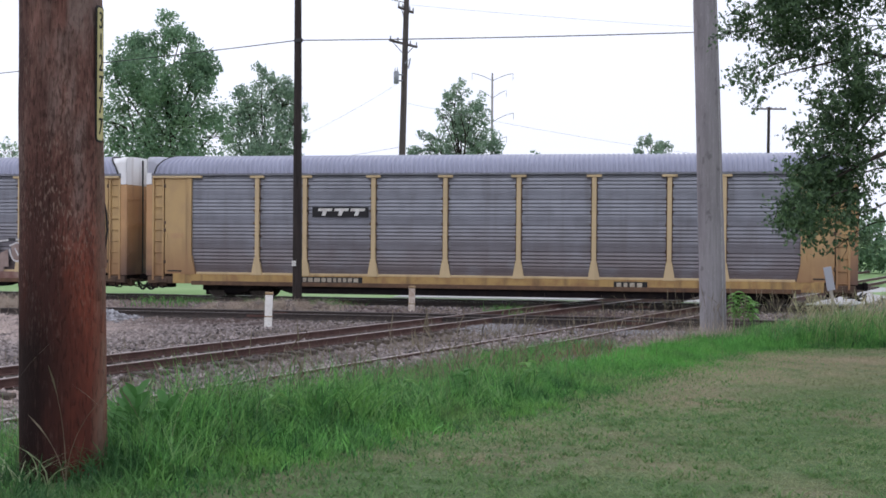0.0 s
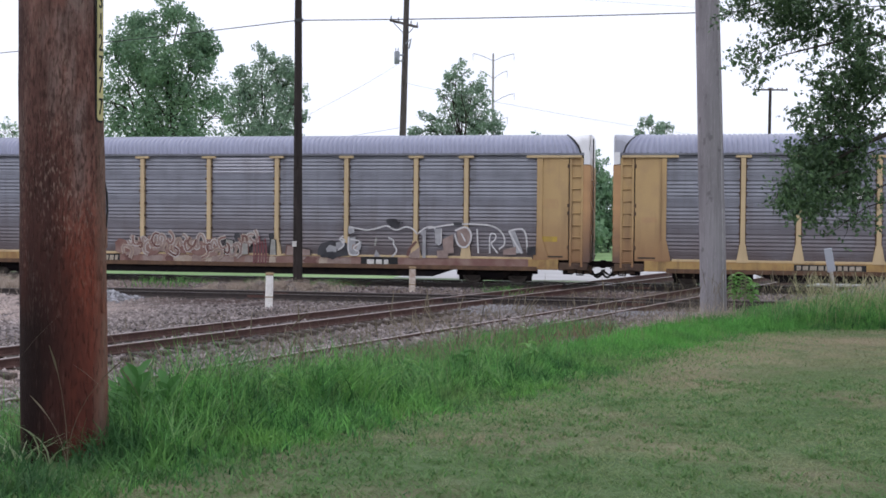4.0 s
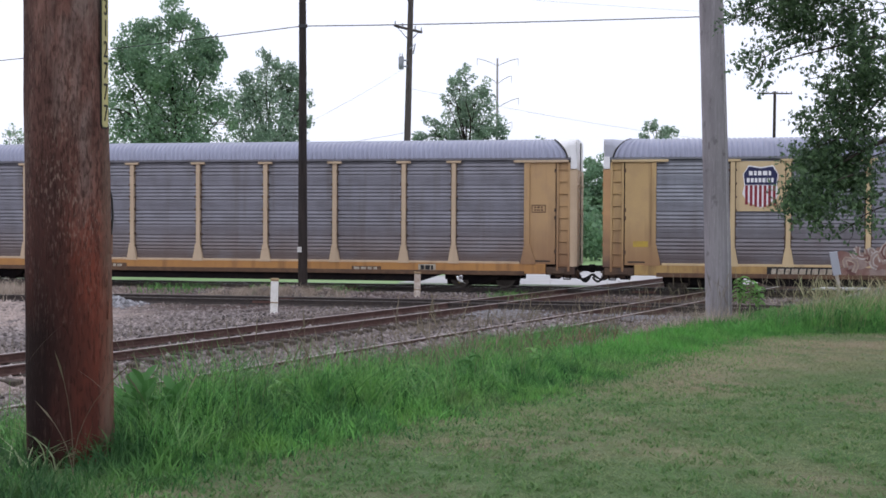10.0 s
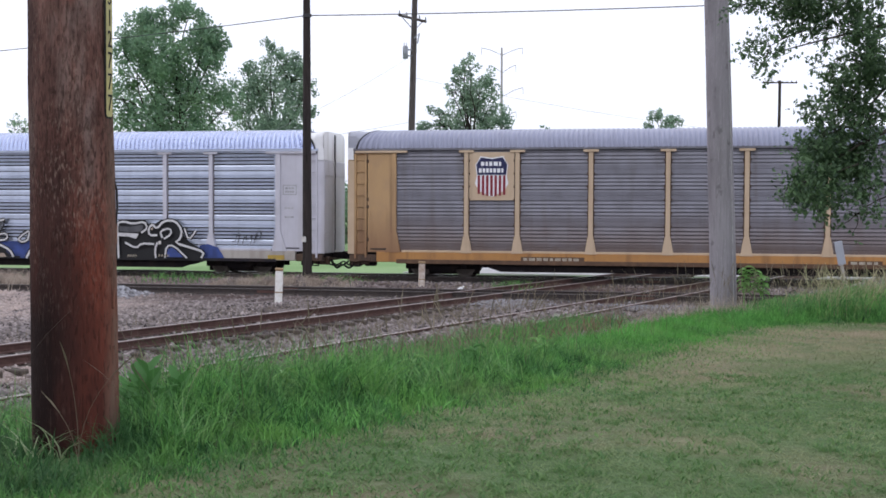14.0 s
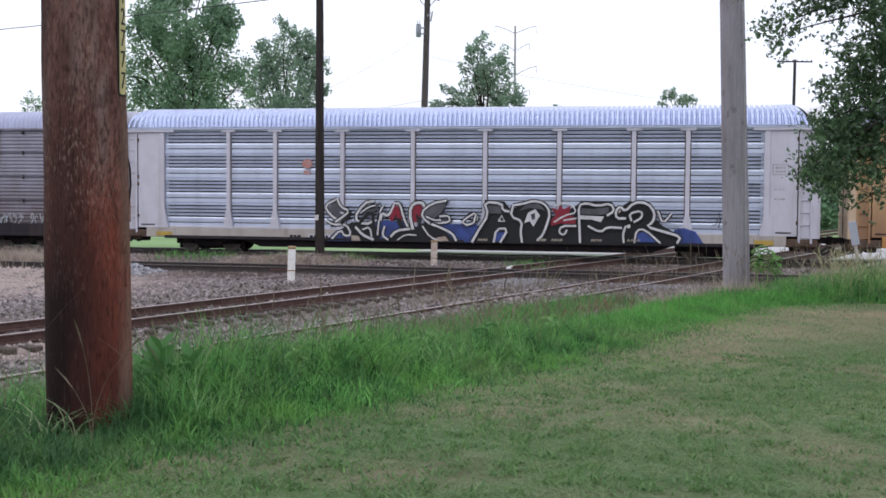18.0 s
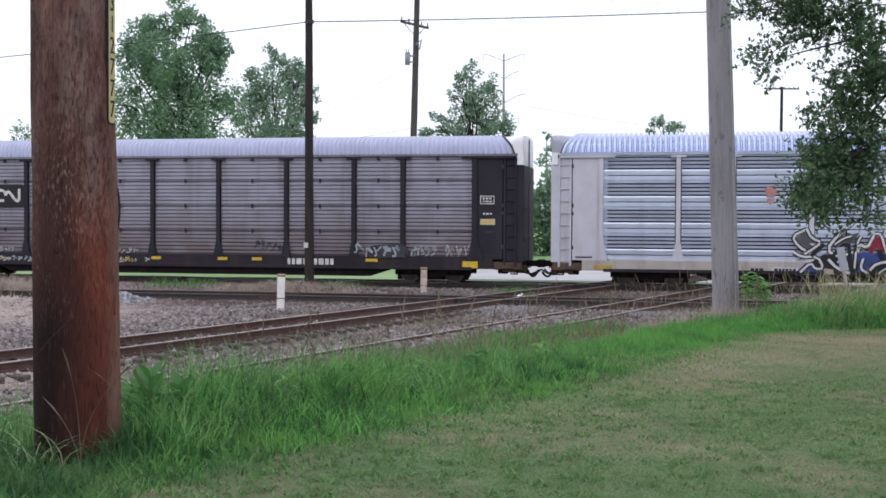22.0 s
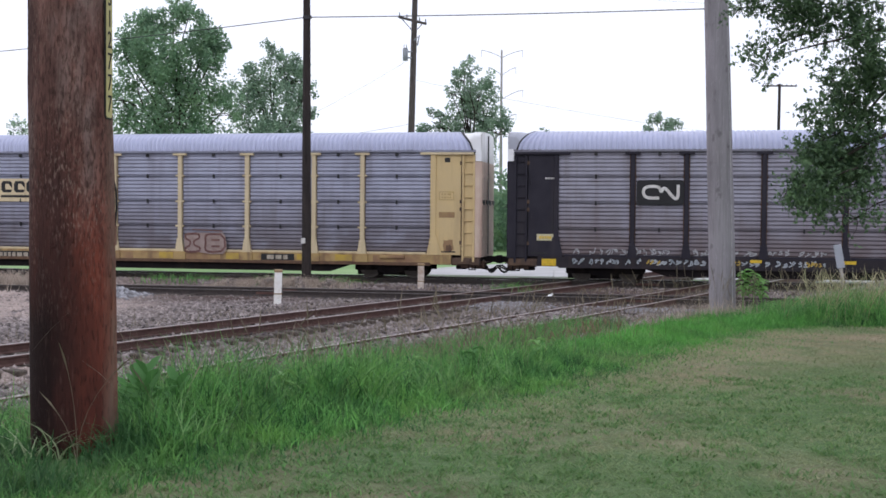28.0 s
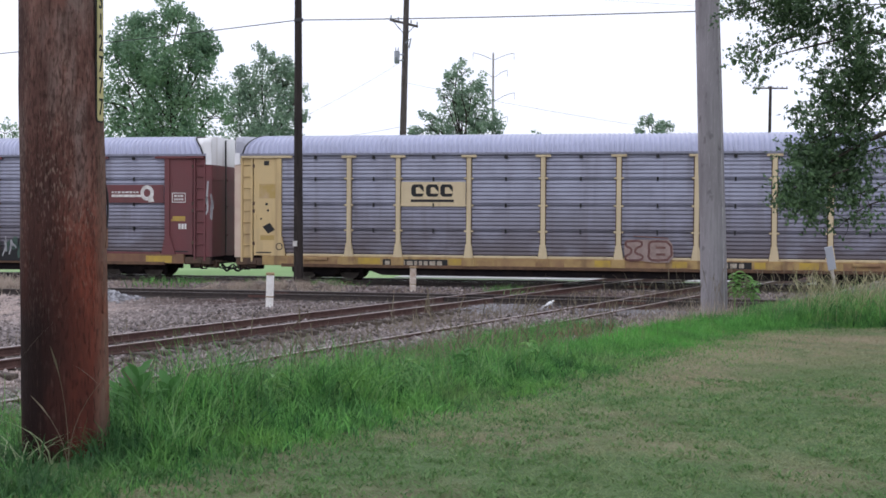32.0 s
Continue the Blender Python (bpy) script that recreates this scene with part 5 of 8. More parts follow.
    line(two, [(1.5, 33), (6, 25), (10.5, 18), (8, 11), (18, 12), (18, 15.5), (22.5, 16.5)], 0.09)
    line(two, [(13.5, 33), (15, 25.5), (21.5, 25.5), (17, 33)], 0.085)
    fill("blue_face", two, [(15, 27.5), (19.5, 27.5), (16.5, 32.5), (14.5, 32.5)], MARK_SKY)
    line(two, [(16, 21.5), (17.8, 18.5), (19.3, 21.5), (16, 21.5)], 0.06, soft=0)
    fill("grey_face", two, [(27, 16), (31, 12.5), (38, 12), (41.5, 16), (38, 15), (33, 14.5)], MARK_SLATE)
    line(two, [(24, 13), (30, 12), (35, 10.5), (41, 12), (44, 17), (42, 24), (40, 29), (37, 32)], 0.085)
    line(two, [(24, 13), (22.5, 19), (29, 21.5), (28, 27), (29, 33)], 0.085)
    fill("pale_face", two, [(32, 17), (36, 15), (38.5, 18.5), (35, 24.5), (33, 21.5), (30, 22.5)], MARK_CHALK)
    fill("dark_face", two, [(33.5, 18), (35.7, 17), (36, 20), (34.3, 21)], MARK_GREY)
    fill("red_face", two, [(44, 14), (48, 15.5), (49, 12.8), (51, 15), (55, 13.3), (54, 17.5), (57.5, 20), (57.5, 24.5), (50, 22.5), (44.5, 24), (44.5, 21), (47, 18)], MARK_RED)
    line(two, [(43, 11.5), (47, 13.5), (50, 11.5), (56, 13), (58, 17), (52, 18.2), (46, 22)], 0.06, rim=0.0)
    line(two, [(58, 20), (51, 21)], 0.06, rim=0.0)
    line(two, [(58, 24), (50, 24), (48.5, 27.5), (51.5, 29), (53, 26)], 0.075)
    fill("grey_face", two, [(60, 14.5), (67, 15), (75, 14), (75, 17.5), (69, 18.3), (60, 17.5)], MARK_SLATE)
    line(two, [(60, 33), (59.5, 22), (59, 13), (63, 11.8), (69, 13.5), (76, 12), (78, 16), (74, 18.5)], 0.085)
    fill("pale_face", two, [(59.5, 18.3), (72.5, 19), (71, 22), (66, 20.6), (59.5, 20.4)], MARK_CHALK)
    line(two, [(64, 24), (71, 27.5), (74, 24.5), (82, 25)], 0.08)
    fill("tan_face", two, [(80, 14), (82, 14), (81, 17), (79, 17)], MARK_CREAM_DULL)
    line(two, [(84, 20), (79, 20), (78.5, 16), (81, 13.5), (83.5, 16.5), (88, 11.5), (95, 11.8), (99, 17), (98, 22), (94.5, 24.3), (104, 27), (112.5, 29.5), (110.5, 33)], 0.09)
    line(two, [(87, 21.5), (85.5, 17.5), (92, 15.8), (92.5, 19.5), (88, 22)], 0.075)
    fill("blue_face", two, [(90, 28), (94, 26.5), (101, 32.5), (89.5, 32.5)], MARK_SKY)
    line(two, [(88.5, 33), (89.5, 26), (94, 25.7), (102, 33)], 0.07)
    line(two, [(84, 24), (82.5, 28), (83, 33)], 0.08)
    line(two, [(100.5, 16), (103, 23), (107.5, 17.5)], 0.075)
    fill("pale_face", two, [(84.5, 23.5), (86.2, 23), (86.4, 25), (84.8, 25.3)], MARK_WHITE)
    for x, w in ((5, 5.5), (38, 4), (45, 6), (66, 6), (85, 7)):
        for k in range(4):
            line(two, [(x + k * w / 4, 32.3), (x + k * w / 4 + 0.5, 30.6), (x + k * w / 4 + 1.0, 32.0)], 0.03, MARK_DULL, 0.0)


def build_train():
    # 1: yellow, black plate with slanted white shapes
    c, w = autorack("faded yellow autorack car with grey ribbed screens", YELLOW_PALE, SILL_YELLOW, YELLOW, GALV, ROOF, "grouped", end=TAN_END)
    TRAIN.append((c, w))
    patch(c, "black_logo_plate", -6.84, -4.53, 3.30, 3.70, MARK_BLACK, -(HALF + 0.0), "black plate with white slanted shapes")
    for k, x in enumerate((-6.62, -5.95, -5.28)):
        part("white_shape", Shape().plate([(x + 0.16, 3.36), (x + 0.32, 3.36), (x + 0.38, 3.54), (x + 0.58, 3.54), (x + 0.62, 3.65), (x + 0.04, 3.65), (x, 3.54), (x + 0.22, 3.54)], -(HALF + 0.008), 0.003), MARK_WHITE, c)
    patch(c, "black_number_plate", -7.3, -4.75, 0.68, 0.92, MARK_BLACK)
    bars(c, -7.2, -4.85, 0.72, 0.88, 10, MARK_DULL, y=-(HALF + 0.056))
    patch(c, "black_name_plate", 5.1, 6.35, 0.66, 0.9, MARK_BLACK)
    bars(c, 5.2, 6.25, 0.70, 0.86, 4, MARK_DULL, y=-(HALF + 0.056))
    patch(c, "door_label", -12.85, -12.3, 2.42, 2.62, ORANGE, WING)

    # 2: yellow, shield, brown and white graffiti
    c, w = autorack("yellow autorack car with brown and white graffiti", YELLOW_PALE, SILL_YELLOW, YELLOW, GALV, ROOF, "grouped", end=TAN_END)
    TRAIN.append((c, w))
    shield(c, -8.15, 3.98, YELLOW_PALE)
    patch(c, "black_number_plate", -7.9, -5.2, 0.62, 0.96, MARK_BLACK)
    bars(c, -7.75, -5.35, 0.70, 0.90, 10, MARK_DULL, "lettering", 0.03, -(HALF + 0.056))
    patch(c, "sprayed_base", -5.3, 11.6, 0.60, 0.97, MARK_BROWN, -(HALF + 0.05), "red-brown sprayed band on the sill")
    rr = random.Random(77)
    for k in range(10):
        blotch(c, -5.24 + k * 0.44 + rr.uniform(-0.1, 0.1), 1.25 + rr.uniform(-0.05, 0.12), 0.75, 0.62 + rr.uniform(0, 0.25), 300 + k, (MARK_BROWN, MARK_DUST, MARK_BROWN)[k % 3], Y_SPRAY + 0.012 + 0.0012 * (k % 4))
    for k in range(30):
        x, z = -4.98 + k * 0.19, 1.38 + rr.uniform(-0.33, 0.30)
        a0, r0 = rr.uniform(0, 6.3), rr.uniform(0.09, 0.23)
        pts = [(x + r0 * rr.uniform(0.5, 1.35) * math.cos(a0 + i * 1.15), z + 1.45 * r0 * rr.uniform(0.5, 1.35) * math.sin(a0 + i * 1.15)) for i in range(5)]
        deep = Y_SPRAY + 0.004 - 0.0012 * k % 0.0048
        loop = part("graffiti_loop", Shape().ribbon(curve(pts), 0.17, deep, 0.002), (MARK_CREAM_DULL, MARK_LOOP, MARK_LOOP)[k % 3], c)
        part("loop_fill", Shape().ribbon(curve(pts), 0.075, deep - 0.006, 0.002), (MARK_DUST, MARK_DUST, MARK_BROWN, MARK_RUSTY)[k % 4], loop)
    for k, (x, w, z0, z1) in enumerate(((-0.74, 0.42, 1.0, 1.62), (-0.05, 0.34, 1.0, 1.5), (1.16, 0.3, 1.0, 1.66), (1.85, 0.5, 1.0, 1.4), (2.46, 0.45, 1.0, 1.3))):
        blk = part("graffiti_block", Shape().plate([(x, z0), (x + w, z0), (x + w * 0.94, z1 - 0.06), (x + 0.06, z1)], Y_SPRAY + 0.004, 0.003), MARK_DUST if k > 2 else MARK_SAGE, c)
        part("block_line", Shape().ribbon([(x, z0), (x + 0.06, z1), (x + w * 0.94, z1 - 0.06), (x + w, z0)], 0.05, Y_SPRAY - 0.001, 0.003), MARK_RUSTY if k % 2 else MARK_BLACK, blk)
    for k in range(5):
        x = 0.51 + k * 0.125
        part("maroon_stroke", Shape().ribbon(curve([(x, 0.66), (x + 0.03, 1.2), (x - 0.02, 1.55 + 0.1 * (k % 3))]), 0.075, Y_SPRAY - 0.003, 0.003), MARK_MAROON, c)
    for k, (x, z, w, h, m) in enumerate(((3.63, 1.25, 0.9, 0.75, MARK_GREY), (3.76, 1.28, 0.5, 0.3, MARK_PALE), (-0.18, 1.7, 0.3, 0.35, MARK_GREY), (1.25, 1.75, 0.25, 0.3, MARK_GREY), (6.22, 2.38, 0.55, 0.22, MARK_GREY))):
        blotch(c, x, z, w, h, 340 + k, m, Y_SPRAY + 0.0 - 0.0015 * k)
    for k in range(22):
        blotch(c, -4.90 + k * 0.44 + rr.uniform(-0.15, 0.15), 0.79, rr.uniform(0.35, 0.7), 0.34, 360 + k, (MARK_DUST, MARK_BROWN, MARK_RUSTY, MARK_DUST, MARK_CREAM_DULL)[rr.randrange(5)], -(HALF + 0.056 + 0.001 * (k % 4)), "sill_patch")
    pale_letters(c)
    patch(c, "black_name_plate", 4.95, 6.45, 0.60, 0.98, MARK_BLACK, -(HALF + 0.056))
    bars(c, 5.2, 6.15, 0.70, 0.88, 3, MARK_WHITE, y=-(HALF + 0.064))
    for k in range(5):
        part("polished_rib", Shape().box(-1.28, 1.28, -HALF + 0.02, -HALF + 0.045, 4.30 + 0.13 * k, 4.36 + 0.13 * k, 0.012), SILVER, c, "newer bright rib")
    patch(c, "door_label", 12.08, 12.7, 1.66, 1.86, MARK_YELLOW_DULL, WING)
    frame_label(c, 11.98 + 0.2, 12.72, 2.95, 3.28, ORANGE)
    patch(c, "door_label", -12.80, -12.24, 1.66, 1.88, MARK_YELLOW_DULL, WING)

    # 3: orange, shield
    c, w = autorack("dull orange autorack car with dark grey screens", ORANGE_PALE, SILL_ORANGE, ORANGE, GALV_DARK, ROOF, "grouped", end=ORANGE_PALE)
    TRAIN.append((c, w))
    shield(c, -8.15, 3.98, ORANGE_PALE)
    patch(c, "black_number_plate", -7.0, -4.55, 0.60, 0.84, RUST_DARK)
    bars(c, -6.9, -4.7, 0.64, 0.80, 9, MARK_DULL, y=-(HALF + 0.056))
    patch(c, "black_name_plate", 5.05, 6.25, 0.62, 0.82, RUST_DARK)
    bars(c, 5.14, 6.15, 0.65, 0.79, 4, MARK_DULL, y=-(HALF + 0.056))
    patch(c, "pale_number_plate", 7.76, 8.45, 0.67, 0.93, MARK_DULL)
    bars(c, 7.85, 8.40, 0.71, 0.88, 3, MARK_BLACK, y=-(HALF + 0.056))
    frame_label(c, 12.2, 12.75, 2.95, 3.25, RUST_DARK)

    # 4: silver with the large black and white pieces
    c, w = autorack("silver autorack car with black, white and red graffiti", SILVER, SILL_PALE, SILVER, GALV_BRIGHT, ROOF_BRIGHT, "deep")
    TRAIN.append((c, w))
    part("round_decal", Shape().plate([(-5.79 + 0.22 * math.cos(k * math.tau / 14), 3.60 + 0.20 * math.sin(k * math.tau / 14)) for k in range(14)], -(HALF + 0.01), 0.005), MARK_ORANGE, c, "faded orange round decal")
    patch(c, "decal_foot", -5.93, -5.66, 3.16, 3.32, MARK_ORANGE, -(HALF + 0.004))
    bars(c, -6.5, -6.0, 0.60, 0.74, 3, MARK_BLACK)
    patch(c, "pale_number_plate", -5.72, -4.8, 0.58, 0.78, SILVER)
    bars(c, -5.66, -4.86, 0.62, 0.74, 6, MARK_BLACK, y=-(HALF + 0.056))
    silver_graffiti(c)
    tags(c, 10.1, 11.4, 1.2, 1.9, 3, 0.03, 40, MARK_GREY, -(HALF + 0.01))
    frame_label(c, 12.22, 12.8, 3.22, 3.62, MARK_PALE)
    bars(c, 12.3, 12.7, 2.66, 2.72, 3, MARK_PALE, y=WING)
    bars(c, 12.3, 12.7, 2.3, 2.36, 4, MARK_PALE, y=WING)
    patch(c, "yellow_reflector", 11.6, 12.3, 0.62, 0.80, MARK_YELLOW_DULL)
    patch(c, "yellow_reflector", -12.3, -11.6, 0.62, 0.80, MARK_YELLOW_DULL)

    # 5: black
    c, w = autorack("black autorack car with grimy ribbed screens", BLACK, SILL_BLACK, BLACK, GALV_WARM, ROOF_PALE, "seamed")
    TRAIN.append((c, w))
    y = -(HALF + 0.02)
    patch(c, "black_logo_panel", -9.0, -7.25, 2.96, 3.90, MARK_BLACK, y, "black panel with a white looped band", 0.08)
    part("white_band", Shape().ribbon(curve([(-8.16, 3.22), (-8.66, 3.22), (-8.78, 3.45), (-8.66, 3.66), (-8.14, 3.66), (-8.1, 3.4), (-7.98, 3.68), (-7.62, 3.2), (-7.46, 3.2), (-7.46, 3.72)], 2), 0.115, y - 0.009, 0.003), MARK_WHITE, c)
    for x, l in ((-1.26, 0.42), (1.64, 0.42), (3.11, 0.42), (7.9, 0.5), (11.86, 0.6), (-12.3, 0.55), (-4.6, 0.42)):
        z = 0.88 if abs(x) < 11 else 0.74
        patch(c, "yellow_reflector", x - l / 2, x + l / 2, z - (0.06 if abs(x) < 11 else 0.13), z + (0.06 if abs(x) < 11 else 0.13), MARK_YELLOW)
    bars(c, 4.42, 6.4, 0.68, 0.92, 9, MARK_WHITE)
    tags(c, -7.5, -1.8, 0.68, 0.96, 11, 0.05, 51, MARK_FROST, -(HALF + 0.05))
    tags(c, -6.9, -2.0, 1.06, 1.36, 9, 0.04, 52, MARK_PALE, -(HALF - 0.015))
    tags(c, -11.4, -7.4, 0.68, 0.94, 8, 0.05, 53, MARK_FROST, -(HALF + 0.05))
    tags(c, -11.4, -7.6, 1.02, 1.36, 6, 0.035, 54, MARK_PALE, -(HALF - 0.015))
    tags(c, 7.2, 9.9, 1.0, 1.6, 3, 0.07, 55, MARK_FROST, -(HALF + 0.09))
    tags(c, 9.6, 11.8, 1.05, 1.6, 4, 0.045, 56, MARK_PALE, -(HALF - 0.015))
    blotch(c, 8.6, 1.26, 1.9, 0.6, 58, MARK_GREY, -(HALF + 0.08))
    for k in range(3):
        tags(c, -8.6 + 2.9 * k, -8.0 + 2.9 * k, 0.70, 0.94, 2, 0.05, 60 + k, MARK_YELLOW_DULL, -(HALF + 0.055))
    tags(c, 3.0, 4.1, 1.2, 1.75, 2, 0.05, 57, MARK_GREY, -(HALF - 0.015))
    frame_label(c, 12.24, 12.8, 3.10, 3.43, MARK_WHITE)
    bars(c, 12.36, 12.74, 2.70, 2.76, 3, MARK_WHITE, y=WING)
    patch(c, "door_label", 12.23, 12.83, 2.30, 2.53, MARK_CREAM, WING)
    bars(c, 12.3, 12.76, 2.37, 2.46, 5, MARK_YELLOW, y=WING - 0.006)
    bars(c, 12.45, 12.75, 2.0, 2.05, 3, MARK_GREY, y=WING)
    patch(c, "door_label", -12.78, -12.12, 1.57, 1.82, MARK_CREAM, WING)
    bars(c, -12.68, -12.2, 1.64, 1.74, 5, MARK_YELLOW, y=WING - 0.006)
    bars(c, -12.48, -12.04, 3.93, 3.99, 4, MARK_WHITE, y=WING)

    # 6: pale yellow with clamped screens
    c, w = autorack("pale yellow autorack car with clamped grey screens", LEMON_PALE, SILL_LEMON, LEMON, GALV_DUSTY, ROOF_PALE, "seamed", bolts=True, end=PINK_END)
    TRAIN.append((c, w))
    y = -(HALF + 0.0)
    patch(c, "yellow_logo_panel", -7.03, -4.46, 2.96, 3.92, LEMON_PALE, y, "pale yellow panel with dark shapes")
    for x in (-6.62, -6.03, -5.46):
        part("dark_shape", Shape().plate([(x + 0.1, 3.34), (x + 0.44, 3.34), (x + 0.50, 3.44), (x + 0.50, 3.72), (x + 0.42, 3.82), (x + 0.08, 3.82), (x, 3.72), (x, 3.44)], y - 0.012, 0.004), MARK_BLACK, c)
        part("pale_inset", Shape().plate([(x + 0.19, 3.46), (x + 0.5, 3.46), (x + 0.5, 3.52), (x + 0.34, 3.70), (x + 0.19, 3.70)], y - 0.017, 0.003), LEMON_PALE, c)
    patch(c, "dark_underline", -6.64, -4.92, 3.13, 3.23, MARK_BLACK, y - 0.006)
    patch(c, "black_number_plate", -7.75, -5.15, 0.60, 0.88, MARK_BLACK)
    bars(c, -7.65, -5.3, 0.66, 0.82, 10, MARK_DULL, y=-(HALF + 0.056))
    for x0, x1 in ((-11.7, -9.6), (-3.2, -0.6), (1.3, 3.2), (9.6, 11.5)):
        patch(c, "rust_patch", x0, x1, 0.66, 0.93, RUST, -(HALF + 0.044), "bare rusty stretch of sill")
    for x0, x1 in ((-8.75, -7.85), (-5.1, -4.6), (0.55, 1.15), (3.45, 4.0), (6.45, 6.85), (8.05, 8.75)):
        patch(c, "yellow_reflector", x0, x1, 0.68, 0.92, MARK_YELLOW_DULL, -(HALF + 0.047))
    for x in PILLARS:
        part("pillar_base", Shape().box(x - 0.26, x + 0.26, -(HALF + 0.10), -(HALF + 0.03), 0.64, 0.965, 0.012), SILL_LEMON, c, "worn block under the pillar")
    patch(c, "black_name_plate", 4.95, 6.35, 0.66, 0.92, MARK_BLACK)
    bars(c, 5.2, 6.15, 0.70, 0.87, 3, MARK_DULL, y=-(HALF + 0.056))
    for x, z, r in ((-12.57, 3.03, 0.06), (-12.51, 2.77, 0.05), (-12.80, 2.44, 0.045)):
        part("rust_spot", Shape().plate([(x + r * math.cos(k * math.tau / 9), z + r * math.sin(k * math.tau / 9)) for k in range(9)], WING - 0.004, 0.004), MARK_BLACK, c)
    part("round_mark", Shape().ribbon([(-12.02 + 0.13 * math.cos(k * math.tau / 14), 1.33 + 0.13 * math.sin(k * math.tau / 14)) for k in range(15)], 0.04, -(HALF + 0.066), 0.003), MARK_BLACK, c)
    for x in (-12.58, 12.58):
        part("door_slot", Shape().box(x - 0.11, x + 0.11, -HALF - 0.012, -HALF + 0.02, 4.58, 4.76, 0.01), SEAL, c)
    blotch(c, 2.55, 1.32, 2.1, 1.0, 61, MARK_DUST, Y_SPRAY + 0.004)
    for k, st in enumerate(([(1.72, 1.66), (2.3, 1.70), (2.34, 1.5), (2.1, 1.42), (2.06, 1.22), (2.36, 1.14), (2.34, 0.96), (1.7, 0.94), (1.72, 1.12), (1.92, 1.2), (1.94, 1.4), (1.72, 1.48), (1.72, 1.66)],
                            [(2.6, 1.62), (2.75, 1.68), (3.4, 1.66), (3.44, 1.0), (2.75, 0.94), (2.56, 1.05), (2.6, 1.3), (2.58, 1.5), (2.6, 1.62)], [(2.85, 1.44), (3.2, 1.44)], [(2.85, 1.18), (3.2, 1.18)])):
        part("graffiti_outline", Shape().ribbon(curve(st), 0.085, Y_SPRAY - 0.002 - 0.001 * k, 0.003), MARK_RUSTY, c)
    part("graffiti_outline", Shape().ribbon([(2.0, 1.86), (3.3, 1.80)], 0.04, Y_SPRAY, 0.003), MARK_RUSTY, c)
    patch(c, "door_decal", -12.88, -12.2, 3.26, 3.84, MARK_OCHRE, WING, "dark ochre square")
    part("door_decal", Shape().plate([(-12.5, 1.84), (-12.22, 2.0), (-12.44, 2.28), (-12.74, 2.12)], WING - 0.006, 0.005), MARK_BLACK, c, "black tilted square")
    patch(c, "door_label", -12.83, -12.24, 1.58, 1.78, MARK_OCHRE, WING)
    frame_label(c, 12.25, 12.85, 3.1, 3.44, MARK_OCHRE)
    patch(c, "door_label", 12.25, 12.88, 2.42, 2.64, RUST, WING)
    blotch(c, 12.62, 1.32, 0.5, 0.55, 63, RUST, WING - 0.004, "rust_patch")
    blotch(c, 12.66, 1.22, 0.25, 0.3, 64, RUST_DARK, WING - 0.008, "rust_patch")
    for e in (-1, 1):
        for y0 in (-1.35, -0.55, 0.2, 1.0):
            part("door_latch", Shape().box(min(e * 13.93, e * 13.99), max(e * 13.93, e * 13.99), y0, y0 + 0.4, 2.92, 3.12, 0.01), SEAL, c)
    for x in (-11.0 + 0.5, 10.4):
        part("jacking_pad", Shape().box(x - 0.5, x + 0.5, -(HALF + 0.14), -(HALF + 0.03), 0.80, 0.93, 0.02), RUST, c)

    # 7: maroon
    c, w = autorack("maroon autorack car with grey screens and white wheel emblem", MAROON, SILL_RUST, MAROON, GALV_DUSTY, ROOF_PALE, "seamed")
    TRAIN.append((c, w))
    y = -(HALF + 0.0)
    patch(c, "maroon_band", 9.26, 11.86, 3.06, 3.80, MAROON, y, "maroon emblem band")
    bars(c, 9.57, 10.8, 3.46, 3.53, 8, MARK_WHITE, y=y - 0.006)
    patch(c, "white_bar", 9.57, 10.95, 3.30, 3.40, MARK_WHITE, y - 0.008)
    part("white_ring", Shape().ribbon([(11.14 + 0.22 * math.cos(k * math.tau / 18), 3.47 + 0.24 * math.sin(k * math.tau / 18)) for k in range(19)], 0.15, y - 0.014, 0.003), MARK_WHITE, c)
    part("white_foot", Shape().plate([(11.2, 3.1), (11.46, 3.1), (11.38, 3.3), (11.2, 3.28)], y - 0.018, 0.003), MARK_WHITE, c)
    frame_label(c, 12.22, 12.82, 3.08, 3.48, MARK_WHITE)
    patch(c, "door_label", 12.19, 12.8, 2.32, 2.52, MARK_YELLOW_DULL, WING)
    bars(c, 12.5, 12.88, 2.0, 2.22, 3, MARK_WHITE, y=WING)
    patch(c, "yellow_reflector", 11.1, 12.24, 0.62, 0.90, MARK_YELLOW_DULL)
    tags(c, 13.68, 13.92, 2.3, 4.3, 1, 0.09, 71, MARK_PALE, -(HALF - 0.014))
    tags(c, 3.0, 5.6, 0.75, 1.9, 3, 0.16, 72, MARK_GREEN, Y_SPRAY)
    tags(c, 3.0, 5.6, 0.8, 1.85, 3, 0.06, 73, MARK_PALE, Y_SPRAY - 0.006)
    patch(c, "dark_cloud", 2.0, 5.7, 0.62, 1.1, MARK_BLACK, Y_SPRAY + 0.006)


build_train()

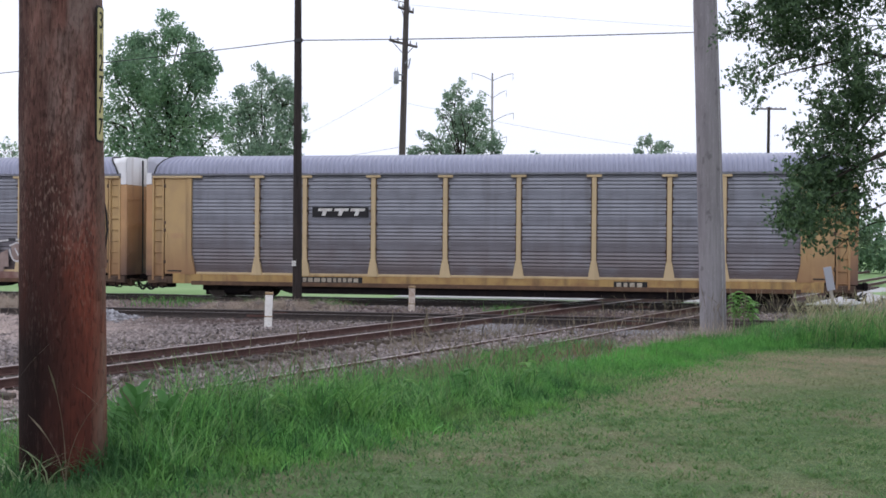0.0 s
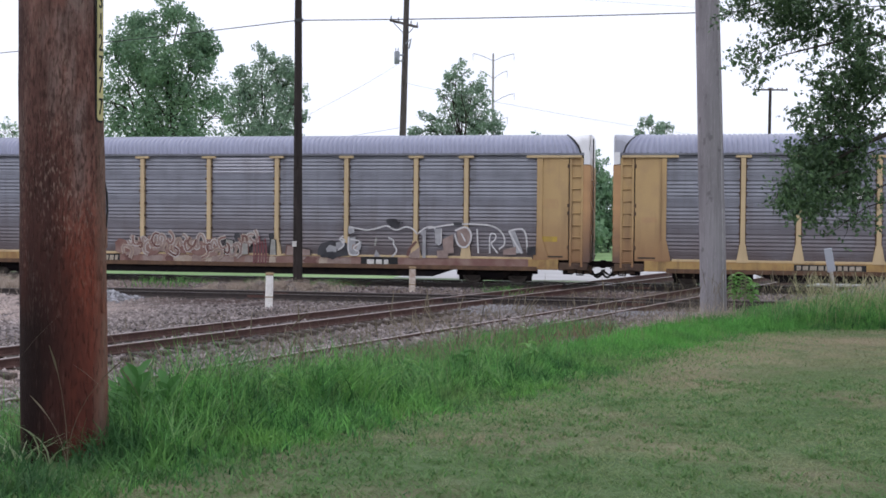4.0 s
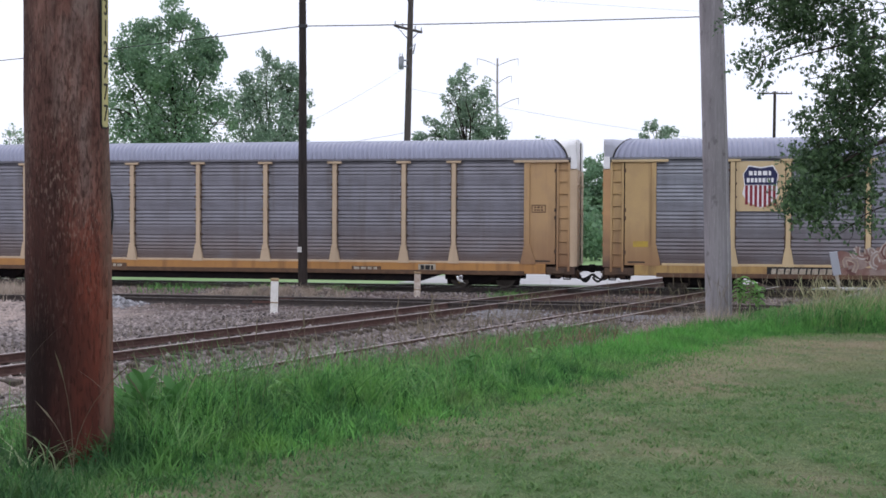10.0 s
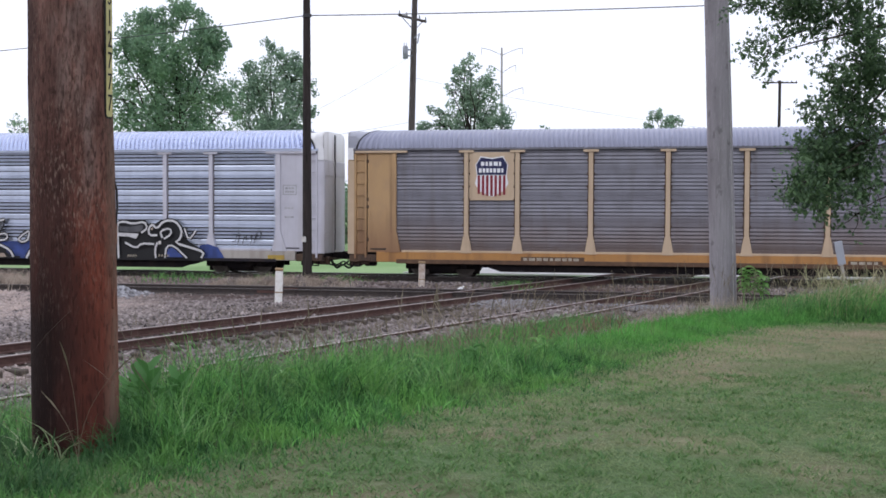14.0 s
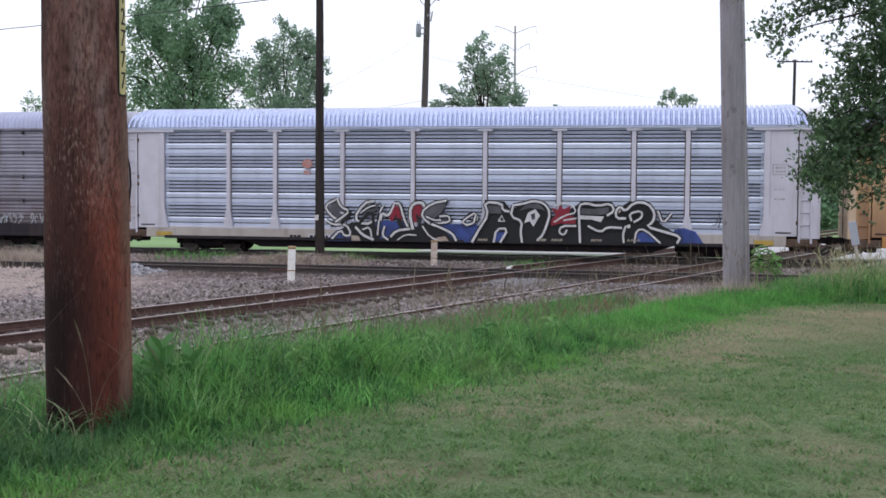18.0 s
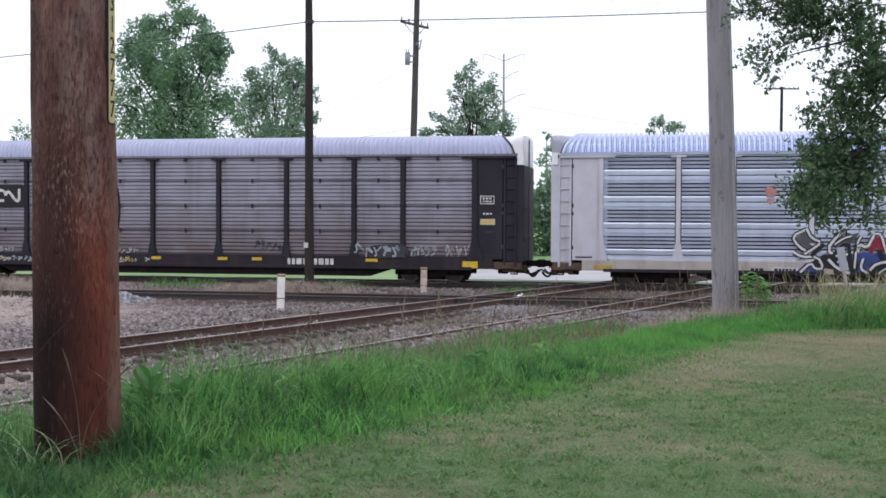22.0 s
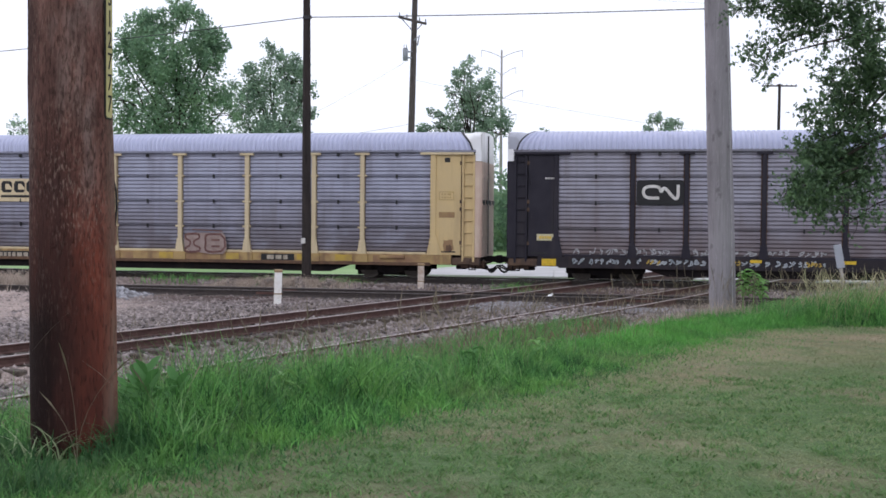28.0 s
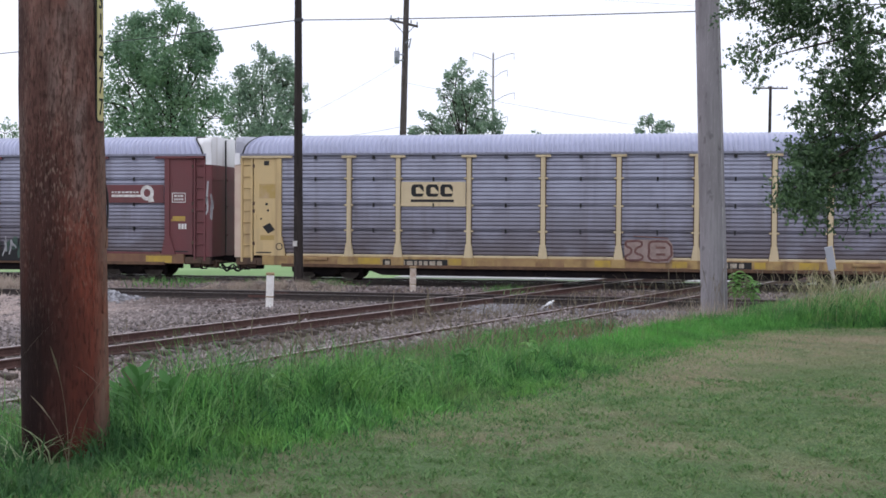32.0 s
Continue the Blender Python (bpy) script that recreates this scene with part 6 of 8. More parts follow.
# ---- poles, posts and wires ----
def round_pole(sh, base, top, r0, r1, n=20, rings=8, wobble=0.012):
    """A timber pole, slightly uneven round and along."""
    base, top = Vector(base), Vector(top)
    k0 = len(sh.v)
    for i in range(rings + 1):
        f = i / rings
        c, r = base.lerp(top, f), r0 + (r1 - r0) * f
        for j in range(n):
            a = j * math.tau / n
            rr = r * (1 + wobble * math.sin(3 * a + i * 1.7) + wobble * math.sin(7 * a - i))
            sh.v.append((c.x + rr * math.cos(a), c.y + rr * math.sin(a), c.z))
    for i in range(rings):
        for j in range(n):
            sh.f.append((k0 + i * n + j, k0 + i * n + (j + 1) % n, k0 + (i + 1) * n + (j + 1) % n, k0 + (i + 1) * n + j))
    sh.f += [tuple(range(k0 + rings * n, k0 + (rings + 1) * n))]
    return sh


def digit_mesh(ch, size):
    cu = bpy.data.curves.new("digit", "FONT")
    cu.body, cu.size, cu.extrude, cu.align_x = ch, size, 0.001, "CENTER"
    tmp = new("digit", cu)
    me = bpy.data.meshes.new_from_object(tmp)
    bpy.data.objects.remove(tmp)
    me.materials.clear()
    me.materials.append(MARK_BLACK)
    return me


def near_pole():
    """The thick red-brown pole with its yellow number strip."""
    ob = thing("utility_pole", "thick red-brown timber pole standing in tall grass", "utility pole", "utility poles", pose(-1.88, 5.9, 1.1))
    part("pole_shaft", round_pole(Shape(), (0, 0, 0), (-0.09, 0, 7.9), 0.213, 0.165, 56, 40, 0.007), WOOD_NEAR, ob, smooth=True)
    az = radians(-13)
    out = Vector((math.cos(az), math.sin(az), 0))
    turn = Matrix.Rotation(az + math.pi / 2, 4, "Z")
    rounded = [(-0.033, 0.012), (-0.022, 0.0), (0.022, 0.0), (0.033, 0.012), (0.033, 0.658), (0.022, 0.67), (-0.022, 0.67), (-0.033, 0.658)]
    tag = part("number_strip", Shape().plate(rounded, -0.003, 0.008), MARK_BLACK, ob, "dark-edged yellow strip with black digits")
    part("strip_face", Shape().plate([(a * 0.84, 0.009 + b * 0.973) for a, b in rounded], -0.0055, 0.003), TAG_YELLOW, tag, "faded yellow strip face")
    tag.matrix_local = Matrix.Translation(out * 0.204 + Vector((-0.02, 0, 1.800))) @ turn
    for k, ch in enumerate("312777"):
        d = part("digit", digit_mesh(ch, 0.118), MARK_BLACK, tag)
        d.matrix_local = Matrix.Translation((0, -0.0075, 0.560 - k * 0.1045)) @ Matrix.Rotation(math.pi / 2, 4, "X") @ Matrix.Diagonal((0.72, 1, 1, 1))
    tx = Vector((0.953, 0.304, 0))
    part("cable_end", Shape().path([tx * 0.180 + Vector((0, 0, 1.52)), tx * 0.196 + Vector((0, 0, 1.45)), tx * 0.199 + Vector((0, 0, 1.36)), tx * 0.190 + Vector((0, 0, 1.27))], 0.006, 6), SEAL, ob, "short black cable")
    for z, a in ((0.86, -15), (1.18, -8), (1.02, -20)):
        q = radians(a)
        part("splinter", Shape().tube((0.21 * math.cos(q), 0.21 * math.sin(q), z), (0.215 * math.cos(q), 0.215 * math.sin(q), z + 0.10), 0.008, 0.003, 5), WOOD_NEAR, ob)
    return ob


def grey_pole():
    ob = thing("utility_pole", "weathered grey timber pole at the lawn's edge", "utility pole", "utility poles", pose(4.06, 17.7, 0.9))
    part("pole_shaft", round_pole(Shape(), (0, 0, 0), (-0.36, 0.0, 10.5), 0.198, 0.150, 28, 14), WOOD_GREY, ob, smooth=True)
    part("ground_wire", Shape().path([(0.10, -0.19, 0.1), (0.02, -0.175, 3.0), (-0.1, -0.165, 6.0)], 0.006, 5), WIRE_PALE, ob)
    return ob


def dark_pole():
    ob = thing("utility_pole", "slim dark timber pole beside the train", "utility pole", "utility poles", pose(-5.40, 44.0, -0.3))
    part("pole_shaft", round_pole(Shape(), (0, 0, 0), (-0.05, 0, 14.5), 0.18, 0.115, 16, 8), WOOD_DARK, ob, smooth=True)
    part("white_marker", Shape().box(-0.19, -0.03, -0.20, -0.155, 1.72, 1.92, 0.008), MARK_WHITE, ob, "small white marker plate")
    part("cable_bracket", Shape().box(-0.16, 0.16, -0.16, -0.1, 10.0, 10.14, 0.01), WIRE, ob)


def far_pole():
    """A leaning power pole with two cross-arms and a transformer."""
    ob = thing("power_pole", "leaning power pole with two cross-arms and transformer", "utility pole", "utility poles", pose(-2.62, 70.0, -0.4))
    part("pole_shaft", round_pole(Shape(), (0, 0, 0), (0.40, 0, 18.6), 0.23, 0.15, 14, 8), WOOD_FAR, ob, smooth=True)
    for z, x0, x1, dz in ((14.55, -0.62, 1.02, -0.34), (16.5, -0.12, 0.78, -0.26)):
        arm = part("cross_arm", Shape().path([(x0, -0.25, z), (x1, 0.1, z + dz)], 0.075, 6), WOOD_FAR, ob)
        for f in (0.04, 0.3, 0.75, 0.97):
            p = Vector((x0, -0.25, z)).lerp(Vector((x1, 0.1, z + dz)), f)
            part("insulator", Shape().tube(p, p + Vector((0, 0, 0.28)), 0.055, 0.035, 8), INSULATOR, arm)
        part("arm_brace", Shape().path([(0.3, -0.2, z - 0.9), (x0 + 0.2, -0.25, z - 0.1)], 0.025, 5).path([(0.32, -0.2, z - 0.9), (x1 - 0.25, 0.05, z + dz - 0.02)], 0.025, 5), WOOD_FAR, arm)
    can = Shape().tube((-0.2, -0.25, 12.0), (-0.2, -0.25, 12.68), 0.15, 0.16, 14).tube((-0.2, -0.25, 12.68), (-0.2, -0.25, 12.74), 0.17, 0.08, 14)
    for dx in (-0.1, 0.1):
        can.tube((-0.2 + dx * 0.7, -0.25, 12.7), (-0.2 + dx * 0.7, -0.25, 12.95), 0.03, 0.02, 6)
    can.box(-0.1, 0.2, -0.2, -0.1, 12.15, 12.22).box(-0.1, 0.2, -0.2, -0.1, 12.5, 12.57)
    part("transformer", can, INSULATOR, ob, "grey transformer can", True)
    part("cut_out_switch", Shape().path([(0.3, -0.2, 13.2), (0.62, -0.2, 13.5), (0.5, -0.2, 12.9)], 0.05, 5), INSULATOR, ob)


def steel_tower():
    ob = thing("transmission_tower", "slim steel power line mast with curved arms", "power mast", "", pose(7.35, 180, -0.5))
    part("mast", Shape().tube((0, 0, 0), (-0.05, 0, 28.3), 0.30, 0.13, 12), GALV_TOWER, ob, smooth=True)
    for z, l, r, rise in ((27.9, -3.1, 3.1, 1.0), (25.2, -2.0, 2.1, 1.1), (21.6, -2.0, 3.2, 1.3), (18.0, -1.8, 2.2, 1.3)):
        for end in (l, r):
            pts = [(end * f, 0, z - 0.75 + rise * (0.35 * f + 0.75 * math.sin(f * math.pi / 2))) for f in (0, 0.25, 0.5, 0.75, 1)]
            arm = part("arm", Shape().path(pts, 0.045, 6), GALV_TOWER, ob)
            part("insulator_string", Shape().tube(pts[-1], (pts[-1][0], 0, pts[-1][2] - 1.0), 0.032, 0.032, 6), WIRE_PALE, arm)


def tee_pole():
    ob = thing("telegraph_pole", "dark telegraph pole with a single long cross-arm", "utility pole", "utility poles", pose(27.3, 100, -0.4))
    part("pole_shaft", round_pole(Shape(), (0, 0, 0), (0.1, 0, 14.25), 0.16, 0.12, 12, 4), WOOD_DARK, ob, smooth=True)
    arm = part("cross_arm", Shape().box(-1.4, 1.55, -0.06, 0.06, 14.02, 14.13, 0.01), WOOD_DARK, ob)
    for k in range(8):
        part("insulator", Shape().tube((-1.25 + k * 0.39, 0, 14.13), (-1.25 + k * 0.39, 0, 14.25), 0.04, 0.03, 6), WOOD_DARK, arm)


def wire(pts_from, pts_to, sag, r, material, label):
    a, b = Vector(pts_from), Vector(pts_to)
    n = 24
    pts = [a.lerp(b, i / n) - Vector((0, 0, sag * 4 * (i / n) * (1 - i / n))) for i in range(n + 1)]
    solo("overhead_wire", Shape().path(pts, r, 5), material, label, "wire", "overhead wires")


def white_post(x, y, h, w, tilt, label, paint):
    ob = thing("marker_post", label, "post", "white marker posts", pose(x, y, -0.4, 0, tilt, 8))
    part("post", Shape().box(-w / 2, w / 2, -w / 2, w / 2, 0, h + 0.22, 0.03), paint, ob, "chipped white paint")
    part("cap", Shape().box(-w / 2 - 0.015, w / 2 + 0.015, -w / 2 - 0.015, w / 2 + 0.015, h + 0.22, h + 0.30, 0.02), POST_CAP, ob, "rusty brown cap")
    part("band", Shape().box(-w / 2 - 0.006, w / 2 + 0.006, -w / 2 - 0.006, w / 2 + 0.006, h * 0.32 + 0.2, h * 0.32 + 0.235), POST_CAP, ob)


def sign_post():
    ob = thing("leaning_sign", "leaning grey metal sign seen from behind", "sign", "", pose(8.08, 24.0, 0.35, 0, -11, 0))
    part("post", Shape().box(-0.03, 0.03, -0.03, 0.03, 0, 1.5, 0.008), SILL_PALE, ob)
    part("sign_plate", Shape().box(-0.085, 0.075, -0.07, -0.045, 1.14, 1.62, 0.006), ROOF_END, ob, "plain pale grey sheet")


# ---- plants ----
def leaf_mesh(name, centres, size, spread, material, droop=0.3, wide=0.34):
    """Pointed leaves as two bent quads each, turned at random."""
    n = len(centres)
    d = rng.normal(size=(n, 3))
    d[:, 2] -= droop
    d /= np.linalg.norm(d, axis=1)[:, None]
    s = np.cross(d, rng.normal(size=(n, 3)))
    s /= np.linalg.norm(s, axis=1)[:, None] + 1e-9
    u = np.cross(d, s)
    L = size * (1 + spread * rng.uniform(-1, 1, n))[:, None]
    W = L * wide
    c = np.asarray(centres)
    v = np.stack([c - d * L / 2, c + s * W + u * L * 0.08, c + d * L / 2, c - s * W + u * L * 0.08], 1)
    return fast_mesh(name, v.reshape(-1, 3), np.arange(4 * n).reshape(-1, 4), material)


def ball_points(c, r, n, hollow=0.35):
    d = rng.normal(size=(n, 3))
    d /= np.linalg.norm(d, axis=1)[:, None]
    return np.asarray(c) + d * (r * (hollow + (1 - hollow) * rng.uniform(0, 1, n) ** 0.5))[:, None]


def limb(sh, p, q, r0, r1, bend=0.12, n=6):
    p, q = Vector(p), Vector(q)
    off = Vector(rng.normal(size=3)) * (q - p).length * bend
    pts = [p.lerp(q, i / n) + off * math.sin(math.pi * i / n) for i in range(n + 1)]
    sh.path(pts, r0, 7, r1)


def far_tree(name, label, x, y, lobes, leaf, material, density, seed, group="trees behind the railway", thin=0.0, thin_below=0.0):
    """Trunk, limbs and an uneven crown: each lobe (across, height, radius) is filled with leafy clumps that leave gaps."""
    global rng
    rng = np.random.default_rng(seed)
    ob = thing(name, label, "tree", group, pose(x, y, -0.4))
    height = max(z + r for _, z, r in lobes)
    wood = Shape()
    limb(wood, (0, 0, 0), (0.02 * height, 0, height * 0.6), 0.022 * height, 0.008 * height, 0.03)
    pts = []
    for dx, z, r in lobes:
        n = max(3, int(7 * r ** 1.3))
        deep = rng.uniform(-0.5, 0.5) * r
        for c in ball_points((dx, deep, z), r, n, 0.25):
            rad = r * rng.uniform(0.22, 0.42) + 0.18
            pts.append(ball_points(c, rad, int(density * (1 - thin * (z < thin_below)) * rad ** 1.6) + 6, 0.1))
        limb(wood, (0.01 * height, 0, max(0.25 * height, z * 0.62)), (dx, deep, z), 0.005 * height, 0.0015 * height, 0.08, 4)
        for c in ball_points((dx, deep, z), r * 0.9, 3):
            limb(wood, (dx * 0.7, deep, z - r * 0.4), c, 0.0025 * height, 0.001 * height, 0.08, 3)
    part("trunk", wood, BARK, ob, "dark brown trunk and limbs", True)
    part("crown", leaf_mesh("crown", np.concatenate(pts), leaf, 0.4, material), material, ob, "dense green leaves with gaps")
    return ob


NEAR_CLUMPS = [  # x, z, radius, leaves: the hanging branches before the lawn
    (2.97, 4.60, 0.16, 111), (3.48, 4.55, 0.27, 900), (3.82, 4.50, 0.31, 850), (4.16, 4.50, 0.26, 652), (4.10, 4.15, 0.28, 679), (3.75, 3.94, 0.19, 184),
    (4.21, 3.40, 0.23, 678), (3.84, 3.34, 0.20, 440), (3.62, 3.17, 0.20, 500), (3.84, 3.06, 0.26, 1120), (4.18, 3.03, 0.27, 1222), (3.85, 2.77, 0.25, 566),
    (4.13, 2.72, 0.25, 352), (3.46, 2.74, 0.12, 70), (3.75, 2.56, 0.18, 120), (4.75, 4.10, 0.60, 900), (4.85, 3.30, 0.60, 950), (4.70, 4.75, 0.54, 600),
    (3.66, 3.50, 0.21, 240), (4.17, 2.46, 0.27, 167), (3.59, 2.76, 0.29, 1300), (4.05, 3.68, 0.30, 1260), (3.20, 4.15, 0.31, 422), (4.27, 3.92, 0.24, 800),
    (3.36, 4.85, 0.28, 1050), (3.72, 4.95, 0.34, 1150), (4.12, 4.95, 0.34, 950), (3.14, 4.74, 0.18, 360), (4.45, 5.15, 0.42, 1000), (3.5, 5.3, 0.35, 900), (4.0, 5.4, 0.4, 900)]


def sprigs(c, r, n):
    """Leaves set along short hanging twigs."""
    k = max(3, n // 8)
    d = rng.normal(size=(k, 3))
    d /= np.linalg.norm(d, axis=1)[:, None]
    o = c + d * (r * rng.uniform(0, 1, (k, 1)) ** 0.45) * np.array([1, 0.8, 0.9])
    d = rng.normal(size=(k, 3)) * np.array([1, 0.7, 0.6]) + np.array([-0.4, 0, -0.5])
    d /= np.linalg.norm(d, axis=1)[:, None]
    t = rng.uniform(0, 1, (k, 11, 1))
    return (o[:, None] + d[:, None] * t * 0.2 + rng.normal(size=(k, 11, 3)) * 0.018).reshape(-1, 3)


def near_tree():
    """The tree beside the lawn whose branches hang into view."""
    global rng
    rng = np.random.default_rng(21)
    ob = thing("maple_tree", "leafy tree with dark branches hanging over the lawn", "tree", "", pose(6.6, 12.4, 1.0))
    o = Vector((6.6, 12.4, 1.0))
    trunk = Shape()
    limb(trunk, (0, 0, 0), (-0.1, 0.2, 7.5), 0.24, 0.04, 0.02, 12)
    part("trunk", trunk, BARK, ob, "dark brown trunk", True)
    for p, q, r0, r1, bend, n in (
            ((-0.05, 0.1, 3.2), (-2.3, -0.35, 3.36), 0.085, 0.016, 0.04, 10), ((-2.3, -0.35, 3.36), (-3.3, -0.4, 3.1), 0.016, 0.005, 0.05, 6),
            ((-0.05, 0.1, 3.9), (-3.0, -0.3, 3.95), 0.07, 0.012, 0.05, 8), ((-0.02, 0.05, 2.6), (-2.9, -0.3, 1.9), 0.06, 0.008, 0.05, 8),
            ((-1.6, -0.25, 3.3), (-2.6, -0.35, 2.3), 0.03, 0.006, 0.06, 6)):
        sh = Shape()
        limb(sh, p, q, r0, r1, bend, n)
        part("branch", sh, BARK, ob, "", True)
    pts, twigs = [], Shape()
    for x, z, r, n in NEAR_CLUMPS:
        c = np.array([x - o.x, 12.0 - o.y + rng.uniform(-0.25, 0.35), z - o.z])
        p = sprigs(c, r, n)
        pts.append(p)
        limb(twigs, (c[0] + 0.45, c[1] + 0.1, c[2] + 0.2), c, 0.010, 0.004, 0.1, 4)
        for k in range(6):
            limb(twigs, c, p[(k * 17) % len(p)], 0.005, 0.002, 0.1, 3)
    for k in range(46):
        a, f = rng.uniform(0, math.tau), rng.uniform(0.0, 1)
        rad = 2.9 * math.sin(math.pi * (0.15 + 0.8 * f)) * math.sqrt(rng.uniform(0.1, 1))
        c = np.array([0.3 + rad * math.cos(a), 0.3 + rad * math.sin(a), 2.3 + 6.0 * f])
        if c[0] < -1.35 and c[2] < 5.0:
            continue
        pts.append(sprigs(c, rng.uniform(0.5, 0.8), 520))
    tagged(part("twig_spray", twigs, BARK, ob, "thin dark twigs", True), kind="stuff")
    part("crown", leaf_mesh("crown", np.concatenate(pts), 0.050, 0.45, LEAF_NEAR, 0.5, 0.25), LEAF_NEAR, ob, "dark green leaves with bright gaps")


def blades(name, x, y, h, w, lean, material, label, category, kind="stuff", levels=4, head=0.0):
    """Grass blades that rise from the ground and bend over."""
    n = len(x)
    z = ground_z(x, y) - 0.004
    a = rng.uniform(0, math.tau, n)
    f = rng.uniform(0, math.tau, n)
    side = np.stack([np.cos(f), np.sin(f), np.zeros(n)], 1)
    rows = []
    for k in range(levels):
        t = k / (levels - 1)
        bend = lean * h * t ** 2
        c = np.stack([x + np.cos(a) * bend, y + np.sin(a) * bend, z + h * (t - 0.28 * lean * t ** 2)], 1)
        half = (w * (1 - 0.92 * t ** 1.5 + head * math.exp(-((t - 0.86) / 0.1) ** 2)) / 2)[:, None]
        rows += [c - side * half, c + side * half]
    v = np.stack(rows, 1).reshape(-1, 3)
    base = np.arange(n)[:, None] * (2 * levels)
    q = np.concatenate([base + np.array([[2 * k, 2 * k + 1, 2 * k + 3, 2 * k + 2]]) for k in range(levels - 1)], 0)
    q = q[np.argsort(q[:, 0], kind="stable")]
    return tagged(new(name, fast_mesh(name, v, q, material)), label, category, kind=kind)


def edge_q(r):
    """Where the mown lawn ends, measured across the crossing line."""
    return 3.75 - 0.5 * np.clip(r - 14, 0, 1.4) - 1.2 * np.maximum(0, r - 15.4)


def spread(n, r0, r1, q0, q1):
    r, k = rng.uniform(r0, r1, n), rng.uniform(0, 1, n)
    q = edge_q(r) + q0 + (q1 - q0) * k
    return RUN.x * r + SIDE.x * q, RUN.y * r + SIDE.y * q, r, q


def tufted(x, y, per, reach):
    """Blades gathered round tuft middles."""
    n = len(x)
    k = max(1, n // per)
    own = rng.integers(0, k, n)
    d = rng.normal(size=(n, 2)) * reach
    loose = rng.uniform(0, 1, n) < 0.3
    return np.where(loose, x, x[own] + d[:, 0]), np.where(loose, y, y[own] + d[:, 1]), own


def stones(name, x, y, z, size, material, label, category):
    """Loose broken stones."""
    n = len(x)
    c = np.stack([x, y, z], 1)
    ax = np.array([[1, 0, 0], [0, 1, 0], [-1, 0, 0], [0, -1, 0], [0, 0, 0.8], [0, 0, -0.5]])
    v = c[:, None] + ax[None] * size[:, None, None] * rng.uniform(0.6, 1.4, (n, 6, 1))
    tri = np.array([[0, 1, 4], [1, 2, 4], [2, 3, 4], [3, 0, 4], [1, 0, 5], [2, 1, 5], [3, 2, 5], [0, 3, 5]])
    f = (np.arange(n)[:, None, None] * 6 + tri[None]).reshape(-1, 3)
    return tagged(new(name, fast_mesh(name, v.reshape(-1, 3), f, material)), label, category, kind="stuff")


def build_grass():
    global rng
    rng = np.random.default_rng(33)
    x, y, r, q = spread(150000, 1.5, 22.0, -0.25, 4.4)
    q = edge_q(r) - 0.25 + rng.uniform(0, 1, len(x)) * (8.4 - edge_q(r))
    x, y = RUN.x * r + SIDE.x * q, RUN.y * r + SIDE.y * q
    x, y, own = tufted(x, y, 34, 0.075)
    r, q = RUN.x * x + RUN.y * y, SIDE.x * x + SIDE.y * y
    tall = rng.uniform(0.45, 1.45, len(x))[own]
    patchy = 0.5 + 0.5 * np.sin(r * 2.1 + 1.3 * np.sin(q * 1.7)) * np.sin(q * 2.3 + r * 0.6)
    into = q - edge_q(r)
    h = rng.uniform(0.2, 0.44, len(x)) * (0.65 + 0.4 * patchy) * tall * (0.3 + 0.7 * smooth01(-0.15, 0.45, into))
    right = smooth01(13.8, 15.0, r) * (1 - smooth01(3.0, 4.0, q))
    h = h * (0.92 - 0.50 * smooth01(7.8, 10.8, r) + 0.75 * right) * (1 - 0.3 * smooth01(1.6, 3.2, into) * (1 - smooth01(8.0, 11.0, r)))
    h = h * (1 - 0.5 * smooth01(13.2, 13.8, r) * (1 - smooth01(14.8, 15.4, r)) * smooth01(3.6, 4.2, q))
    gone = (r > 10.0) & (q > 5.4 + 0.8 * np.sin(r * 2.3)) & (rng.uniform(0, 1, len(x)) < 0.9) & (r < 19)
    x, y, h = x[~gone], y[~gone], h[~gone]
    foot = np.exp(-(((x + 1.75) / 0.45) ** 2 + ((y - 5.45) / 0.4) ** 2))
    h = h * (1 - 0.75 * foot)
    h = h * (1.06 + 0.45 * (1 - smooth01(-0.24, -0.10, x / y)) * smooth01(6.2, 6.9, y))
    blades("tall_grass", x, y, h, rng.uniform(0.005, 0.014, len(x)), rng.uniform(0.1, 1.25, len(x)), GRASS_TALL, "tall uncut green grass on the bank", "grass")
    # long pale blades bent over at the thick pole's foot
    x, y = rng.normal(-2.02, 0.09, 22), rng.normal(5.60, 0.05, 22)
    blades("bent_grass", x, y, rng.uniform(0.14, 0.34, 22), rng.uniform(0.006, 0.011, 22), rng.uniform(0.8, 1.9, 22), GRASS_PALE, "long pale grass bent against the pole", "grass", levels=6)
    n = 42000
    r, q = rng.uniform(3.5, 26, n), rng.uniform(7.6, 10.9, n)
    keep = (r < 10.0) | (q > 9.3 + 0.3 * np.sin(r * 1.7))
    r, q = r[keep], q[keep]
    x, y = RUN.x * r + SIDE.x * q, RUN.y * r + SIDE.y * q
    h = rng.uniform(0.14, 0.36, len(x)) * (0.75 + 0.35 * np.sin(r * 2.9 + q) * np.sin(r * 1.3)) * (1 - 0.3 * smooth01(20, 26, r))
    h = h * (1.5 + 0.55 * (1 - smooth01(-0.24, -0.08, x / y)))
    blades("trackside_grass", x, y, h, rng.uniform(0.006, 0.014, len(x)), rng.uniform(0.2, 0.9, len(x)), GRASS_TALL, "tall grass reaching to the rusty rail", "grass")
    # broad arching blades in tussocks
    k, per = 60, 18
    r0, into = rng.uniform(4.4, 11.5, k), rng.uniform(0.05, 1.5, k)
    q0 = edge_q(r0) + into
    cx, cy = RUN.x * r0 + SIDE.x * q0, RUN.y * r0 + SIDE.y * q0
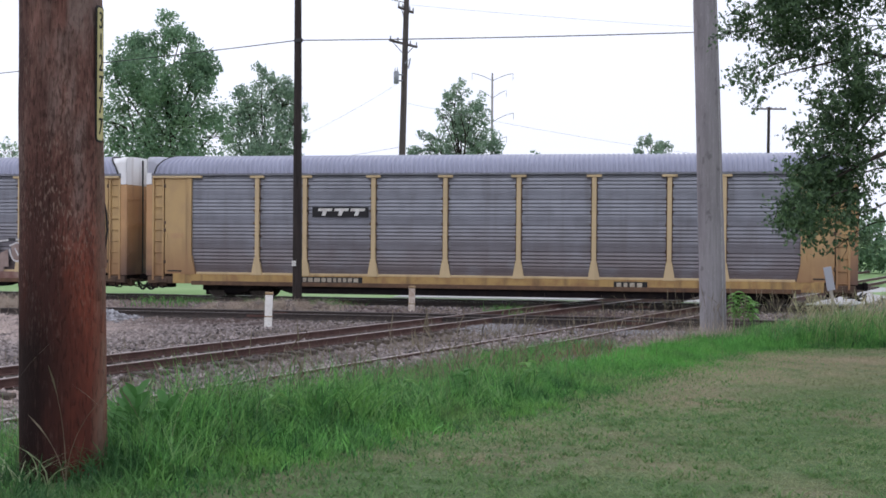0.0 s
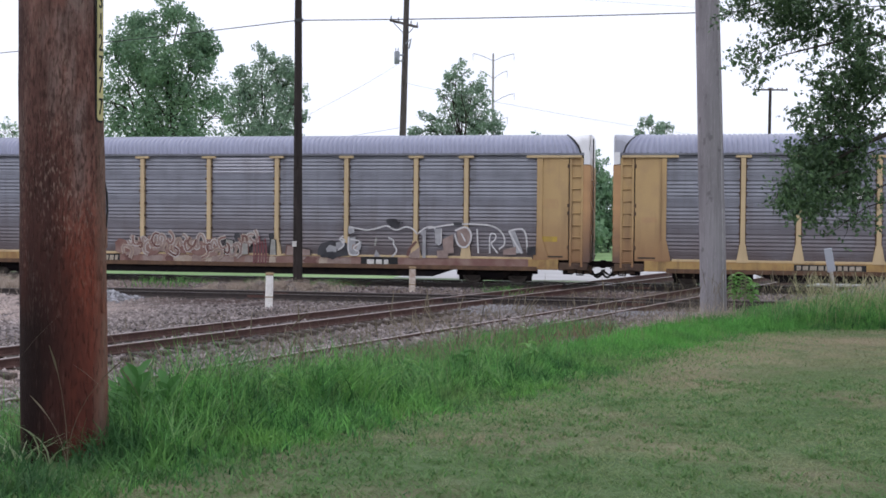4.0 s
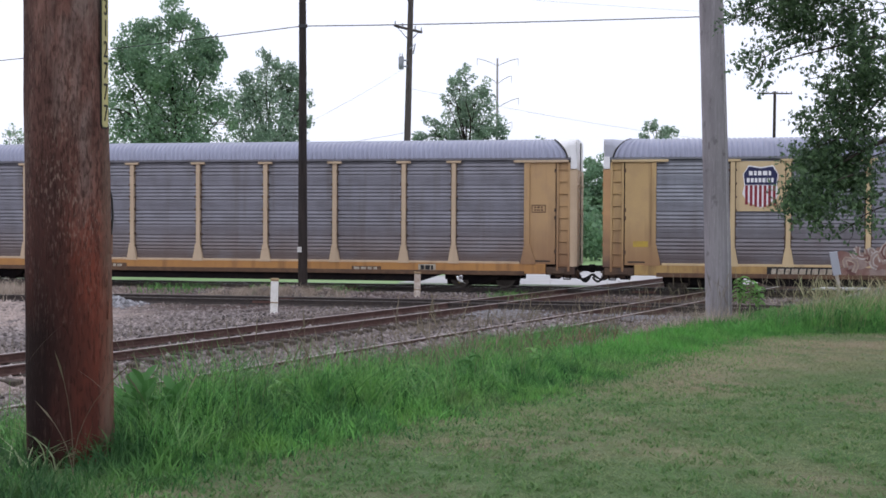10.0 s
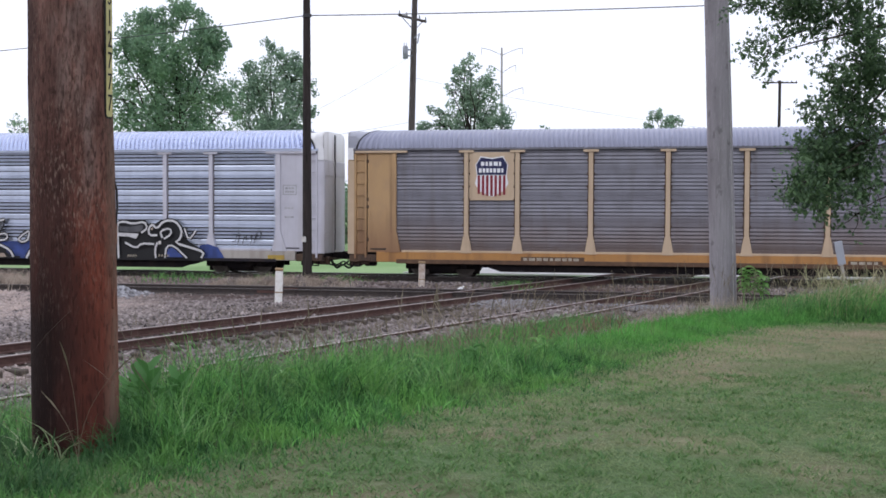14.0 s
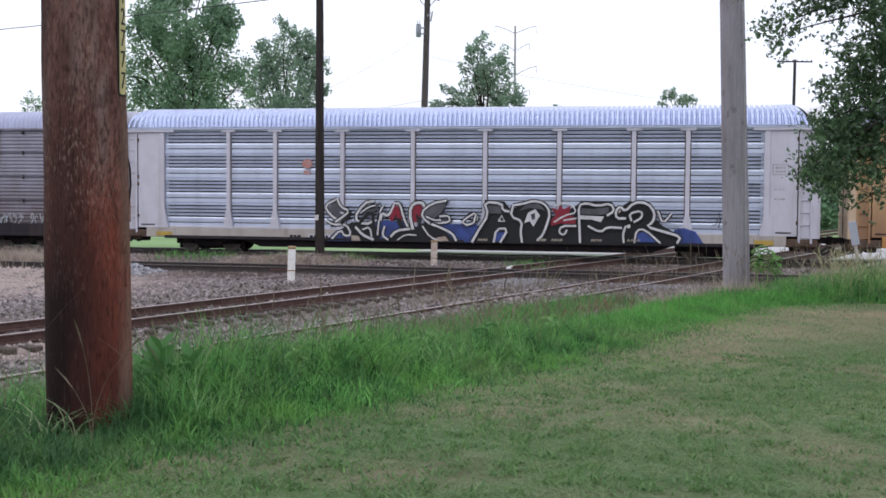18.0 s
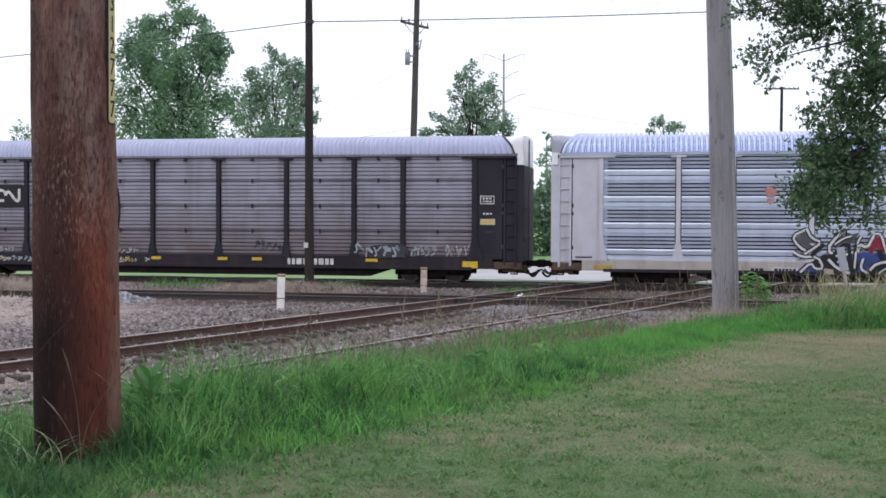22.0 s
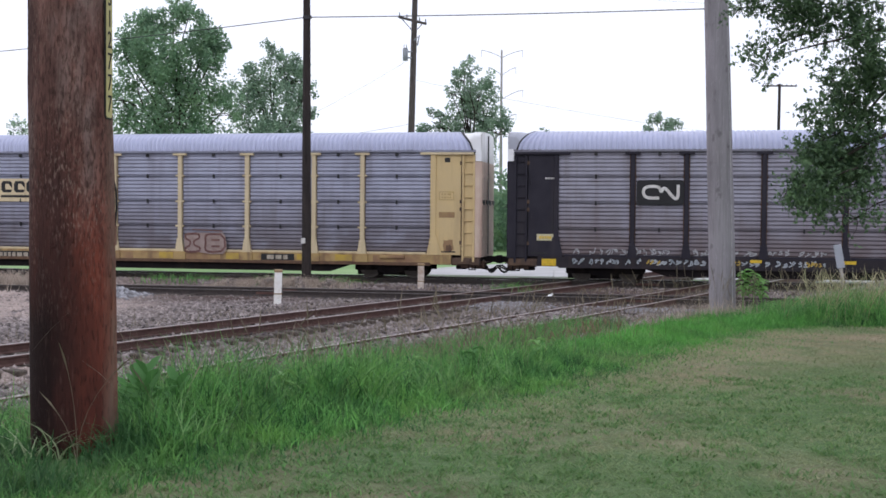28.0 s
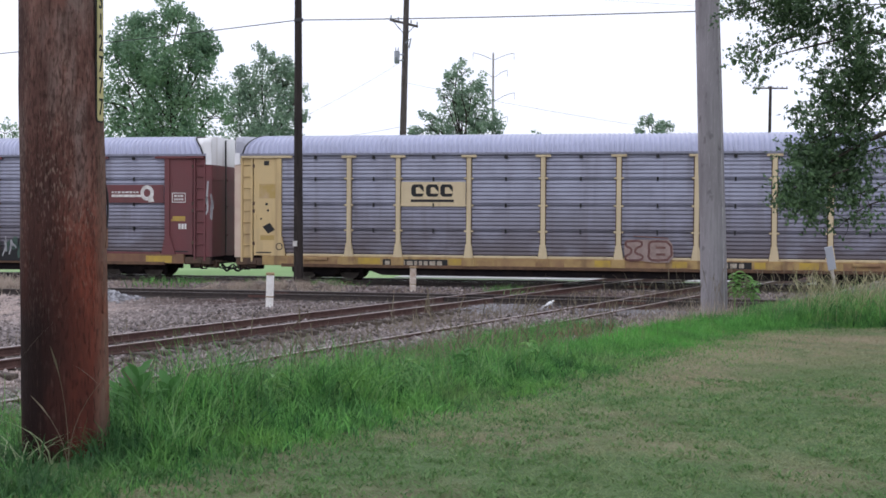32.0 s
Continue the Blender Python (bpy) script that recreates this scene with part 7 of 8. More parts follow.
    x, y = np.repeat(cx, per) + rng.normal(0, 0.04, k * per), np.repeat(cy, per) + rng.normal(0, 0.04, k * per)
    h = np.repeat(rng.uniform(0.22, 0.40, k) * (1 - 0.4 * smooth01(8.5, 11, r0)), per) * rng.uniform(0.6, 1.1, k * per)
    blades("tussock_grass", x, y, h, rng.uniform(0.007, 0.014, k * per), rng.uniform(0.25, 1.15, k * per), GRASS_BROAD, "broad arching green grass blades on the bank", "grass", levels=6)
    # thin seed stems above the grass
    x, y, r, q = spread(2600, 3.0, 21.0, 0.15, 4.6)
    keep = rng.uniform(0, 1, len(x)) < np.where((r > 7.0) & (r < 10.5) | (r > 14.5), 0.75, 0.3)
    x, y, r = x[keep], y[keep], r[keep]
    blades("seed_stems", x, y, rng.uniform(0.42, 0.85, len(x)), np.full(len(x), 0.0035), rng.uniform(0.05, 0.55, len(x)), STEM_DRY, "thin dry grass stems with seed heads", "grass", levels=8, head=2.6)
    x, y, r, q = spread(1500, 6.5, 15.0, 2.2, 5.6)
    blades("tall_seed_stems", x, y, rng.uniform(0.55, 1.05, len(x)), np.full(len(x), 0.0042), rng.uniform(0.05, 0.6, len(x)), STEM_DRY, "tall brown grass stems with loose seed heads", "grass", levels=8, head=3.2)
    # red-brown seed spikes standing together on the bank
    n = 90
    x, y = rng.normal(1.42, 0.24, n), rng.normal(12.6, 0.3, n)
    blades("dock_stems", x, y, rng.uniform(0.16, 0.32, n), np.full(n, 0.006), rng.uniform(0.05, 0.4, n), DOCK, "red-brown seed spikes in the tall grass", "weeds", levels=8, head=2.2)
    # bleached stalks on the bare strip before the grey pole
    n = 1300
    x = rng.uniform(1.9, 4.2, n)
    y = 16.6 + 0.35 * (x - 3.0) + rng.normal(0, 0.45, n)
    blades("bleached_stalks", x, y, rng.uniform(0.1, 0.4, n), np.full(n, 0.007), rng.uniform(0.1, 1.0, n), BRUSH, "bleached dry stalks before the grey pole", "weeds", levels=5)
    # long bleached straws leaning among the weeds
    x, y, r, q = spread(110, 6.0, 18.0, 2.2, 5.2)
    blades("straw_stalks", x, y, rng.uniform(0.35, 0.75, 110), np.full(110, 0.009), rng.uniform(0.15, 1.3, 110), BRUSH, "long bleached straws leaning on the bank", "weeds", levels=7)
    # feathery tan seed tops on the grass beyond the lawn's corner
    x, y, r, q = spread(4200, 14.2, 24.0, 0.1, 4.4)
    keep = x > 0.275 * y + rng.uniform(0, 0.7, len(x))
    x, y = x[keep], y[keep]
    blades("feathery_grass", x, y, rng.uniform(0.36, 0.80, len(x)), np.full(len(x), 0.0045), rng.uniform(0.1, 0.7, len(x)), FEATHER, "pale feathery grass with seed tops", "grass", levels=7, head=2.4)
    # half-high grass where the mower turns
    x, y, r, q = spread(52000, 1.5, 24.0, -1.9, 0.35)
    keep = rng.uniform(0, 1, len(x)) < smooth01(-1.9, 0.1, q - edge_q(r)) ** 1.3
    x, y, r, q = x[keep], y[keep], r[keep], q[keep]
    h = rng.uniform(0.03, 0.09, len(x)) * (0.45 + 1.15 * smooth01(-0.7, 0.2, q - edge_q(r)))
    blades("ragged_lawn_edge", x, y, h, rng.uniform(0.005, 0.010, len(x)), rng.uniform(0.3, 1.2, len(x)), GRASS_TALL, "half-high grass along the lawn's edge", "grass", levels=3)
    # mown lawn
    x, y, r, q = spread(700000, 0.5, 24.0, -9.5, 0.25)
    keep = ((y > 4.0) & (np.abs(x) < 0.42 * y + 0.5)) | (rng.uniform(0, 1, len(x)) < 0.2)
    x, y = x[keep], y[keep]
    clump = 0.5 + 0.5 * np.sin(x * 5.1 + 2 * np.sin(y * 3.3)) * np.sin(y * 6.1 + 1.7 * np.sin(x * 4.2))
    h = rng.uniform(0.02, 0.042, len(x)) * (0.65 + 0.6 * clump)
    blades("lawn_grass", x, y, h, rng.uniform(0.006, 0.013, len(x)), rng.uniform(0.9, 2.4, len(x)), GRASS_LAWN, "short mown lawn with dry tan patches", "grass", levels=2)
    # darker tufts in the lawn
    own = rng.choice(np.flatnonzero(y < 9.5), 1900)
    tx, ty = np.repeat(x[own], 14) + rng.normal(0, 0.032, 1900 * 14), np.repeat(y[own], 14) + rng.normal(0, 0.032, 1900 * 14)
    blades("lawn_tufts", tx, ty, rng.uniform(0.02, 0.055, len(tx)), rng.uniform(0.008, 0.014, len(tx)), rng.uniform(0.5, 1.6, len(tx)), GRASS_TUFT, "darker green tufts in the mown lawn", "grass", levels=3)
    # dry stems and weeds between the tracks
    n = 9000
    r, q = rng.uniform(8, 55, n), rng.choice([9.6, 14.3, 14.3, 19.4], n) + rng.normal(0, 0.55, n)
    x, y = RUN.x * r + SIDE.x * q, RUN.y * r + SIDE.y * q
    keep = x * ACROSS.x + y * ACROSS.y < 35.5
    blades("dry_weeds", x[keep], y[keep], rng.uniform(0.08, 0.4, keep.sum()), np.full(keep.sum(), 0.0075), rng.uniform(0.1, 0.9, keep.sum()), STEM_DRY, "sparse dry weeds in the gravel", "weeds")
    n = 1500
    a, b = rng.normal(42.4, 0.8, n), -30 + 42 * rng.uniform(0, 1, n) ** 1.2
    x, y = ACROSS.x * a + ALONG.x * b, ACROSS.y * a + ALONG.y * b
    blades("track_weeds", x, y, rng.uniform(0.06, 0.3, n), np.full(n, 0.02), rng.uniform(0.2, 1.1, n), GRASS_DRY, "dry weeds between the two tracks", "weeds")
    heaps = np.array([(-8.9, 38.9), (-8.1, 38.7), (-7.5, 39.2), (-7.0, 38.8), (-6.5, 39.3), (-6.2, 38.7), (-5.2, 38.6)]) + np.array([ACROSS.x, ACROSS.y]) * 4.3
    n = 4200
    own, wide = heaps[rng.integers(0, len(heaps), n)], rng.normal(size=(n, 2))
    x, y = own[:, 0] + wide[:, 0] * 0.5, own[:, 1] + wide[:, 1] * 0.4
    blades("dry_brush", x, y, rng.uniform(0.1, 0.55, n) * np.exp(-0.3 * wide[:, 0] ** 2), np.full(n, 0.022), rng.uniform(0.3, 1.6, n), BRUSH, "bleached dry brush between the two tracks", "weeds")
    n = 1100
    a, b = rng.normal(42.6, 0.9, n), rng.choice([-24.0, -19.5, -18.2, -15.0, -12.5, -6.0], n) + rng.normal(0, 0.45, n)
    x, y = ACROSS.x * a + ALONG.x * b, ACROSS.y * a + ALONG.y * b
    blades("green_weeds", x, y, rng.uniform(0.1, 0.42, n), np.full(n, 0.03), rng.uniform(0.3, 1.2, n), GRASS_TALL, "green weeds between the two tracks", "weeds")
    n = 1500
    x, y = rng.normal(-16.2, 1.2, n), rng.normal(42.0, 0.8, n)
    blades("dry_grass_patch", x, y, rng.uniform(0.25, 0.85, n), np.full(n, 0.024), rng.uniform(0.2, 1.0, n), BRUSH, "patch of tall dry tan grass", "grass")
    # a pale grey patch of newer gravel between the crossing tracks
    n = 3000
    spot = np.array([p for p, _, _ in PALE_SPOTS])[rng.integers(0, len(PALE_SPOTS), n)]
    x, y = spot[:, 0] + rng.normal(0, 0.8, n), spot[:, 1] + rng.normal(0, 0.95, n)
    stones("pale_gravel", x, y, ground_z(x, y) + 0.01, rng.uniform(0.025, 0.055, n), STONE_PALE, "patch of pale grey gravel between the tracks", "gravel")
    # broken pale stone in heaps between the two tracks
    n = 5200
    own, wide = heaps[rng.integers(0, len(heaps), n)], rng.normal(size=(n, 2))
    x, y = own[:, 0] + wide[:, 0] * 0.32, own[:, 1] + wide[:, 1] * 0.4
    stones("rubble", x, y, ground_z(x, y) + 0.30 * np.exp(-0.5 * (wide ** 2).sum(1)) * (0.6 + 0.4 * np.sin(x * 5.3)) * rng.uniform(0, 1, n), rng.uniform(0.02, 0.06, n), RUBBLE, "pale pinkish rubble between the two tracks", "rubble")
    # gravel stones
    n = 120000
    r, q = 6 + 44 * rng.uniform(0, 1, n) ** 1.5, rng.uniform(4.5, 34, n)
    x, y = RUN.x * r + SIDE.x * q, RUN.y * r + SIDE.y * q
    keep = (x * ACROSS.x + y * ACROSS.y < 45.4) & (np.abs(x) < 0.42 * y + 1)
    keep &= q + 0.25 * r > 10.0 + rng.uniform(-0.5, 0.6, len(x))
    keep &= (np.abs(x * ACROSS.x + y * ACROSS.y - 37.5) > 1.2) | (rng.uniform(0, 1, len(x)) < 0.25)
    x, y = x[keep], y[keep]
    stones("gravel", x, y, ground_z(x, y), 0.018 + 0.062 * rng.uniform(0, 1, len(x)) ** 2, STONE, "loose grey and brown track gravel", "gravel")


def broad_weed(x, y, h, leaves, size, label, seed, green=WEED, low=0.25):
    """A stem with large paired leaves."""
    r = random.Random(seed)
    ob = thing("broadleaf_weed", label, "weed", "broad-leaved weeds", pose(x, y, float(ground_z(x, y)) - 0.02))
    part("stem", Shape().path([(0, 0, 0), (0.02, 0, h * 0.5), (0.03, 0.01, h)], 0.008, 6), green, ob)
    for k in range(leaves):
        z, a = h * (low + (1 - low) * k / leaves), k * 1.75 + r.uniform(-0.3, 0.3)
        up, ln = r.uniform(0.25, 0.7), size * r.uniform(0.7, 1.1)
        sh = Shape()
        d = Vector((math.cos(a), math.sin(a), 0))
        s = Vector((-d.y, d.x, 0))
        rows = []
        for t, w in ((0, 0.03), (0.25, 0.22), (0.5, 0.27), (0.75, 0.19), (1, 0.01)):
            c = Vector((0.02, 0, z)) + d * ln * t + Vector((0, 0, ln * (up * t - 0.75 * t * t)))
            rows.append((c - s * ln * w + Vector((0, 0, 0.02)), c, c + s * ln * w + Vector((0, 0, 0.02))))
        v = [p for row in rows for p in row]
        sh.add(v, [(3 * i + j, 3 * i + j + 1, 3 * i + j + 4, 3 * i + j + 3) for i in range(4) for j in range(2)])
        part("leaf", sh, green, ob, smooth=True)


def milkweed(x, y, h, pairs, size, label, seed):
    """An upright stem with pairs of long oval leaves that point up and out."""
    r = random.Random(seed)
    ob = thing("broadleaf_weed", label, "weed", "broad-leaved weeds", pose(x, y, float(ground_z(x, y)) - 0.02))
    part("stem", Shape().path([(0, 0, 0), (0.012, 0.004, h * 0.5), (0.01, 0.0, h)], 0.007, 6), WEED, ob)
    for k in range(pairs):
        for m in range(2):
            a = k * 1.45 + m * math.pi + r.uniform(-0.25, 0.25)
            f = k / max(1, pairs - 1)
            rise, ln = radians(r.uniform(22, 40) + 30 * f), size * r.uniform(0.85, 1.1) * (1 - 0.25 * f)
            d, up = Vector((math.cos(a), math.sin(a), 0)), Vector((0, 0, 1))
            s, sh, rows = Vector((-d.y, d.x, 0)), Shape(), []
            for t, w in ((0, 0.03), (0.15, 0.15), (0.38, 0.23), (0.62, 0.22), (0.85, 0.11), (1, 0.01)):
                c = Vector((0.01, 0, h * (0.28 + 0.70 * f))) + d * ln * t * math.cos(rise) + up * ln * (t * math.sin(rise) - 0.16 * t * t)
                rows.append((c - s * ln * w + up * ln * w * 0.45, c, c + s * ln * w + up * ln * w * 0.45))
            sh.add([p for row in rows for p in row], [(3 * i + j, 3 * i + j + 1, 3 * i + j + 4, 3 * i + j + 3) for i in range(5) for j in range(2)])
            part("leaf", sh, WEED, ob, smooth=True)


STONE = leafy("gravel_stones", (0.030, 0.023, 0.022), (0.40, 0.345, 0.335), 0.9, 0.0, (((0.030, 0.023, 0.022), 1.1, 0.54, 0.62, 0.5),), ((0.088, 0.057, 0.050), DIRT_SPOTS), ((0.46, 0.37, 0.335), TAN_SPOTS))
STONE_PALE = leafy("pale_grey_gravel", (0.11, 0.105, 0.112), (0.34, 0.33, 0.35), 0.9, 0.0)
RUBBLE = leafy("pinkish_rubble", (0.10, 0.08, 0.075), (0.36, 0.315, 0.295), 0.9, 0.0)



def gravel_pile():
    """A low ragged heap of pale crushed stone."""
    global rng
    rng = np.random.default_rng(52)
    n = 1500
    wide = rng.normal(size=(n, 2))
    x, y = -11.0 + wide[:, 0] * 0.42, 38.3 + wide[:, 1] * 0.5
    z = ground_z(x, y) + 0.34 * np.exp(-0.6 * (wide ** 2).sum(1)) * (0.75 + 0.25 * np.sin(x * 9) * np.sin(y * 7)) * np.sqrt(rng.uniform(0, 1, n))
    stones("stone_heap", x, y, z, rng.uniform(0.04, 0.12, n), PALE_STONE, "low ragged heap of pale crushed stone", "gravel pile")


PALE_STONE = leafy("pale_crushed_stone", (0.09, 0.085, 0.09), (0.42, 0.42, 0.45), 0.9, 0.0)
gravel_pile()
near_pole()
grey_pole()
dark_pole()
far_pole()
steel_tower()
tee_pole()
white_post(-5.19, 35.23, 0.94, 0.225, 1.5, "white square marker post in the gravel", POST_WHITE)
white_post(-1.13, 43.3, 0.84, 0.22, 0.6, "stained white marker post near the rails", POST_STAINED)
sign_post()
wire((-5.46, 44.0, 9.79), (-42.0, 64.8, 10.0), 0.3, 0.018, WIRE, "dark cable from the slim pole to the west")
wire((-5.46, 44.0, 9.79), (38.0, 39.0, 11.2), 0.4, 0.019, WIRE, "dark cable from the slim pole to the east")
wire((-2.3, 70.0, 16.4), (-30.0, 40.0, 19.0), 0.6, 0.03, WIRE, "dark power line from the power pole")
wire((-2.3, 70.0, 16.3), (60.0, 75.0, 15.5), 0.9, 0.008, WIRE_PALE, "thin pale power line")
wire((-2.76, 69.6, 11.55), (-12.0, 60.0, 5.4), 0.3, 0.008, WIRE_PALE, "thin service line from the transformer")
wire((-2.5, 70.0, 10.55), (45.0, 95.0, 8.1), 1.2, 0.009, WIRE_PALE, "thin pale telephone line")
wire((-2.6, 70.0, 7.9), (-14.0, 60.0, 5.6), 0.2, 0.012, WIRE_PALE, "thin pale guy line")

far_tree("cottonwood_tree", "tall broad cottonwood tree behind the train", -21.2, 90, [(0.0, 18.4, 1.5), (-2.7, 16.8, 1.5), (2.4, 17.1, 1.5), (1.3, 18.0, 1.1), (3.0, 16.0, 1.2), (3.2, 14.8, 1.4), (-1.4, 17.6, 1.2), (0.0, 15.1, 3.0), (-2.9, 13.8, 1.9), (1.9, 12.5, 2.5), (-1.7, 11.4, 2.8), (3.9, 11.1, 1.5), (-3.8, 11.6, 1.3), (0.4, 9.8, 3.4), (-1.7, 8.2, 3.0), (2.1, 7.8, 3.0), (-3.9, 15.2, 1.0), (-3.4, 9.8, 1.8)], 0.23, LEAF_FAR, 190, 3, thin=0.55, thin_below=12.8)
far_tree("cottonwood_tree", "smaller open-crowned tree behind the train", -15.2, 100, [(0.0, 16.6, 1.0), (1.0, 15.7, 1.2), (-1.3, 14.8, 1.3), (2.0, 14.5, 1.5), (-2.2, 15.1, 0.7), (0.0, 13.0, 2.2), (-2.5, 12.2, 1.4), (2.6, 12.2, 1.2), (0.0, 10.6, 2.8), (0.5, 8.3, 2.9), (1.5, 14.6, 1.4), (-2.6, 13.5, 1.0), (3.2, 13.6, 0.9)], 0.25, LEAF_GREY, 120, 5)
far_tree("cottonwood_tree", "young tree with a high ragged crown", 1.15, 88, [(-0.1, 14.3, 0.5), (-0.9, 13.4, 0.5), (0.1, 13.8, 0.7), (1.0, 13.2, 0.8), (-0.5, 13.0, 0.7), (0.9, 12.2, 1.1), (-0.5, 11.9, 1.0), (-1.3, 12.0, 0.5), (0.4, 11.1, 1.4), (1.5, 10.9, 1.2), (-0.9, 10.6, 0.9), (1.9, 9.8, 1.2), (2.6, 9.5, 0.8), (0.3, 9.6, 1.5), (-2.5, 10.6, 0.65), (-2.3, 9.8, 0.8), (-1.4, 9.3, 1.0), (-3.4, 9.2, 0.7), (-4.0, 8.7, 0.5), (-2.9, 8.6, 0.8), (0.5, 8.3, 1.8), (-0.6, 6.4, 2.4)], 0.19, LEAF_GREY, 210, 8)
far_tree("cottonwood_tree", "dense tree top above the train's roof", 21.2, 120, [(-0.8, 13.3, 0.45), (-0.3, 12.7, 0.6), (0.6, 12.6, 0.55), (1.3, 12.5, 0.45), (-1.3, 12.1, 0.7), (1.2, 11.9, 0.8), (0.2, 10.7, 1.8), (0.2, 8.3, 2.3), (-0.4, 6.0, 2.3)], 0.22, LEAF_GREY, 260, 9)
far_tree("cottonwood_tree", "pale thin tree far off", -58.7, 160, [(0.0, 15.3, 0.8), (-0.8, 14.5, 1.1), (1.0, 14.5, 1.1), (0.0, 12.4, 2.0)], 0.4, LEAF_GREY, 12, 10)
far_tree("cottonwood_tree", "thin tree top far off", 11.6, 150, [(0.0, 13.8, 0.5), (0.4, 12.5, 0.9), (0.0, 10.3, 1.3)], 0.4, LEAF_GREY, 40, 12)
for tx, ty, seed in ((13.4, 110, 31), (26.8, 110, 32)):
    far_tree("cottonwood_tree", "rounded green tree behind the train", tx, ty, [(0.1, 8.6, 1.0), (-0.8, 7.9, 1.1), (0.9, 7.7, 1.2), (0.0, 6.6, 1.9), (-1.1, 5.2, 1.7), (1.2, 5.0, 1.8), (0.0, 3.6, 2.0)], 0.26, LEAF_FAR, 150, seed)
shrub = far_tree("shrub", "dense green shrub along the field", -38, 104, [(-2.6, 3.4, 2.2), (0.3, 4.6, 2.5), (2.7, 3.2, 2.3), (-1.0, 2.0, 2.2), (1.6, 1.8, 2.2), (-3.4, 1.6, 1.7), (3.6, 1.5, 1.6)], 0.40, LEAF_FAR, 60, 14, "shrubs along the field")
for k, (sx, sy) in enumerate(((-30, 108), (-13, 112), (-5, 98), (3, 104), (8, 96), (15, 108), (22, 104), (29, 100), (36, 110), (44, 104), (-47, 106), (53, 108))):
    copy_thing(shrub, pose(sx, sy, -0.4, 0, 0, 40 * k))
near_tree()
build_grass()
milkweed(-1.66, 6.40, 0.36, 6, 0.23, "upright broad-leaved weed beside the thick pole", 1)
milkweed(-1.76, 6.60, 0.34, 6, 0.21, "upright broad-leaved weed beside the thick pole", 2)
milkweed(-1.53, 6.55, 0.27, 5, 0.20, "low broad-leaved weed in tall grass", 3)
for k, (wx, wy, wh) in enumerate(((-1.30, 6.9, 0.24), (-1.05, 7.3, 0.28), (-1.55, 7.3, 0.34), (-0.72, 7.9, 0.26), (-0.30, 8.6, 0.24), (0.15, 9.3, 0.26), (-1.95, 7.6, 0.40), (0.75, 10.6, 0.24))):
    broad_weed(wx, wy, wh, 12, 0.11, "small leafy green weed among tall grass", 40 + k, WEED_BRIGHT if k % 3 == 1 else WEED)
milkweed(-1.88, 6.80, 0.30, 5, 0.20, "low broad-leaved weed in tall grass", 4)
broad_weed(4.54, 18.5, 0.72, 26, 0.14, "bushy bright weed beside the grey pole", 4, WEED_BRIGHT, 0.45)
broad_weed(4.70, 18.5, 0.66, 24, 0.135, "bushy bright weed beside the grey pole", 5, WEED_BRIGHT, 0.45)
broad_weed(4.85, 18.6, 0.55, 20, 0.13, "bushy bright weed beside the grey pole", 6, WEED_BRIGHT, 0.45)

# ---- the white bird ----
BIRD = []
BIRD_SIZE = 0.8


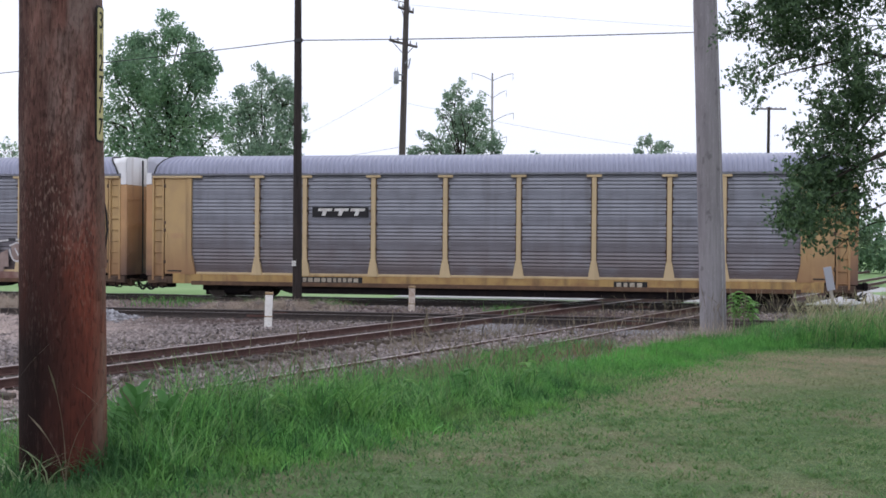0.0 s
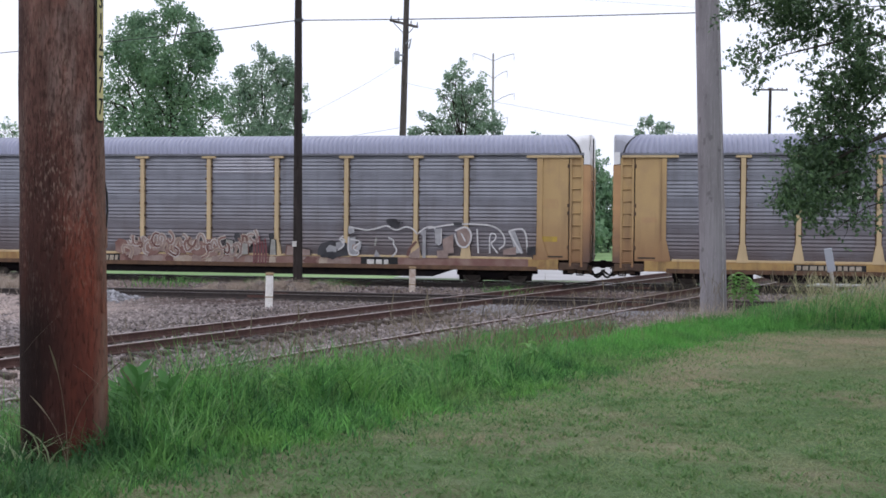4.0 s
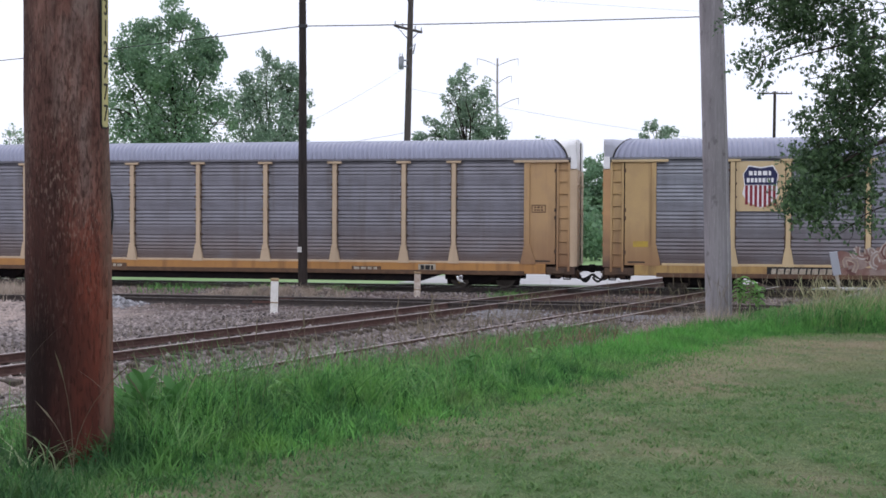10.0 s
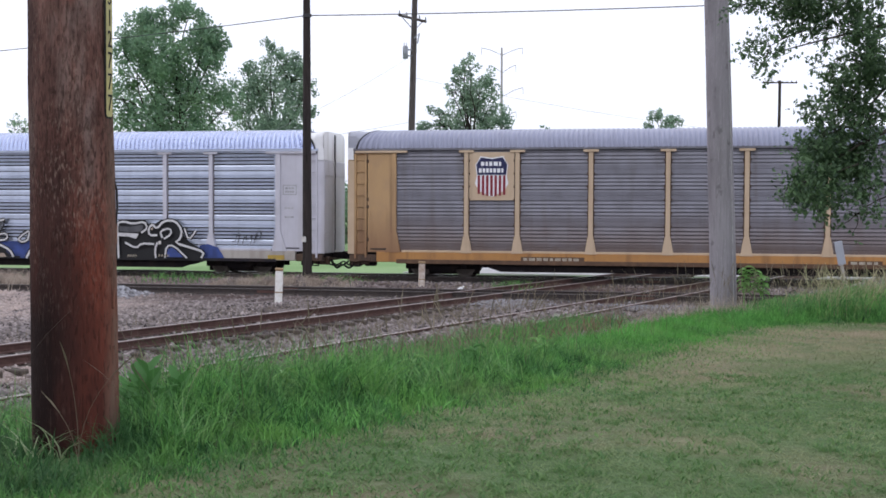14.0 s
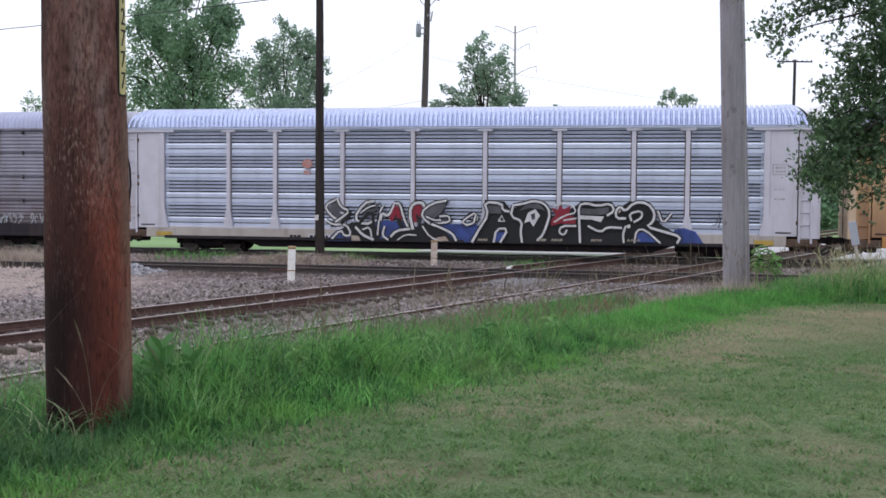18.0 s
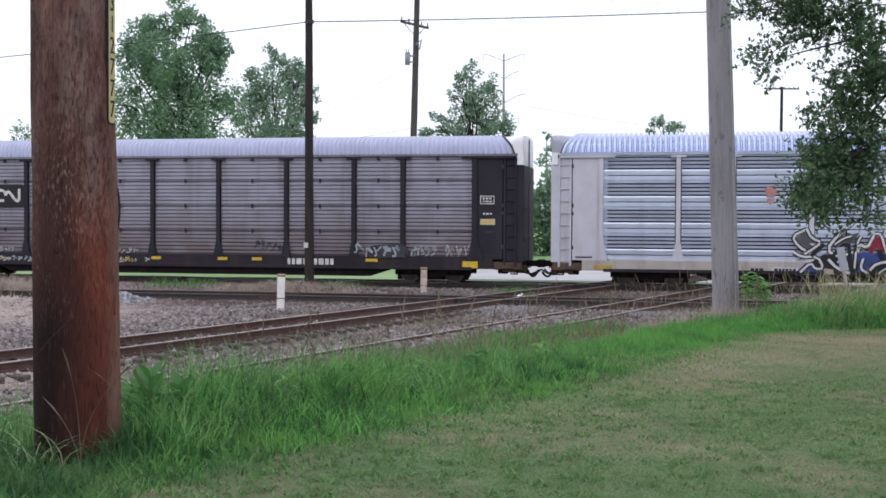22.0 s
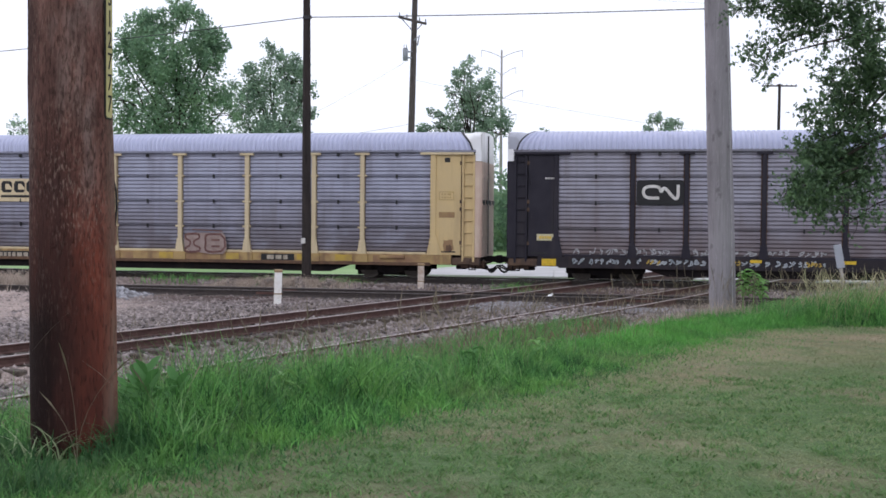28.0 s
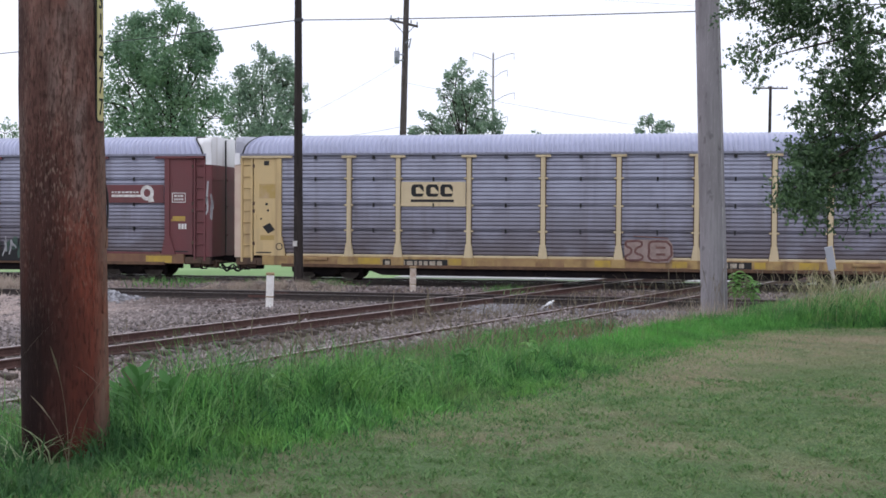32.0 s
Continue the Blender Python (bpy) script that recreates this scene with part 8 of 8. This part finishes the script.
def build_bird():
    ob = thing("white_bird", "white gull-like bird that lands between the rails", "bird")
    BIRD.append(ob)

    def egg(cx, cz, lx, ly, lz, tilt=0.0, n=12, m=8, taper=0.0):
        sh = Shape()
        v = []
        for i in range(m + 1):
            f = -1 + 2 * i / m
            r = math.sqrt(max(0, 1 - f * f))
            for j in range(n):
                a = j * math.tau / n
                x, y, z = f * lx, r * ly * math.cos(a) * (1 + taper * f), r * lz * math.sin(a) * (1 + taper * f)
                v.append((cx + x * math.cos(tilt) - z * math.sin(tilt), y, cz + x * math.sin(tilt) + z * math.cos(tilt)))
        return sh.add(v, [(i * n + j, i * n + (j + 1) % n, (i + 1) * n + (j + 1) % n, (i + 1) * n + j) for i in range(m) for j in range(n)])

    part("body", egg(0, 0.15, 0.15, 0.07, 0.075, 0.35, taper=0.3), BIRD_WHITE, ob, smooth=True)
    part("head", egg(0.15, 0.25, 0.05, 0.04, 0.042), BIRD_WHITE, ob, smooth=True)
    part("beak", Shape().tube((0.19, 0, 0.25), (0.235, 0, 0.24), 0.012, 0.003, 6), BEAK, ob)
    part("tail", Shape().add([(-0.11, -0.03, 0.11), (-0.11, 0.03, 0.11), (-0.25, 0.05, 0.06), (-0.25, -0.05, 0.06), (-0.11, -0.03, 0.125), (-0.11, 0.03, 0.125), (-0.25, 0.05, 0.068), (-0.25, -0.05, 0.068)],
                                 [(0, 1, 2, 3), (7, 6, 5, 4), (0, 4, 5, 1), (1, 5, 6, 2), (2, 6, 7, 3), (3, 7, 4, 0)]), BIRD_WHITE, ob)
    for s in (-1, 1):
        part("leg", Shape().tube((0.0, s * 0.025, 0.09), (0.01, s * 0.025, 0.0), 0.006, 0.005, 5).box(0.0, 0.04, s * 0.025 - 0.012, s * 0.025 + 0.012, 0, 0.006), BEAK, ob)
        outline = [(0.06, 0.0), (0.07, 0.16), (0.02, 0.34), (-0.07, 0.42), (-0.07, 0.28), (-0.10, 0.14), (-0.09, 0.0)]
        k = len(outline)
        v = [(x, s * yy, 0.006) for x, yy in outline] + [(x, s * yy, -0.004) for x, yy in outline]
        w = part("wing", Shape().add(v, [tuple(range(k)), tuple(range(2 * k - 1, k - 1, -1))] + [(i, k + i, k + (i + 1) % k, (i + 1) % k) for i in range(k)]), BIRD_GREY, ob, "pale grey-white wing")
        w.location = (0.03 * BIRD_SIZE, s * 0.05 * BIRD_SIZE, 0.2 * BIRD_SIZE)
        BIRD.append((w, s))
    for child in ob.children:
        child.data.transform(Matrix.Scale(BIRD_SIZE, 4))


build_bird()


def car_pose(i, t):
    p = ACROSS * DIST_A + ALONG * (CENTRES[i] + SPEED[0] * t + SPEED[1] * t * t + SPEED[2] * t ** 3)
    return pose(p.x, p.y, 0, 0, 0, -math.degrees(YAW_A))


def motions():
    for i, (car, wheels) in enumerate(TRAIN):
        walk(car, [(t, car_pose(i, t)) for t in range(0, 33, 2)])
        for w, dx in wheels:
            rows = []
            for k in range(0, 241):
                t = k * 32.0 / 240
                run = SPEED[0] * t + SPEED[1] * t * t + SPEED[2] * t ** 3
                rows.append((t, Matrix.Translation((dx, 0, WHEEL_R)) @ Matrix.Rotation(run / WHEEL_R, 4, "Y")))
            walk(w, rows)
    # the bird glides in from the east, lands and walks on beside the rails
    fly = [(0.0, 58.0, 37.5, 9.0), (4.0, 33.0, 38.5, 6.5), (7.0, 15.5, 39.5, 4.2), (8.0, 10.3, 40.0, 3.3), (8.5, 7.97, 40.0, 2.8), (9.0, 4.4, 40.0, 2.38), (9.5, 2.23, 40.0, 1.72),
           (10.0, 0.38, 40.2, 0.47), (10.3, -0.1, 40.4, 0.1), (10.6, -0.3, 40.5, -0.15), (11.0, -0.32, 40.6, -0.19)]
    stroll = [(12.0, -0.29, 39.5), (13.0, -0.08, 39.6), (14.5, 0.42, 39.8), (16.5, 1.03, 39.8), (19.0, 1.67, 39.3), (21.0, 1.93, 39.1), (23.0, 2.38, 39.05), (25.0, 2.95, 38.8), (28.0, 3.06, 37.3), (30.0, 3.18, 35.9), (32.0, 3.14, 35.2)]
    rows = [(t, pose(x, y, z, 0, -6 if t < 10 else -14, 178 if t < 10.3 else 178 - (t - 10.3) / 0.7 * 80)) for t, x, y, z in fly]
    rows += [(t, pose(x, y, -0.166, 0, 0, 12 if k else 40)) for k, (t, x, y) in enumerate(stroll)]
    walk(BIRD[0], rows)
    for w, s in BIRD[1:]:
        rows = []
        for k in range(0, 106):
            t = k * 0.1
            rows.append((t, Matrix.Translation(Vector((0.03, s * 0.05, 0.2)) * BIRD_SIZE) @ Matrix.Rotation(s * radians(14 + 34 * math.sin(t * 16.0)), 4, "X")))
        fold = Matrix.Translation(Vector((0.04, s * 0.062, 0.2)) * BIRD_SIZE) @ Matrix.Rotation(-s * radians(20), 4, "Y") @ Matrix.Rotation(s * radians(84), 4, "Z") @ Matrix.Rotation(s * radians(-50), 4, "X")
        half = Matrix.Translation(Vector((0.035, s * 0.055, 0.2)) * BIRD_SIZE) @ Matrix.Rotation(s * radians(42), 4, "Z") @ Matrix.Rotation(s * radians(10), 4, "X")
        rows += [(10.8, half), (11.1, fold), (32.0, fold)]
        walk(w, rows)


motions()
